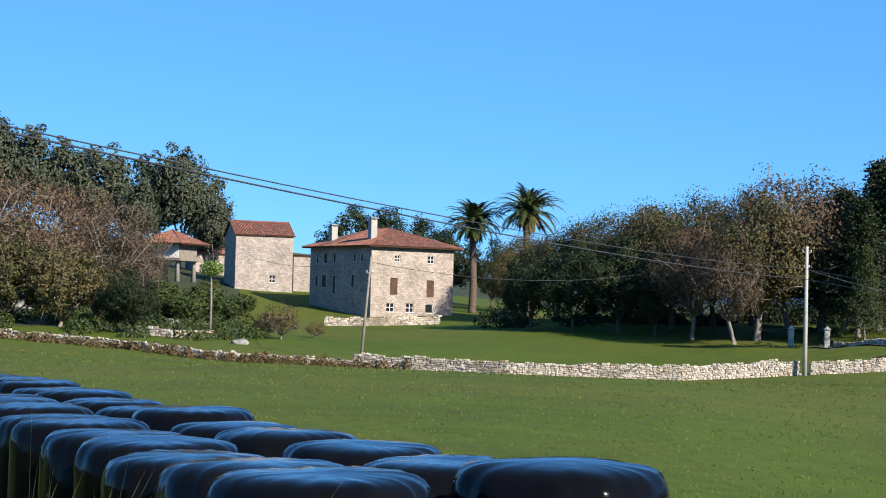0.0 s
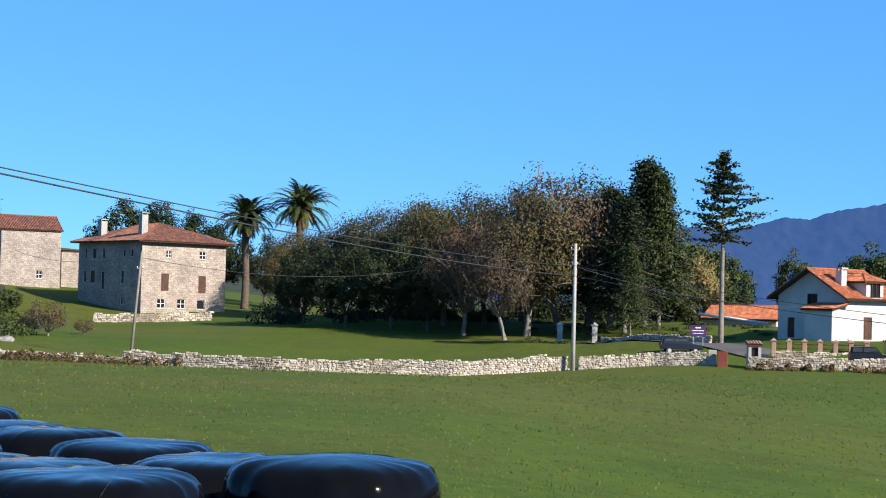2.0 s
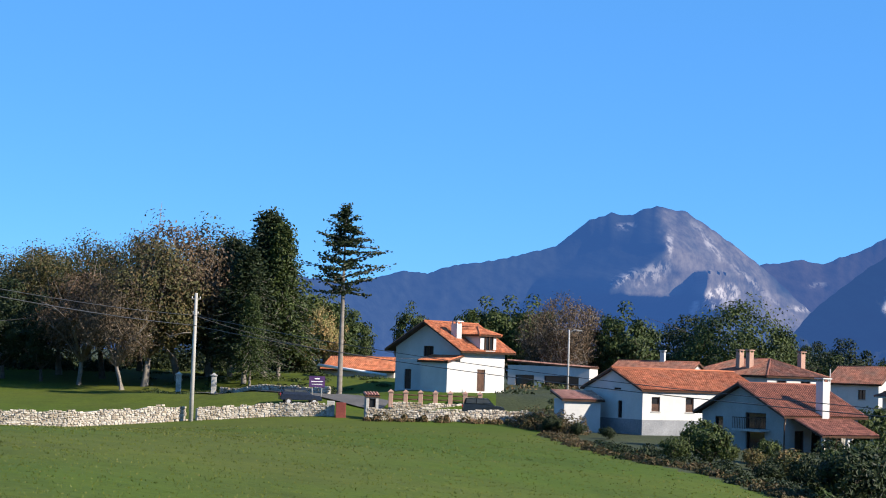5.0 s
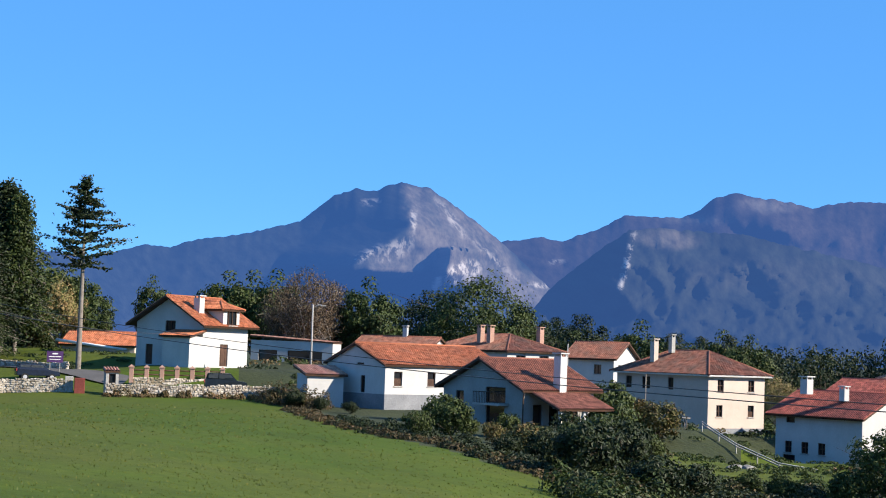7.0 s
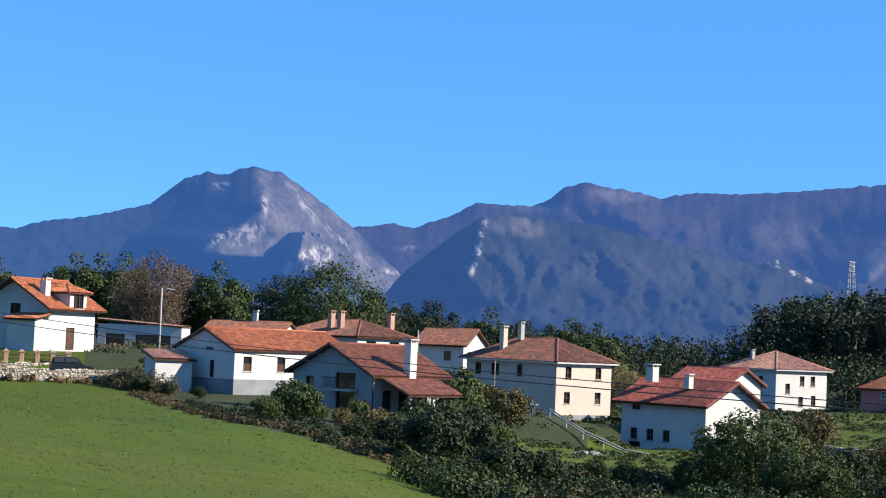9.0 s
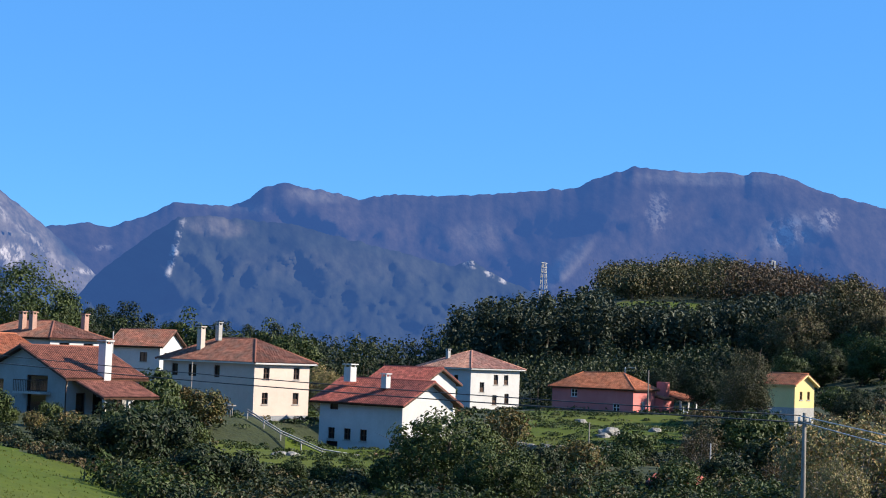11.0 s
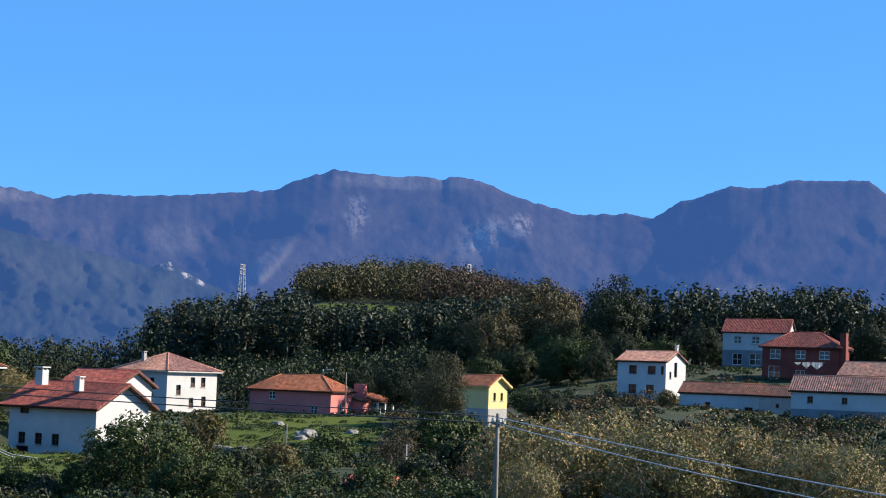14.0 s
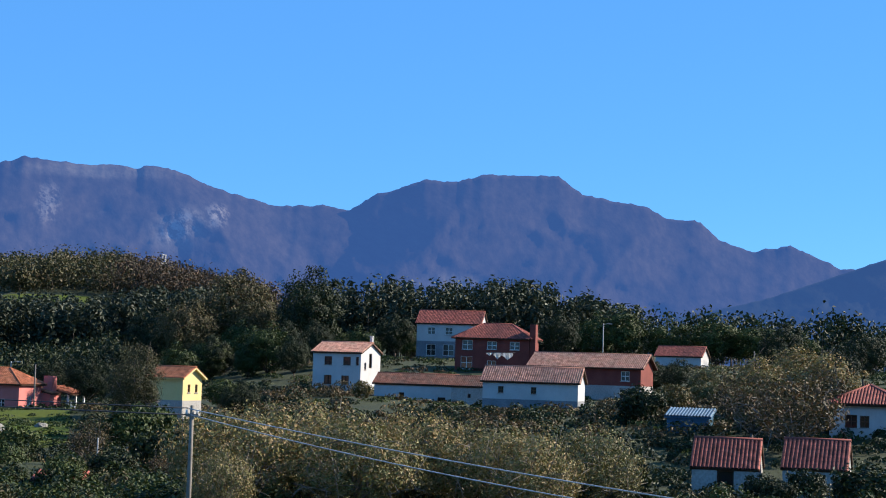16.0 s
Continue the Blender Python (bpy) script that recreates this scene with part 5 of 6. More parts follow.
def edge_of(*line):
    return lambda az: float(np.interp(az, [p[0] for p in line], [p[1] for p in line]))


EUC_EDGE = edge_of((44.6, 1.1), (46.1, 1.65), (47.1, 2.05), (49.2, 2.15), (50.0, 2.5), (50.9, 1.75), (53.9, 1.85), (55.0, 2.2), (60, 2.5))
FAR_EDGE = edge_of((60, 2.5), (61.9, 2.7), (63.4, 2.85), (64.9, 2.7), (67.1, 2.88), (69.6, 2.65), (70.7, 2.1), (72, 1.9))
HILL_EDGE = edge_of((50.2, 2.1), (50.9, 2.5), (51.5, 2.98), (52.6, 3.4), (53.0, 3.15), (53.9, 3.34), (55.4, 3.38), (56.3, 3.15), (57.1, 2.9), (59, 2.6))
forest("eucalyptus_wood", "dense dark eucalyptus wood on the hillside", LEAF_WOOD, spread(31, 400, 60, 71.5, 355, 430), FAR_EDGE, 10, 20, 5.0, 200, 0.56, 31, 0.25, 8, None, 1.35)
forest("eucalyptus_wood", "dense eucalyptus wood with bare pale trunks below the clearing", LEAF_WOOD, spread(32, 520, 45.3, 58, 400, 498), EUC_EDGE, 5, 19, 5.2, 200, 0.60, 32, 0.25, 8, None, 1.35)
forest("hilltop_wood", "grey-green wood on a rounded hill", LEAF_OLIVE, spread(33, 130, 50.4, 54.6, 572, 720), HILL_EDGE, 8, 13, 14, 300, 0.55, 33, 0.25, 12)
forest("hilltop_wood", "brown autumn wood on a rounded hill", LEAF_HILL, spread(37, 140, 54.2, 59.5, 560, 720), HILL_EDGE, 7, 12, 12, 280, 0.55, 37, 0.25, 12)
forest("valley_hedges", "low dark hedgerow trees at the foot of the hill", LEAF_DARK, spread(38, 90, 40.5, 46.2, 390, 520), edge_of((40.5, 0.3), (43.5, 0.55), (45, 1.1), (46.2, 1.6)), 3, 13, 6, 150, 0.42, 38, 0.2)
forest("low_wood", "low dark wood beyond the hamlet", LEAF_DARK, spread(34, 170, 70, 84, 350, 520), None, 8, 13, 8, 170, 0.5, 34, 0.3)
forest("valley_wood", "dark wood along the valley", LEAF_DARK, spread(35, 150, 26, 41, 420, 620), None, 8, 12, 8, 150, 0.55, 35, 0.3)
forest("slope_wood", "dark wood at the foot of the hill", LEAF_DARK, spread(36, 130, 46.5, 60, 300, 385), None, 4, 7.5, 7, 170, 0.4, 36, 0.25)


def palm(name, az, dist, height, label, seed, crown=4.6):
    """A date palm: ringed trunk, arching feather fronds, a skirt of dry ones."""
    rng = np.random.default_rng(seed)
    ob = thing(name, at(az, dist) - Vector((0, 0, 0.1)), 0.0, label, "palm tree", "tall palms")
    bm = bmesh.new()
    k = 40
    tube(bm, [(0.1 * math.sin(i * 0.15), 0, height * i / k) for i in range(k + 1)], [0.62 + 0.05 * (i % 2) - 0.12 * math.sin(i / k * 2.6) + (0.25 if i > k - 5 else 0) for i in range(k + 1)], 10)
    part("trunk", bm, BARK, ob, "ringed brown trunk")

    def fronds(part_name, count, mat, lo, hi, length, text):
        bm2 = bmesh.new()
        for c in range(count):
            turn, rise = c * 2.399 + rng.uniform(-0.2, 0.2), rng.uniform(lo, hi)
            out = Vector((math.cos(turn), math.sin(turn), 0))
            side = Vector((-out.y, out.x, 0))
            ln = length * rng.uniform(0.85, 1.1)
            mid = []
            p = Vector((0.1, 0, height)) + out * 0.3
            ang = rise
            for s in range(11):
                mid.append(p.copy())
                p = p + (out * math.cos(ang) + Vector((0, 0, math.sin(ang)))) * ln / 10
                ang -= 0.04 + 0.026 * s if rise > -0.3 else 0.05
            tube(bm2, mid, [0.05] * 6 + [0.03] * 5, 3)
            for s in range(1, 27):
                f = s / 27 * 10
                b = mid[int(f)].lerp(mid[min(int(f) + 1, 10)], f % 1)
                wl = ln * 0.15 * math.sin(math.pi * min(1, 0.2 + s / 33)) + 0.1
                fw = (mid[min(int(f) + 1, 10)] - mid[int(f)]).normalized()
                for sg in (-1, 1):
                    tip = b + side * sg * wl * 0.8 + fw * wl * 0.55 - Vector((0, 0, wl * (0.05 + 0.25 * rng.random())))
                    bm2.faces.new([bm2.verts.new(q) for q in (b - fw * 0.11, b + fw * 0.11, tip)])
        part(part_name, bm2, mat, ob, text)

    fronds("fronds", 84, LEAF_PALM, -0.6, 1.35, crown, "green arching feather fronds")
    fronds("dry_fronds", 34, LEAF_DRY, -1.35, -0.5, crown * 0.62, "dry brown hanging fronds")


palm("palm_tree", 2.66, 258, 13.6, "tall date palm with a thick ringed trunk", 5, 5.0)
palm("palm_tree", 4.44, 255, 15.6, "tall date palm with a thick ringed trunk", 6, 5.4)
palm("palm_tree", 40.50, 235, 5.0, "small date palm behind the peach house", 7, 2.6)


# ---- wrapped bales by the field ----
FILM, _nt, _b = material("black stretch film", 0.22)
_n = noise_of(_nt, 1.3, 4.0)
_nt.links.new(ramp(_nt, _n, ((0.3, (0.0025, 0.0025, 0.003)), (0.7, (0.005, 0.0052, 0.0065)))), _b.inputs["Base Color"])
_b.inputs["Specular IOR Level"].default_value = 0.07
_tc = _nt.nodes.new("ShaderNodeTexCoord")
_map = _nt.nodes.new("ShaderNodeMapping")
_map.inputs["Scale"].default_value = (7.0, 7.0, 1.0)
_nt.links.new(_tc.outputs["Object"], _map.inputs["Vector"])
_w = node(_nt, "TexNoise", Scale=1.0, Detail=3.0)
_nt.links.new(_map.outputs[0], _w.inputs["Vector"])
bump(_nt, _b, _w.outputs[0], 0.16, 0.02)
_nt.links.new(ramp(_nt, noise_of(_nt, 6.0), ((0.3, (0.06, 0.06, 0.06)), (0.7, (0.16, 0.16, 0.16)))), _b.inputs["Roughness"])


def bale_mesh(seed):
    """An upright round bale: slack shoulders, folds of film running over the rim."""
    bm = bmesh.new()
    prof = [(0.0, 1.225), (0.1, 1.225), (0.2, 1.223), (0.3, 1.22), (0.4, 1.214), (0.48, 1.205), (0.54, 1.19), (0.585, 1.167), (0.615, 1.135), (0.638, 1.085), (0.652, 1.0), (0.66, 0.9), (0.665, 0.7), (0.67, 0.45), (0.665, 0.2), (0.65, 0.06), (0.6, 0.0)]
    n = 72
    rings = []
    for r, z in prof[1:]:
        ring = []
        for k in range(n):
            t = k * math.tau / n
            fold = 0.022 * noise.noise((math.cos(t) * 5, math.sin(t) * 5, z * 0.8 + seed)) + 0.012 * abs(noise.noise((math.cos(t) * 11, math.sin(t) * 11, z * 0.5 + seed))) + 0.02 * noise.noise((math.cos(t) * 1.2, math.sin(t) * 1.2, seed * 3))
            sag = 0.03 * noise.noise((r * math.cos(t) * 1.6, r * math.sin(t) * 1.6, seed + 9))
            rr = r * (1 + fold * (2.3 if 0.5 < r and z > 0.95 else min(1.0, (r / 0.5) ** 2)))
            ring.append(bm.verts.new((rr * math.cos(t), rr * math.sin(t), z + sag * (z > 0.8) + (0.016 * min(1, r / 0.5) ** 3 * noise.noise((math.cos(t) * 6, math.sin(t) * 6, r * 2 + seed)) if z > 1.0 else 0))))
        rings.append(ring)
    top = bm.verts.new((0, 0, 1.225 + 0.03 * noise.noise((0, 0, seed + 9))))
    for k in range(n):
        bm.faces.new((top, rings[0][k], rings[0][(k + 1) % n])).smooth = True
    for a, b in zip(rings, rings[1:]):
        for k in range(n):
            bm.faces.new((a[k], b[k], b[(k + 1) % n], a[(k + 1) % n])).smooth = True
    bm.faces.new(rings[-1][::-1])
    bmesh.ops.recalc_face_normals(bm, faces=bm.faces[:])
    return mesh_of("bale", bm, FILM)


BALES = [bale_mesh(s) for s in (1.3, 4.7, 8.1, 12.9)]
_r = np.random.default_rng(3)
for start, step, count in (((-0.32, 10.0), (-0.51, 1.3), 10), ((1.02, 10.55), (-0.62, 1.52), 13)):
    for k in range(count):
        x, y = start[0] + step[0] * k + _r.uniform(-0.06, 0.06), start[1] + step[1] * k + _r.uniform(-0.05, 0.05)
        ob = new("silage_bale", BALES[int(_r.integers(0, 4))])
        ob.matrix_world = Matrix.Translation((x, y, ground(x, y) - 0.05)) @ Matrix.Rotation(_r.uniform(0, 6.28), 4, "Z") @ Matrix.Diagonal((1, 1, _r.uniform(0.97, 1.03), 1))
        tagged(ob, "silage bale wrapped in glossy black film on the grass", "hay bale", "rows of wrapped bales")


# ---- dry stone walls ----
def stone_wall(name, label, path, height, thick, seed, size=0.27, kind="structure", mat=None, cover=1.0, level=None):
    """A rubble wall along headings and distances: a core and joined uneven stones proud of it."""
    rng = np.random.default_rng(seed)
    pts = []
    for (a0, d0), (a1, d1) in zip(path, path[1:]):
        m = max(2, int(abs(a1 - a0) / 0.25))
        pts += [(a0 + (a1 - a0) * k / m, d0 + (d1 - d0) * k / m) for k in range(m)]
    pts.append(path[-1])
    P = [at(a, d, level) for a, d in pts]
    bm = bmesh.new()
    prev = None
    for i, p in enumerate(P):
        t = (P[min(i + 1, len(P) - 1)] - P[max(i - 1, 0)])
        t.z = 0
        t.normalize()
        s = Vector((-t.y, t.x, 0)) * thick / 2
        h = height * (0.9 + 0.2 * noise.noise((i * 0.35, seed, 0)))
        q = [bm.verts.new(p + s - Vector((0, 0, 0.5))), bm.verts.new(p + s * 0.9 + Vector((0, 0, h))), bm.verts.new(p - s * 0.9 + Vector((0, 0, h))), bm.verts.new(p - s - Vector((0, 0, 0.5)))]
        if prev:
            for k in range(3):
                bm.faces.new((prev[k], q[k], q[k + 1], prev[k + 1]))
        else:
            bm.faces.new(q)
        prev = q
    bm.faces.new(prev[::-1])
    bmesh.ops.recalc_face_normals(bm, faces=bm.faces[:])
    wall = tagged(part(name, bm, mat or STONES), label, "wall", kind=kind)
    verts, faces = [], []
    for i, (p, q) in enumerate(zip(P, P[1:])):
        t = q - p
        ln = t.length
        t.normalize()
        flat = Vector((t.x, t.y, 0)).normalized()
        out = Vector((flat.y, -flat.x, 0))
        if out.dot(p) > 0:
            out = -out
        h = height * (0.9 + 0.2 * noise.noise((i * 0.35, seed, 0)))
        z = 0.0
        while z < h + 0.05:
            rh = size * rng.uniform(0.5, 0.8)
            u = rng.uniform(0, 0.15)
            while u < ln:
                w = size * rng.uniform(0.6, 1.5)
                if rng.random() < cover:
                    o = p + t * u + out * (thick / 2 - 0.05) + Vector((0, 0, z))
                    dep = rng.uniform(0.06, 0.17)
                    j = lambda: rng.uniform(-0.035, 0.035)
                    b = len(verts)
                    for a2, c2, f2 in ((0, 0, 0), (w - 0.03, 0, 0), (w - 0.03, rh - 0.025, 0), (0, rh - 0.025, 0), (0.03, 0.03, 1), (w - 0.06, 0.02, 1), (w - 0.07, rh - 0.05, 1), (0.04, rh - 0.06, 1)):
                        verts.append(tuple(o + flat * (a2 + j()) + Vector((0, 0, c2 + j())) + out * (dep * f2)))
                    faces += [(b + 4, b + 5, b + 6, b + 7), (b, b + 1, b + 5, b + 4), (b + 1, b + 2, b + 6, b + 5), (b + 2, b + 3, b + 7, b + 6), (b + 3, b, b + 4, b + 7)]
                u += w
            z += rh
    me = bpy.data.meshes.new("stones")
    me.from_pydata(verts, [], faces)
    me.materials.append(STONEMIX)
    st = part("stones", me, None, wall)
    tagged(st, kind="stuff")
    return wall


def stone_mix():
    m, nt, b = material("mixed pale field stones", 0.9)
    geo = nt.nodes.new("ShaderNodeNewGeometry")
    c = ramp(nt, geo.outputs["Random Per Island"], ((0.0, (0.198, 0.160, 0.122)), (0.35, (0.380, 0.327, 0.266)), (0.8, (0.547, 0.494, 0.426))))
    n = noise_of(nt, 7.0, 5.0)
    big = noise_of(nt, 0.35, 4.0)
    c = mix(nt, 1.0, c, ramp(nt, n, ((0.3, (0.62, 0.62, 0.6)), (0.7, (1.15, 1.13, 1.1)))), "MULTIPLY")
    c = mix(nt, ramp(nt, big, ((0.52, (0, 0, 0)), (0.64, (0.8, 0.8, 0.8)))), c, (0.20, 0.16, 0.10))
    nt.links.new(c, b.inputs["Base Color"])
    bump(nt, b, n, 0.6, 0.03)
    return m


STONEMIX = stone_mix()
stone_wall("field_wall", "pale dry-stone wall along the far edge of the pasture", ((-1.2, 150), (3.9, 146), (9.5, 148), (13.3, 153)), 1.35, 0.6, 1)
stone_wall("field_wall", "low overgrown dry-stone wall below the hillside", ((-16, 170), (-12.6, 165), (-9, 160), (-5.4, 152), (-1.2, 150)), 0.75, 0.6, 2, cover=0.6)
stone_wall("field_wall", "low pale dry-stone wall beside the road", ((13.7, 153), (16.1, 155), (18.1, 155)), 1.15, 0.5, 3)
stone_wall("field_wall", "loose rubble wall below the white chalet", BANK, 1.0, 0.7, 4)
stone_wall("terrace_wall", "rubble terrace wall in front of the white chalet", ((20.0, 160.5), (21.5, 162), (23.0, 163.5)), 1.30, 0.5, 5, level=-4.62)
stone_wall("garden_wall", "low stone wall in front of the manor", ((-2.2, 226), (-0.3, 226), (1.4, 228), (1.6, 228)), 1.1, 0.5, 6, 0.4)
stone_wall("garden_wall", "ruined pale stone wall on the hillside", ((-8.2, 178), (-7.2, 176), (-6.0, 178)), 0.8, 1.2, 7, 0.45)
stone_wall("garden_wall", "low dark stone wall along the gate lawn", ((14.5, 180), (15.4, 175), (17.0, 170), (18.0, 168)), 0.7, 0.5, 8)
stone_wall("garden_wall", "low grey garden wall below the salmon house", ((47.4, 150), (49, 146), (51, 146)), 0.6, 0.5, 9)

# ---- road to the gate ----
bm = bmesh.new()
_prev = None
for k in range(41):
    f = k / 40
    az, d = 13.65 + 6.2 * f ** 0.8, 186 - 24 * f ** 0.6
    a, b = at(az - 0.15 - 0.35 * (1 - f), d - 2.6 * min(1, f * 4) - 0.1), at(az + 0.15 + 0.25 * (1 - f), d + 2.6 * min(1, f * 4) + 0.1)
    q = []
    for i in range(9):
        p = a.lerp(b, i / 8)
        q.append(bm.verts.new((p.x, p.y, ground(p.x, p.y) + 0.14)))
    if _prev:
        for i in range(8):
            bm.faces.new((_prev[i], q[i], q[i + 1], _prev[i + 1]))
    _prev = q
bmesh.ops.recalc_face_normals(bm, faces=bm.faces[:])
tagged(part("road", bm, ASPHALT), "narrow worn asphalt lane leading through the gate", "road", kind="structure")


def pillar(name, az, dist, h, w, mat, label, cap=True, z=None):
    ob = thing(name, at(az, dist, z), -radians(az), label, "pillar")
    bm = bmesh.new()
    box(bm, -w / 2, -w / 2, -0.4, w / 2, w / 2, h)
    bmesh.ops.bevel(bm, geom=bm.edges[:], offset=0.03, segments=1, affect="EDGES")
    part("shaft", bm, mat, ob)
    if cap:
        bm = bmesh.new()
        box(bm, -w * 0.65, -w * 0.65, h, w * 0.65, w * 0.65, h + 0.12)
        top = bm.verts.new((0, 0, h + 0.12 + w * 0.45))
        vs = [bm.verts.new((sx * w * 0.5, sy * w * 0.5, h + 0.121)) for sx, sy in ((-1, -1), (1, -1), (1, 1), (-1, 1))]
        for k in range(4):
            bm.faces.new((vs[k], vs[(k + 1) % 4], top))
        part("capstone", bm, mat, ob)
    return ob


pillar("gate_pillar", 13.08, 180, 1.9, 0.55, STONES, "weathered stone gate pillar beside the lane")
pillar("gate_pillar", 14.22, 180, 1.9, 0.55, STONES, "weathered stone gate pillar beside the lane")
pillar("wall_pillar", 18.07, 155, 1.35, 0.7, STONES, "pale stone pillar at the wall's end", False)
pillar("brick_pillar", 18.40, 154, 1.3, 0.9, REDBRICK, "squat red brick pillar beside the wall", False)
for k in range(7):
    pillar("terrace_pillar", 20.03 + 0.49 * k, 160.5 + 0.5 * k, 1.0, 0.42, TERRA, "rendered pillar on the chalet's terrace wall", True, -3.42)
for k in range(6):
    a, b = at(20.03 + 0.49 * k, 160.5 + 0.5 * k, -3.42), at(20.03 + 0.49 * (k + 1), 161.0 + 0.5 * k, -3.42)
    bm = bmesh.new()
    for z in (0.4, 0.8):
        tube(bm, [a + Vector((0, 0, z)), b + Vector((0, 0, z))], [0.06, 0.06], 4)
    tagged(part("terrace_rail", bm, WOOD), "dark wooden double rail between terrace pillars", "railing", "terrace rails")


# ---- poles and cables ----
def pole(name, az, dist, h, r, mat, label, lean=0.0, arms=(), z=None, lamp_=False):
    ob = thing(name, at(az, dist, z), -radians(az), label, "utility pole")
    bm = bmesh.new()
    tube(bm, [(0, 0, -0.6), (lean * 0.5, 0, h * 0.5), (lean, 0, h)], [r, r * 0.85, r * 0.65], 8)
    part("shaft", bm, mat, ob)
    for zz, w in arms:
        bm = bmesh.new()
        box(bm, lean * zz / h - w, -0.06, zz - 0.05, lean * zz / h + w, 0.06, zz + 0.05)
        arm = part("crossarm", bm, OLDWOOD, ob)
        for s in (-1, 1):
            bm = bmesh.new()
            tube(bm, [(lean * zz / h + s * w * 0.85, 0, zz + 0.05), (lean * zz / h + s * w * 0.85, 0, zz + 0.2)], [0.05, 0.035], 6)
            part("insulator", bm, TRIM, arm)
    if lamp_:
        bm = bmesh.new()
        tube(bm, [(0, 0, h - 0.3), (0.5, 0, h), (0.9, 0, h - 0.02)], [0.04, 0.04, 0.03], 5)
        box(bm, 0.75, -0.12, h - 0.12, 1.25, 0.12, h)
        part("lamp_head", bm, CONCRETE, ob)
    return ob


pole("concrete_pole", 13.53, 152, 11.1, 0.2, CONCRETE, "tall square concrete utility pole at the wall", arms=((10.6, 0.4), (9.3, 0.25)))
pole("wooden_pole", -0.98, 157, 9.8, 0.14, OLDWOOD, "leaning weathered wooden utility pole", lean=0.75, arms=((8.3, 0.3),))
slim = thing("slender_tree", at(-5.93, 182), 0.0, "slender pale-stemmed tree with a small green tuft on top", "tree")
bm = bmesh.new()
tube(bm, [(0, 0, -0.5), (0.04, 0, 3.2), (-0.03, 0, 6.6)], [0.15, 0.12, 0.08], 8)
for k in range(5):
    tube(bm, [(-0.02, 0, 5.9 + 0.1 * k), (0.9 * math.cos(k * 1.3), 0.9 * math.sin(k * 1.3), 6.9 + 0.12 * k)], [0.05, 0.02], 5)
part("trunk", bm, PALEBARK, slim)
_rs = np.random.default_rng(91)
_o = ball(_rs, 900, 0.65)
part("crown", leaves("crown", _o * 1.35 + np.array((0, 0, 7.0)), 0.13, LEAF_FRESH, _rs, facing=_o), None, slim)
pole("street_lamp_pole", 25.84, 168, 7.0, 0.11, CONCRETE, "grey concrete pole with a street lamp", lamp_=True)
pole("garden_pole", 36.87, 165, 5.3, 0.08, OLDWOOD, "thin pale pole before the peach house")
pole("thin_pole", 49.97, 120, 2.9, 0.06, OLDWOOD, "thin wooden stake in the garden")
pole("village_pole", 34.29, 200, 6.5, 0.1, CONCRETE, "concrete pole between the village roofs")
pole("street_lamp_pole", 45.17, 262, 7.5, 0.1, CONCRETE, "grey pole with a street lamp", lamp_=True)
pole("street_lamp_pole", 51.08, 235, 6.0, 0.1, CONCRETE, "grey pole with a street lamp", lamp_=True)
pole("garden_pole", 51.85, 206, 5.2, 0.09, OLDWOOD, "slim wooden pole by the salmon house")
pole("thin_pole", 53.92, 110, 2.7, 0.06, CONCRETE, "slim grey pole in the garden")
pole("village_pole", 70.30, 250, 8.6, 0.1, CONCRETE, "grey pole behind the long roof", lamp_=True)
pole("village_pole", 75.21, 260, 4.5, 0.1, OLDWOOD, "thin pole among bare trees")
pole("near_pole", 56.89, 62, 5.1, 0.1, OLDWOOD, "wooden utility pole with cable clamps", arms=((4.75, 0.22),), z=-1.53 - 5.1)
METAL = mottled("dull cable sheath", (0.03, 0.03, 0.035), (0.06, 0.06, 0.065), 2.0, 0.6, 0.05, 0.002)
PALECABLE = mottled("pale twisted cable", (0.38, 0.38, 0.40), (0.55, 0.55, 0.57), 2.0, 0.5, 0.05, 0.002)


def cable(label, a, b, sag, r, mat=None):
    bm = bmesh.new()
    pts = [Vector(a).lerp(Vector(b), k / 40) - Vector((0, 0, sag * 4 * (k / 40) * (1 - k / 40))) for k in range(41)]
    tube(bm, pts, [r] * 41, 5)
    tagged(part("overhead_cable", bm, mat or METAL), label, "cable", "overhead cables")


_pa, _pb = at(13.46, 152, 3.82), at(13.47, 152, 2.94)
_p3 = at(56.76, 62, -1.75)
cable("dark overhead cable to the concrete pole", at(-17, 40, 4.25), _pa, 0.7, 0.022)
cable("dark overhead cable to the concrete pole", at(-17, 40, 4.12), _pb, 0.6, 0.03)
cable("dark overhead cable between two poles", _pa, _p3 + Vector((0, 0, 0.12)), 1.3, 0.022)
cable("dark overhead cable between two poles", _pb, _p3 - Vector((0, 0, 0.12)), 1.2, 0.026)
cable("pale twisted overhead cable", _p3 + Vector((0.05, 0, 0.1)), at(84, 42, -3.7), 0.25, 0.02, PALECABLE)
cable("pale twisted overhead cable", _p3 + Vector((0.05, 0, -0.1)), at(84, 42, -4.0), 0.45, 0.02, PALECABLE)
_pw = at(-0.84, 157, 3.66)
cable("thin service cable to the wooden pole", at(-4.74, 262, 6.54), _pw, 1.0, 0.025)
cable("thin service cable to the wooden pole", _pw, at(8.30, 196, 3.95), 1.2, 0.025)
cable("thin dark cable over the lawn", _pa, at(22.12, 172, 0.98), 1.2, 0.018)


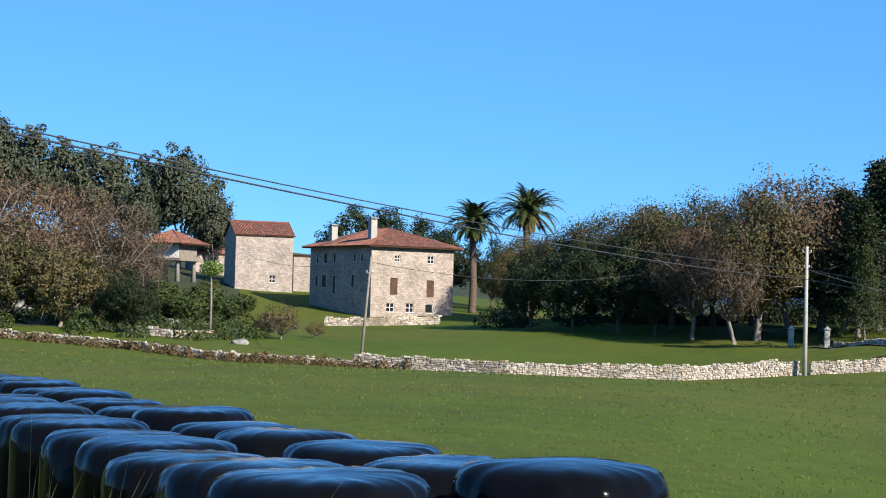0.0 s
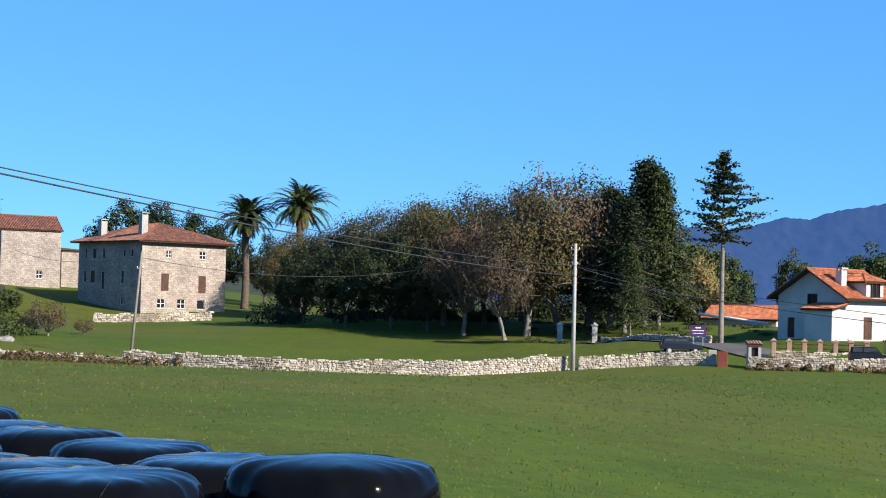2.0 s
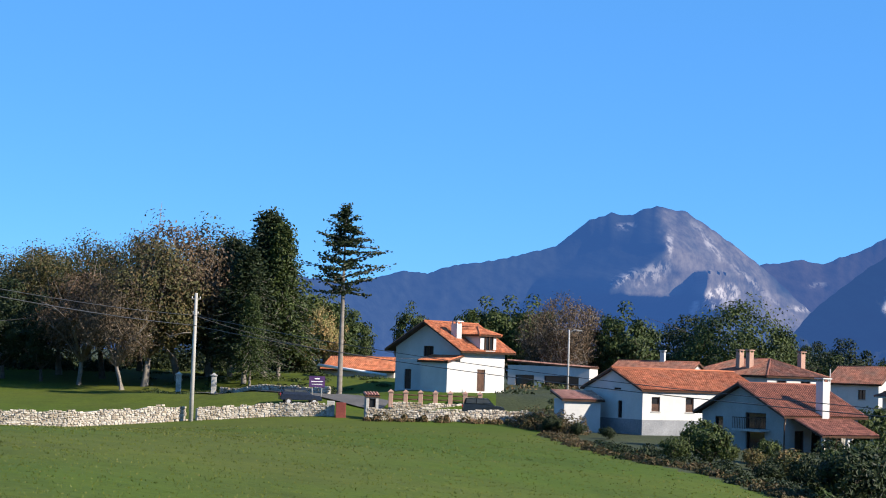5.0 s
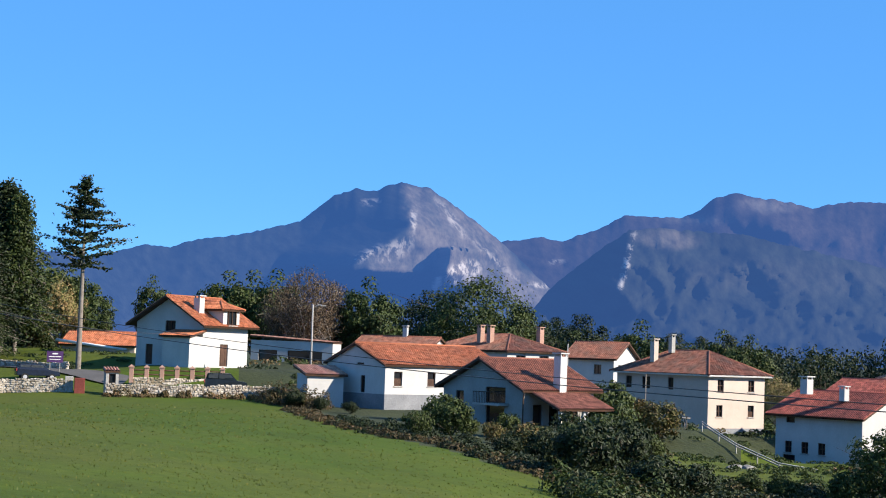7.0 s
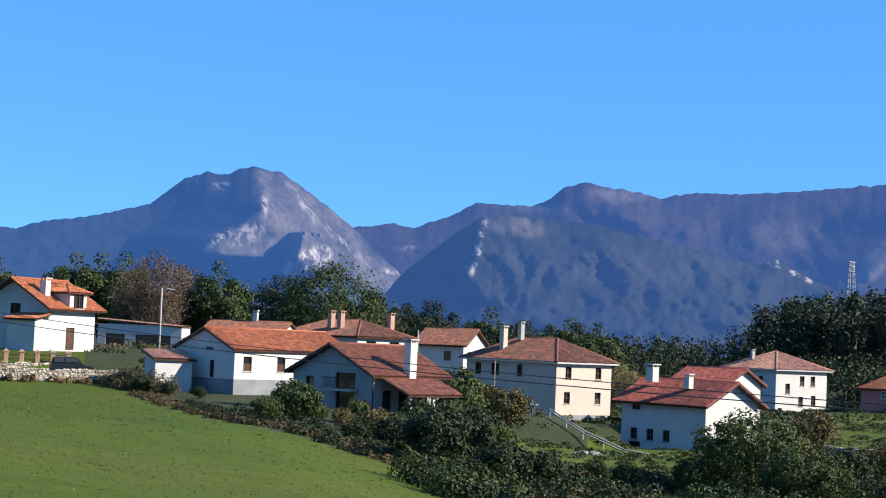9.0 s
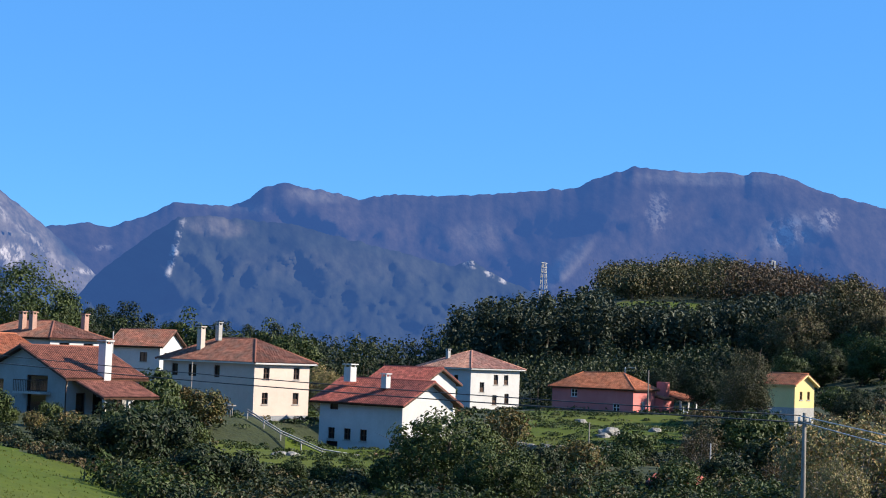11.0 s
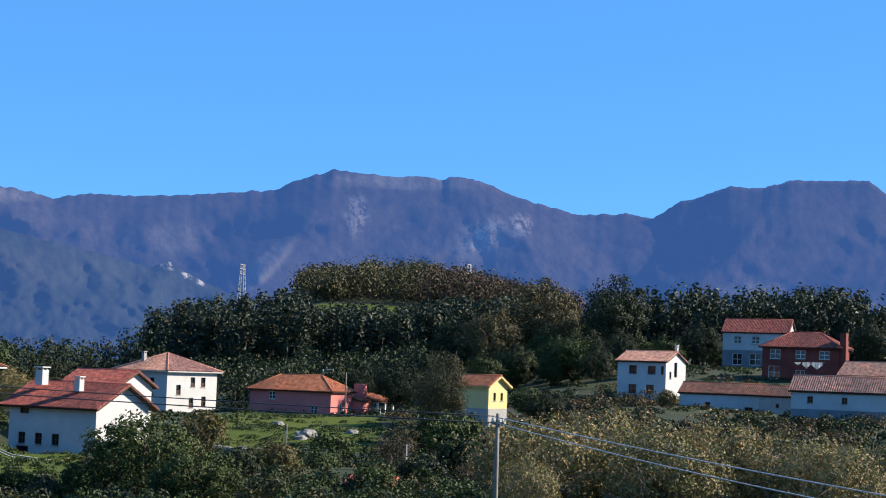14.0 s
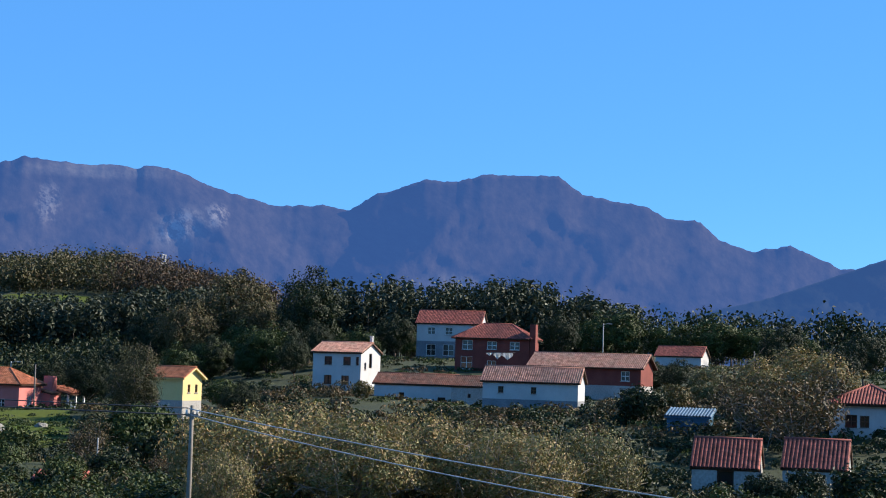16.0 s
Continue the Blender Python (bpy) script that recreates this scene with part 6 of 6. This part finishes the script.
def pylon(az, dist, h, z):
    ob = thing("lattice_pylon", at(az, dist, z), 0.3, "grey steel lattice pylon on the wooded hill", "pylon", "pylons")
    bm = bmesh.new()
    for sx in (-1, 1):
        for sy in (-1, 1):
            tube(bm, [(sx * 1.6, sy * 1.6, -6), (sx * 0.5, sy * 0.5, h)], [0.14, 0.1], 4)
    for k in range(9):
        z0, z1 = h * k / 9, h * (k + 1) / 9
        w0, w1 = 1.6 - 1.1 * k / 9, 1.6 - 1.1 * (k + 1) / 9
        for s in (-1, 1):
            tube(bm, [(-w0, s * w0, z0), (w1, s * w1, z1)], [0.07, 0.07], 3)
            tube(bm, [(w0, s * w0, z0), (-w1, s * w1, z1)], [0.07, 0.07], 3)
    part("lattice", bm, CONCRETE, ob)
    for zz in (h * 0.8, h * 0.9, h * 0.99):
        bm = bmesh.new()
        box(bm, -2.4, -0.12, zz, 2.4, 0.12, zz + 0.18)
        part("crossarm", bm, CONCRETE, ob)


pylon(48.31, 600, 17, 16.41)
pylon(55.78, 620, 17, 20.58)


# ---- granary on stilts ----
gr = thing("raised_granary", at(-7.24, 250, 3.66), -radians(-7.24 + 30), "square wooden granary on stone stilts with a pyramid tile roof", "granary")
bm = bmesh.new()
box(bm, -2.6, -2.6, 1.75, 2.6, 2.6, 4.1)
part("cabin", bm, OLDWOOD, gr)
for sx in (-1, 1):
    bm = bmesh.new()
    for k in range(14):
        box(bm, -2.6 + k * 0.372, sx * 2.6 - 0.03, 1.8, -2.6 + k * 0.372 + 0.34, sx * 2.6 + 0.03, 4.05)
    part("boards", bm, TRIM, gr, "white boarded side")
bm = bmesh.new()
box(bm, -3.2, -3.2, 1.45, 3.2, 3.2, 1.72)
part("gallery", bm, OLDWOOD, gr)
for sx in (-1, 1):
    for sy in (-1, 1):
        bm = bmesh.new()
        tube(bm, [(sx * 2.3, sy * 2.3, -1.5), (sx * 2.3, sy * 2.3, 1.2), (sx * 2.3, sy * 2.3, 1.45)], [0.4, 0.25, 0.55], 8)
        part("stilt", bm, CEMENT, gr)
roof(gr, -3.2, -3.2, 3.2, 3.2, 4.2, "hip", 27, 0.7, TILE_OLD, WOOD)


# ---- small village things ----
def car(az, dist, turn, paint, label, tall=0.0, z=None):
    ob = thing("parked_car", at(az, dist, z), turn, label, "car", "parked cars")
    L, W = 3.9, 1.65
    prof = [(-L / 2, 0.45), (-L / 2, 0.95 + tall * 0.6), (-L / 2 + 0.15, 1.05 + tall), (-L / 2 + 0.25, 1.5 + tall), (0.35, 1.52 + tall), (0.95, 1.0 + tall * 0.4), (L / 2 - 0.15, 0.85 + tall * 0.4), (L / 2, 0.6), (L / 2, 0.45)]
    bm = bmesh.new()
    s = [[bm.verts.new((x, y * (0.88 if z2 > 1.2 else 1), z2)) for x, z2 in prof] for y in (-W / 2, W / 2)]
    bm.faces.new(s[0][::-1])
    bm.faces.new(s[1])
    for i in range(len(prof)):
        j = (i + 1) % len(prof)
        bm.faces.new((s[0][i], s[0][j], s[1][j], s[1][i]))
    bmesh.ops.recalc_face_normals(bm, faces=bm.faces[:])
    bmesh.ops.bevel(bm, geom=bm.edges[:], offset=0.05, segments=2, affect="EDGES")
    part("body", bm, paint, ob)
    for y in (-1, 1):
        for x0, x1 in ((-1.6, -0.75), (-0.65, 0.35)):
            bm = bmesh.new()
            q = [bm.verts.new((x, y * (W / 2 * 0.94 + 0.012), z2)) for x, z2 in ((x0, 1.08 + tall * 0.8), (x1 + (0.3 if x1 > 0 else 0), 1.08 + tall * 0.8), (x1, 1.42 + tall), (x0, 1.42 + tall))]
            bm.faces.new(q if y < 0 else q[::-1])
            bmesh.ops.solidify(bm, geom=bm.faces[:], thickness=0.02)
            part("side_window", bm, CARGLASS, ob)
        for x in (-1.2, 1.2):
            bm = bmesh.new()
            tube(bm, [(x, y * (W / 2 - 0.2), 0.33), (x, y * (W / 2 + 0.02), 0.33)], [0.33, 0.33], 14)
            w = part("wheel", bm, RUBBER, ob)
            bm = bmesh.new()
            tube(bm, [(x, y * (W / 2), 0.33), (x, y * (W / 2 + 0.035), 0.33)], [0.2, 0.18], 10)
            part("rim", bm, PALECABLE, w)
        bm = bmesh.new()
        box(bm, -L / 2 - 0.03, y * 0.7 - 0.1, 0.85, -L / 2 + 0.02, y * 0.7 + 0.1, 1.1)
        part("tail_light", bm, TAIL, ob)
    return ob


RUBBER = mottled("black tyre rubber", (0.012, 0.012, 0.012), (0.025, 0.025, 0.025), 3.0, 0.9)
NAVY = mottled("dark blue car paint", (0.015, 0.02, 0.035), (0.02, 0.027, 0.045), 0.5, 0.25, 0.02, 0.002)
DARKCAR = mottled("dark green-black car paint", (0.012, 0.016, 0.018), (0.02, 0.025, 0.028), 0.5, 0.3, 0.02, 0.002)
TAIL = mottled("red lamp plastic", (0.45, 0.03, 0.03), (0.55, 0.05, 0.05), 3.0, 0.3)
CARGLASS, _nt, _b = material("car glass", 0.05)
_b.inputs["Base Color"].default_value = (0.10, 0.115, 0.13, 1)
_b.inputs["Specular IOR Level"].default_value = 0.6
car(17.06, 162, -radians(17.06 - 8), NAVY, "dark blue parked car behind the road wall")
car(23.1, 158.5, -radians(23.32 - 2), DARKCAR, "dark parked off-road car beside the terrace wall", 0.2)

# information board
PURPLE = mottled("purple sign panel", (0.06, 0.025, 0.09), (0.09, 0.04, 0.13), 1.0, 0.5, 0.02, 0.002)
sg = thing("information_board", at(17.59, 165), -radians(17.59), "purple information board with pale text on two posts", "sign")
bm = bmesh.new()
box(bm, -0.75, -0.04, 1.0, 0.75, 0.04, 2.05)
part("panel", bm, PURPLE, sg)
for x in (-0.45, 0.45):
    bm = bmesh.new()
    tube(bm, [(x, 0.06, -0.5), (x, 0.06, 1.9)], [0.05, 0.05], 6)
    part("post", bm, CONCRETE, sg)
for k, (w, h) in enumerate(((0.5, 0.12), (1.1, 0.08), (1.0, 0.06))):
    bm = bmesh.new()
    box(bm, -w / 2, -0.055, 1.75 - k * 0.25, w / 2, -0.041, 1.75 - k * 0.25 + h)
    part("text_bar", bm, TRIM, sg)

# small shelter by the wall, shed walls right of the chalet
house("meter_hut", "small cement hut with an open dark front", 19.23, 153, -3.95, 10, 1.0, 1.1, 1.3, "shed", 12, 0.12, CEMENT, TILE_PALE, right=[(0.55, 0.6, 0.6, 0.9, "none")], category="hut", deep=1)
house("terracotta_barn", "low barn with an orange and brown tile roof", 20.10, 195, -2.16, 70, 8.5, 6, 1.7, "gable_y", 24, 0.4, PEACH, TILE_ORANGE)
house("white_long_shed", "long low white shed with an open dark front", 26.54, 190, -1.61, 72, 9.5, 3, 2.2, "shed", 3, 0.1, PLASTER, TILE_PALE, left=[(3.2, 0.5, 4.0, 1.3, "none"), (7.5, 0.5, 2.2, 1.3, "none")], category="shed")
bm = bmesh.new()
_a, _b2 = at(17.60, 186, -0.14), at(19.85, 180, -0.96)
tube(bm, [_a, _b2], [0.16, 0.16], 4)
tagged(part("pale_coping", bm, TRIM), "long pale coping of a garden wall", "wall coping")

# guard rail in the garden
_ra = [at(az, d) for az, d in ((38.73, 146), (39.84, 142), (41.23, 138), (42.44, 132))]
rail = thing("garden_guard_rail", _ra[0], 0, "pale metal guard rail down the grassy garden slope", "railing")
bm = bmesh.new()
for z in (0.55, 0.75):
    tube(bm, [p + Vector((0, 0, z)) - _ra[0] for p in _ra], [0.06] * 4, 4)
part("rail", bm, CONCRETE, rail)
for p, q in zip(_ra, _ra[1:]):
    for f in (0, 0.5):
        o = p.lerp(q, f) - _ra[0]
        bm = bmesh.new()
        tube(bm, [o - Vector((0, 0, 0.4)), o + Vector((0, 0, 0.8))], [0.06, 0.06], 5)
        part("post", bm, CONCRETE, rail)


def boulder(az, dist, size, label, seed):
    bm = bmesh.new()
    bmesh.ops.create_icosphere(bm, subdivisions=3, radius=1)
    for v in bm.verts:
        n = 1 + 0.35 * noise.noise(v.co * 1.3 + Vector((seed, 0, 0))) + 0.15 * noise.noise(v.co * 3 + Vector((0, seed, 0)))
        v.co = Vector((v.co.x * 1.25, v.co.y, v.co.z * 0.7)) * n * size
    ob = tagged(part("boulder", bm, LICHEN), label, "rock", "limestone boulders")
    ob.matrix_world = Matrix.Translation(at(az, dist))


for k, (az, d, s) in enumerate(((50.69, 165, 1.0), (50.45, 163, 0.6), (52.12, 168, 0.55), (49.69, 185, 0.6), (35.65, 100, 0.9), (-7.25, 205, 0.9), (-6.32, 180, 0.8), (-4.94, 172, 0.7), (-11.96, 205, 1.2), (-11.01, 225, 1.4), (15.84, 182, 0.5), (16.97, 170, 0.5), (59.89, 130, 1.6), (39.88, 120, 0.35), (40.24, 120, 0.4), (39.69, 119, 0.3))):
    boulder(az, d, s, "pale weathered limestone boulder in the grass", k * 3.1)

# garden furniture
def plastic_chair(az, dist, turn):
    ob = thing("garden_chair", at(az, dist), turn, "white plastic garden chair on the lawn", "chair", "garden chairs")
    for name, b in (("seat", (-0.25, -0.25, 0.4, 0.25, 0.25, 0.44)), ("backrest", (-0.25, 0.21, 0.44, 0.25, 0.26, 0.95))):
        bm = bmesh.new()
        box(bm, *b)
        bmesh.ops.bevel(bm, geom=bm.edges[:], offset=0.015, segments=2, affect="EDGES")
        part(name, bm, TRIM, ob)
    for x in (-0.21, 0.21):
        for y in (-0.21, 0.21):
            bm = bmesh.new()
            tube(bm, [(x * 1.1, y * 1.1, 0), (x, y, 0.4)], [0.03, 0.03], 5)
            part("leg", bm, TRIM, ob)


plastic_chair(53.08, 203, 0.6)
tbl = thing("garden_table", at(38.07, 148), 0.4, "round pale wooden garden table on the grass", "table")
bm = bmesh.new()
tube(bm, [(0, 0, 0.95), (0, 0, 1.03)], [0.75, 0.75], 18)
part("tabletop", bm, OLDWOOD, tbl)
for k in range(4):
    bm = bmesh.new()
    tube(bm, [(0.5 * math.cos(k * 1.57), 0.5 * math.sin(k * 1.57), -0.1), (0.45 * math.cos(k * 1.57), 0.45 * math.sin(k * 1.57), 0.95)], [0.05, 0.05], 5)
    part("leg", bm, OLDWOOD, tbl)
st = thing("garden_stool", at(37.71, 148), 0.4, "low wooden stool beside the garden table", "stool")
bm = bmesh.new()
box(bm, -0.3, -0.3, 0.35, 0.3, 0.3, 0.42)
part("seat", bm, OLDWOOD, st)
for x in (-0.25, 0.25):
    for y in (-0.25, 0.25):
        bm = bmesh.new()
        box(bm, x - 0.03, y - 0.03, -0.1, x + 0.03, y + 0.03, 0.35)
        part("leg", bm, OLDWOOD, st)
# laundry before the brick house
_l0, _l1 = at(66.42, 257, 2.76), at(67.43, 257, 2.82)
bm = bmesh.new()
tube(bm, [_l0, _l1], [0.025, 0.025], 4)
tagged(part("washing_line", bm, METAL), "thin washing line before the brick house", "washing line")
for f, w, h in ((0.15, 0.8, 0.5), (0.42, 1.1, 1.0), (0.75, 1.5, 1.1)):
    o = _l0.lerp(_l1, f)
    e = (_l1 - _l0).normalized()
    bm = bmesh.new()
    a = [bm.verts.new(o + e * (w * (i / 6 - 0.5)) - Vector((0, 0, h * j * (1 - abs(i / 6 - 0.5) * 1.2))) + Vector((0.06 * math.sin(i * 2.1), 0.06 * math.cos(i * 1.7), 0)) * j) for j in (0, 1) for i in range(7)]
    for i in range(6):
        bm.faces.new((a[i], a[i + 1], a[i + 8], a[i + 7]))
    bmesh.ops.solidify(bm, geom=bm.faces[:], thickness=0.02)
    tagged(part("laundry_sheet", bm, TRIM), "white laundry hanging from the line", "laundry", "laundry")
# blue tarpaulin roof and low huts
TARP = mottled("faded blue sheeting", (0.03, 0.09, 0.16), (0.06, 0.15, 0.24), 1.0, 0.5, 0.2, 0.02)
house("blue_sheet_shed", "low shed with a faded blue sheet roof", 73.80, 140, -4.28, 80, 3.4, 2.0, 1.2, "shed_x", 14, 0.2, TARP, TARP, category="shed", under=TARP)
house("red_roofed_hut", "low hut with a flat red tile roof", 53.40, 100, -7.86, 80, 2.6, 2.2, 1.0, "shed_x", 8, 0.2, WOOD, TILE_RED, category="hut")


# ---- hedges, brambles and grass ----
def scrub(name, label, spots, leaf, seed, quads, size, height):
    """Low growth over the ground: clumps of small leaves, joined."""
    rng = np.random.default_rng(seed)
    pts, out = [], []
    for az, d, w, h in spots:
        p = np.array(at(az, d))
        v = rng.normal(size=(quads, 3))
        v /= np.linalg.norm(v, axis=1)[:, None]
        v[:, 2] = np.abs(v[:, 2])
        r = rng.uniform(0.55, 1.0, quads)[:, None] ** 0.5
        pts.append(p + v * r * np.array((w, w, h * height)) * rng.uniform(0.8, 1.1, 3))
        out.append(v)
    tagged(new(name, leaves(name, np.concatenate(pts), size, leaf, rng, facing=np.concatenate(out), stray=0.6)), label, "hedge", kind="stuff")


def along(path, step, jitter, w, h, seed):
    rng = np.random.default_rng(seed)
    out = []
    for (a0, d0), (a1, d1) in zip(path, path[1:]):
        p, q = Vector((d0 * math.sin(radians(a0)), d0 * math.cos(radians(a0)))), Vector((d1 * math.sin(radians(a1)), d1 * math.cos(radians(a1))))
        m = max(1, int((q - p).length / step))
        for k in range(m):
            x, y = p.lerp(q, (k + rng.random()) / m) + Vector(rng.normal(0, jitter, 2))
            out.append((math.degrees(math.atan2(x, y)), math.hypot(x, y), w * rng.uniform(0.6, 1.4), h * rng.uniform(0.5, 1.4)))
    return out


scrub("field_edge_hedge", "dry brown weeds along the pasture's lower edge", along([(a + 0.15, d + 1.2) for a, d in EDGE], 0.5, 0.5, 0.6, 0.40, 1), LEAF_HEDGE, 41, 110, 0.09, 1.0)
scrub("field_edge_brambles", "dark green brambles below the pasture", along([(a + 0.5, d + 3.5) for a, d in EDGE if a > 26], 0.45, 1.1, 0.9, 0.6, 2), LEAF_DARK, 42, 150, 0.10, 1.0)
scrub("hillside_hedge", "brown hedge over the overgrown field wall", along(((-16, 169), (-12.6, 164), (-9, 159), (-5.4, 151), (-1.5, 149)), 0.5, 0.5, 0.8, 0.8, 3), LEAF_HEDGE, 43, 110, 0.12, 1.0)
scrub("wall_brambles", "patches of dry brambles against the field wall", along(((-5, 149), (-0.5, 148.5), (0.5, 148)), 0.5, 0.3, 0.7, 0.9, 4) + along(((19.2, 151.2), (23, 153.6), (25.3, 155.5)), 0.7, 0.3, 0.6, 0.6, 5), LEAF_HEDGE, 44, 110, 0.12, 1.0)
scrub("chalet_hedge", "dark clipped hedge beside the bungalow's shed", along(((24.2, 152), (25.6, 150), (26.3, 148)), 0.3, 0.6, 1.1, 1.5, 6), LEAF_HEDGE, 45, 260, 0.10, 1.0)
scrub("gate_hedge", "dark low hedge along the gate lawn", along(((14.6, 181), (15.5, 176), (17.1, 171), (18.1, 169)), 0.5, 0.3, 0.7, 0.7, 7), LEAF_DARK, 46, 150, 0.12, 1.0)
_q = np.random.default_rng(8)
_spots = []
while len(_spots) < 620:
    az, d = _q.uniform(34, 82), _q.uniform(66, 132)
    if d < 66 + abs(az - 45) * 0.6 or (37.3 < az < 43.4 and 78 < d) or (az > 71 and d > 92):
        continue
    _spots.append((az, d, _q.uniform(0.7, 1.9), _q.uniform(0.5, 1.9)))
scrub("garden_thicket", "tangled green thicket below the gardens", _spots[:320], LEAF_GREEN, 47, 230, 0.12, 1.0)
scrub("garden_thicket", "tangled dark thicket below the gardens", _spots[320:480], LEAF_DARK, 48, 230, 0.12, 1.0)
scrub("garden_thicket", "tangled browning thicket below the gardens", _spots[480:], LEAF_OLIVE, 49, 200, 0.12, 1.0)
_spots = []
while len(_spots) < 420:
    az, d = _q.uniform(53.5, 80), _q.uniform(130, 235)
    if (az > 62 and az < 73 and d > 176) or (55.6 < az < 58 and d > 160) or az > 75 and d > 128 and d < 150:
        continue
    _spots.append((az, d, _q.uniform(0.9, 2.2), _q.uniform(0.6, 1.7)))
scrub("hamlet_thicket", "dark undergrowth below the hamlet", _spots[:200], LEAF_DARK, 50, 170, 0.17, 1.0)
scrub("hamlet_thicket", "browning undergrowth below the hamlet", _spots[200:], LEAF_HEDGE, 51, 170, 0.17, 1.0)
_spots = [(float(_q.uniform(-16, -4.5)), float(_q.uniform(172, 250)), float(_q.uniform(0.8, 2.2)), float(_q.uniform(0.5, 1.6))) for _ in range(230)]
scrub("hillside_thicket", "green undergrowth on the hillside", _spots, LEAF_GREEN, 52, 150, 0.18, 1.0)
_spots = [(float(_q.uniform(3, 20)), float(_q.uniform(212, 250)), float(_q.uniform(1.0, 2.2)), float(_q.uniform(0.8, 2.4))) for _ in range(150)]
_spots += [(float(_q.uniform(11.5, 17.5)), float(_q.uniform(226, 242)), float(_q.uniform(1.2, 2.4)), float(_q.uniform(2.2, 4.2))) for _ in range(90)]
scrub("grove_thicket", "dark undergrowth behind the grove", _spots, LEAF_DARK, 53, 160, 0.2, 1.0)

_spots = [(float(_q.uniform(71.5, 82)), float(_q.uniform(93, 150)), float(_q.uniform(0.6, 1.5)), float(_q.uniform(0.4, 1.1))) for _ in range(150)]
scrub("shed_thicket", "dark brambles round the tiled sheds", [p for p in _spots if not (74.3 < p[0] < 79.5 and 104 < p[1] < 124)], LEAF_DARK, 58, 150, 0.14, 1.0)

_spots = [(float(_q.uniform(35.5, 42.5)), float(_q.uniform(82, 103)), float(_q.uniform(0.6, 1.5)), float(_q.uniform(0.3, 1.0))) for _ in range(150)]
scrub("bank_thicket", "dark brambles on the bank below the houses", _spots[:100], LEAF_DARK, 59, 150, 0.12, 1.0)
scrub("bank_thicket", "browning weeds on the bank below the houses", _spots[100:], LEAF_OLIVE, 60, 120, 0.11, 1.0)

# low cover over all rough ground round the houses
_cover = []
while len(_cover) < 3000:
    az, d = _q.uniform(24, 82), math.sqrt(_q.uniform(120 ** 2, 335 ** 2))
    if (37.6 < az < 43.3 and d < 152) or (47.5 < az < 53.2 and 148 < d < 205) or (az < 36 and d < 162 - 1.5 * (az - 23.6)):
        continue
    _cover.append((az, d, _q.uniform(0.8, 2.2), _q.uniform(0.25, 0.75)))
scrub("ground_cover", "low green bramble cover round the houses", _cover[:1300], LEAF_GREEN, 54, 52, 0.2, 1.0)
scrub("ground_cover", "low dark bramble cover round the houses", _cover[1300:2300], LEAF_DARK, 55, 52, 0.2, 1.0)
scrub("ground_cover", "low dry bramble cover round the houses", _cover[2300:], LEAF_HEDGE, 56, 52, 0.2, 1.0)
_cover = [(float(_q.uniform(38, 43.2)), float(_q.uniform(98, 150)), float(_q.uniform(0.4, 1.1)), float(_q.uniform(0.15, 0.4))) for _ in range(130)]
_cover += [(float(_q.uniform(47.5, 53.2)), float(_q.uniform(150, 205)), float(_q.uniform(0.5, 1.3)), float(_q.uniform(0.15, 0.4))) for _ in range(170)]
_cover += [(float(_q.uniform(12, 20)), float(_q.uniform(178, 212)), float(_q.uniform(0.5, 1.3)), float(_q.uniform(0.15, 0.4))) for _ in range(90)]
scrub("weeds", "tall weeds in the garden lawns", _cover, LEAF_GREEN, 57, 60, 0.12, 1.0)


def grass_tufts(name, label, count, az0, az1, d0, d1, h, mat, seed, width=0.012, blades=5):
    """Tufts of single blades scattered over the pasture."""
    rng = np.random.default_rng(seed)
    d = np.exp(rng.uniform(math.log(d0), math.log(d1), count))
    az = rng.uniform(az0, az1, count)
    verts, faces = [], []
    rim = np.interp(az, [p[0] for p in EDGE], [p[1] for p in EDGE]) - 1
    for a, r, far in zip(az, d, rim):
        if r > far:
            continue
        p = at(float(a), float(r))
        for _ in range(blades):
            t = rng.uniform(0, 6.28)
            hh = h * rng.uniform(0.5, 1.3) * (0.6 + r / 80)
            w = width * (0.6 + r / 22)
            o = p + Vector((rng.normal(0, 0.06), rng.normal(0, 0.06), -0.02))
            b = len(verts)
            s, l = Vector((math.cos(t) * w, math.sin(t) * w, 0)), Vector((rng.normal(0, 0.35) * hh, rng.normal(0, 0.35) * hh, hh))
            verts += [tuple(o - s), tuple(o + s), tuple(o + l)]
            faces.append((b, b + 1, b + 2))
    me = bpy.data.meshes.new(name)
    me.from_pydata(verts, [], faces)
    me.materials.append(mat)
    tagged(new(name, me), label, "grass", kind="stuff")


BLADE = foliage("grass blades", (0.050, 0.074, 0.009), (0.088, 0.108, 0.015), (0.118, 0.116, 0.028), 0.85)
STRAW = foliage("dry grass stalks", (0.216, 0.180, 0.086), (0.324, 0.274, 0.144))
grass_tufts("pasture_grass", "short pasture grass with taller tufts", 6000, -15, 46, 12, 30, 0.03, BLADE, 61, 0.006)
grass_tufts("pasture_tufts", "scattered grass tufts across the pasture", 26000, -14, 40, 16, 142, 0.048, BLADE, 62, 0.009, 3)
grass_tufts("dry_stalks", "tall dry grass stalks beside the bales", 34, -14.6, -12.3, 5.4, 7.2, 1.55, STRAW, 63, 0.004)
grass_tufts("dry_stalks", "thin dry grass stalks leaning over the bales", 9, -14.2, -8.5, 6.0, 7.6, 1.75, STRAW, 64, 0.003)
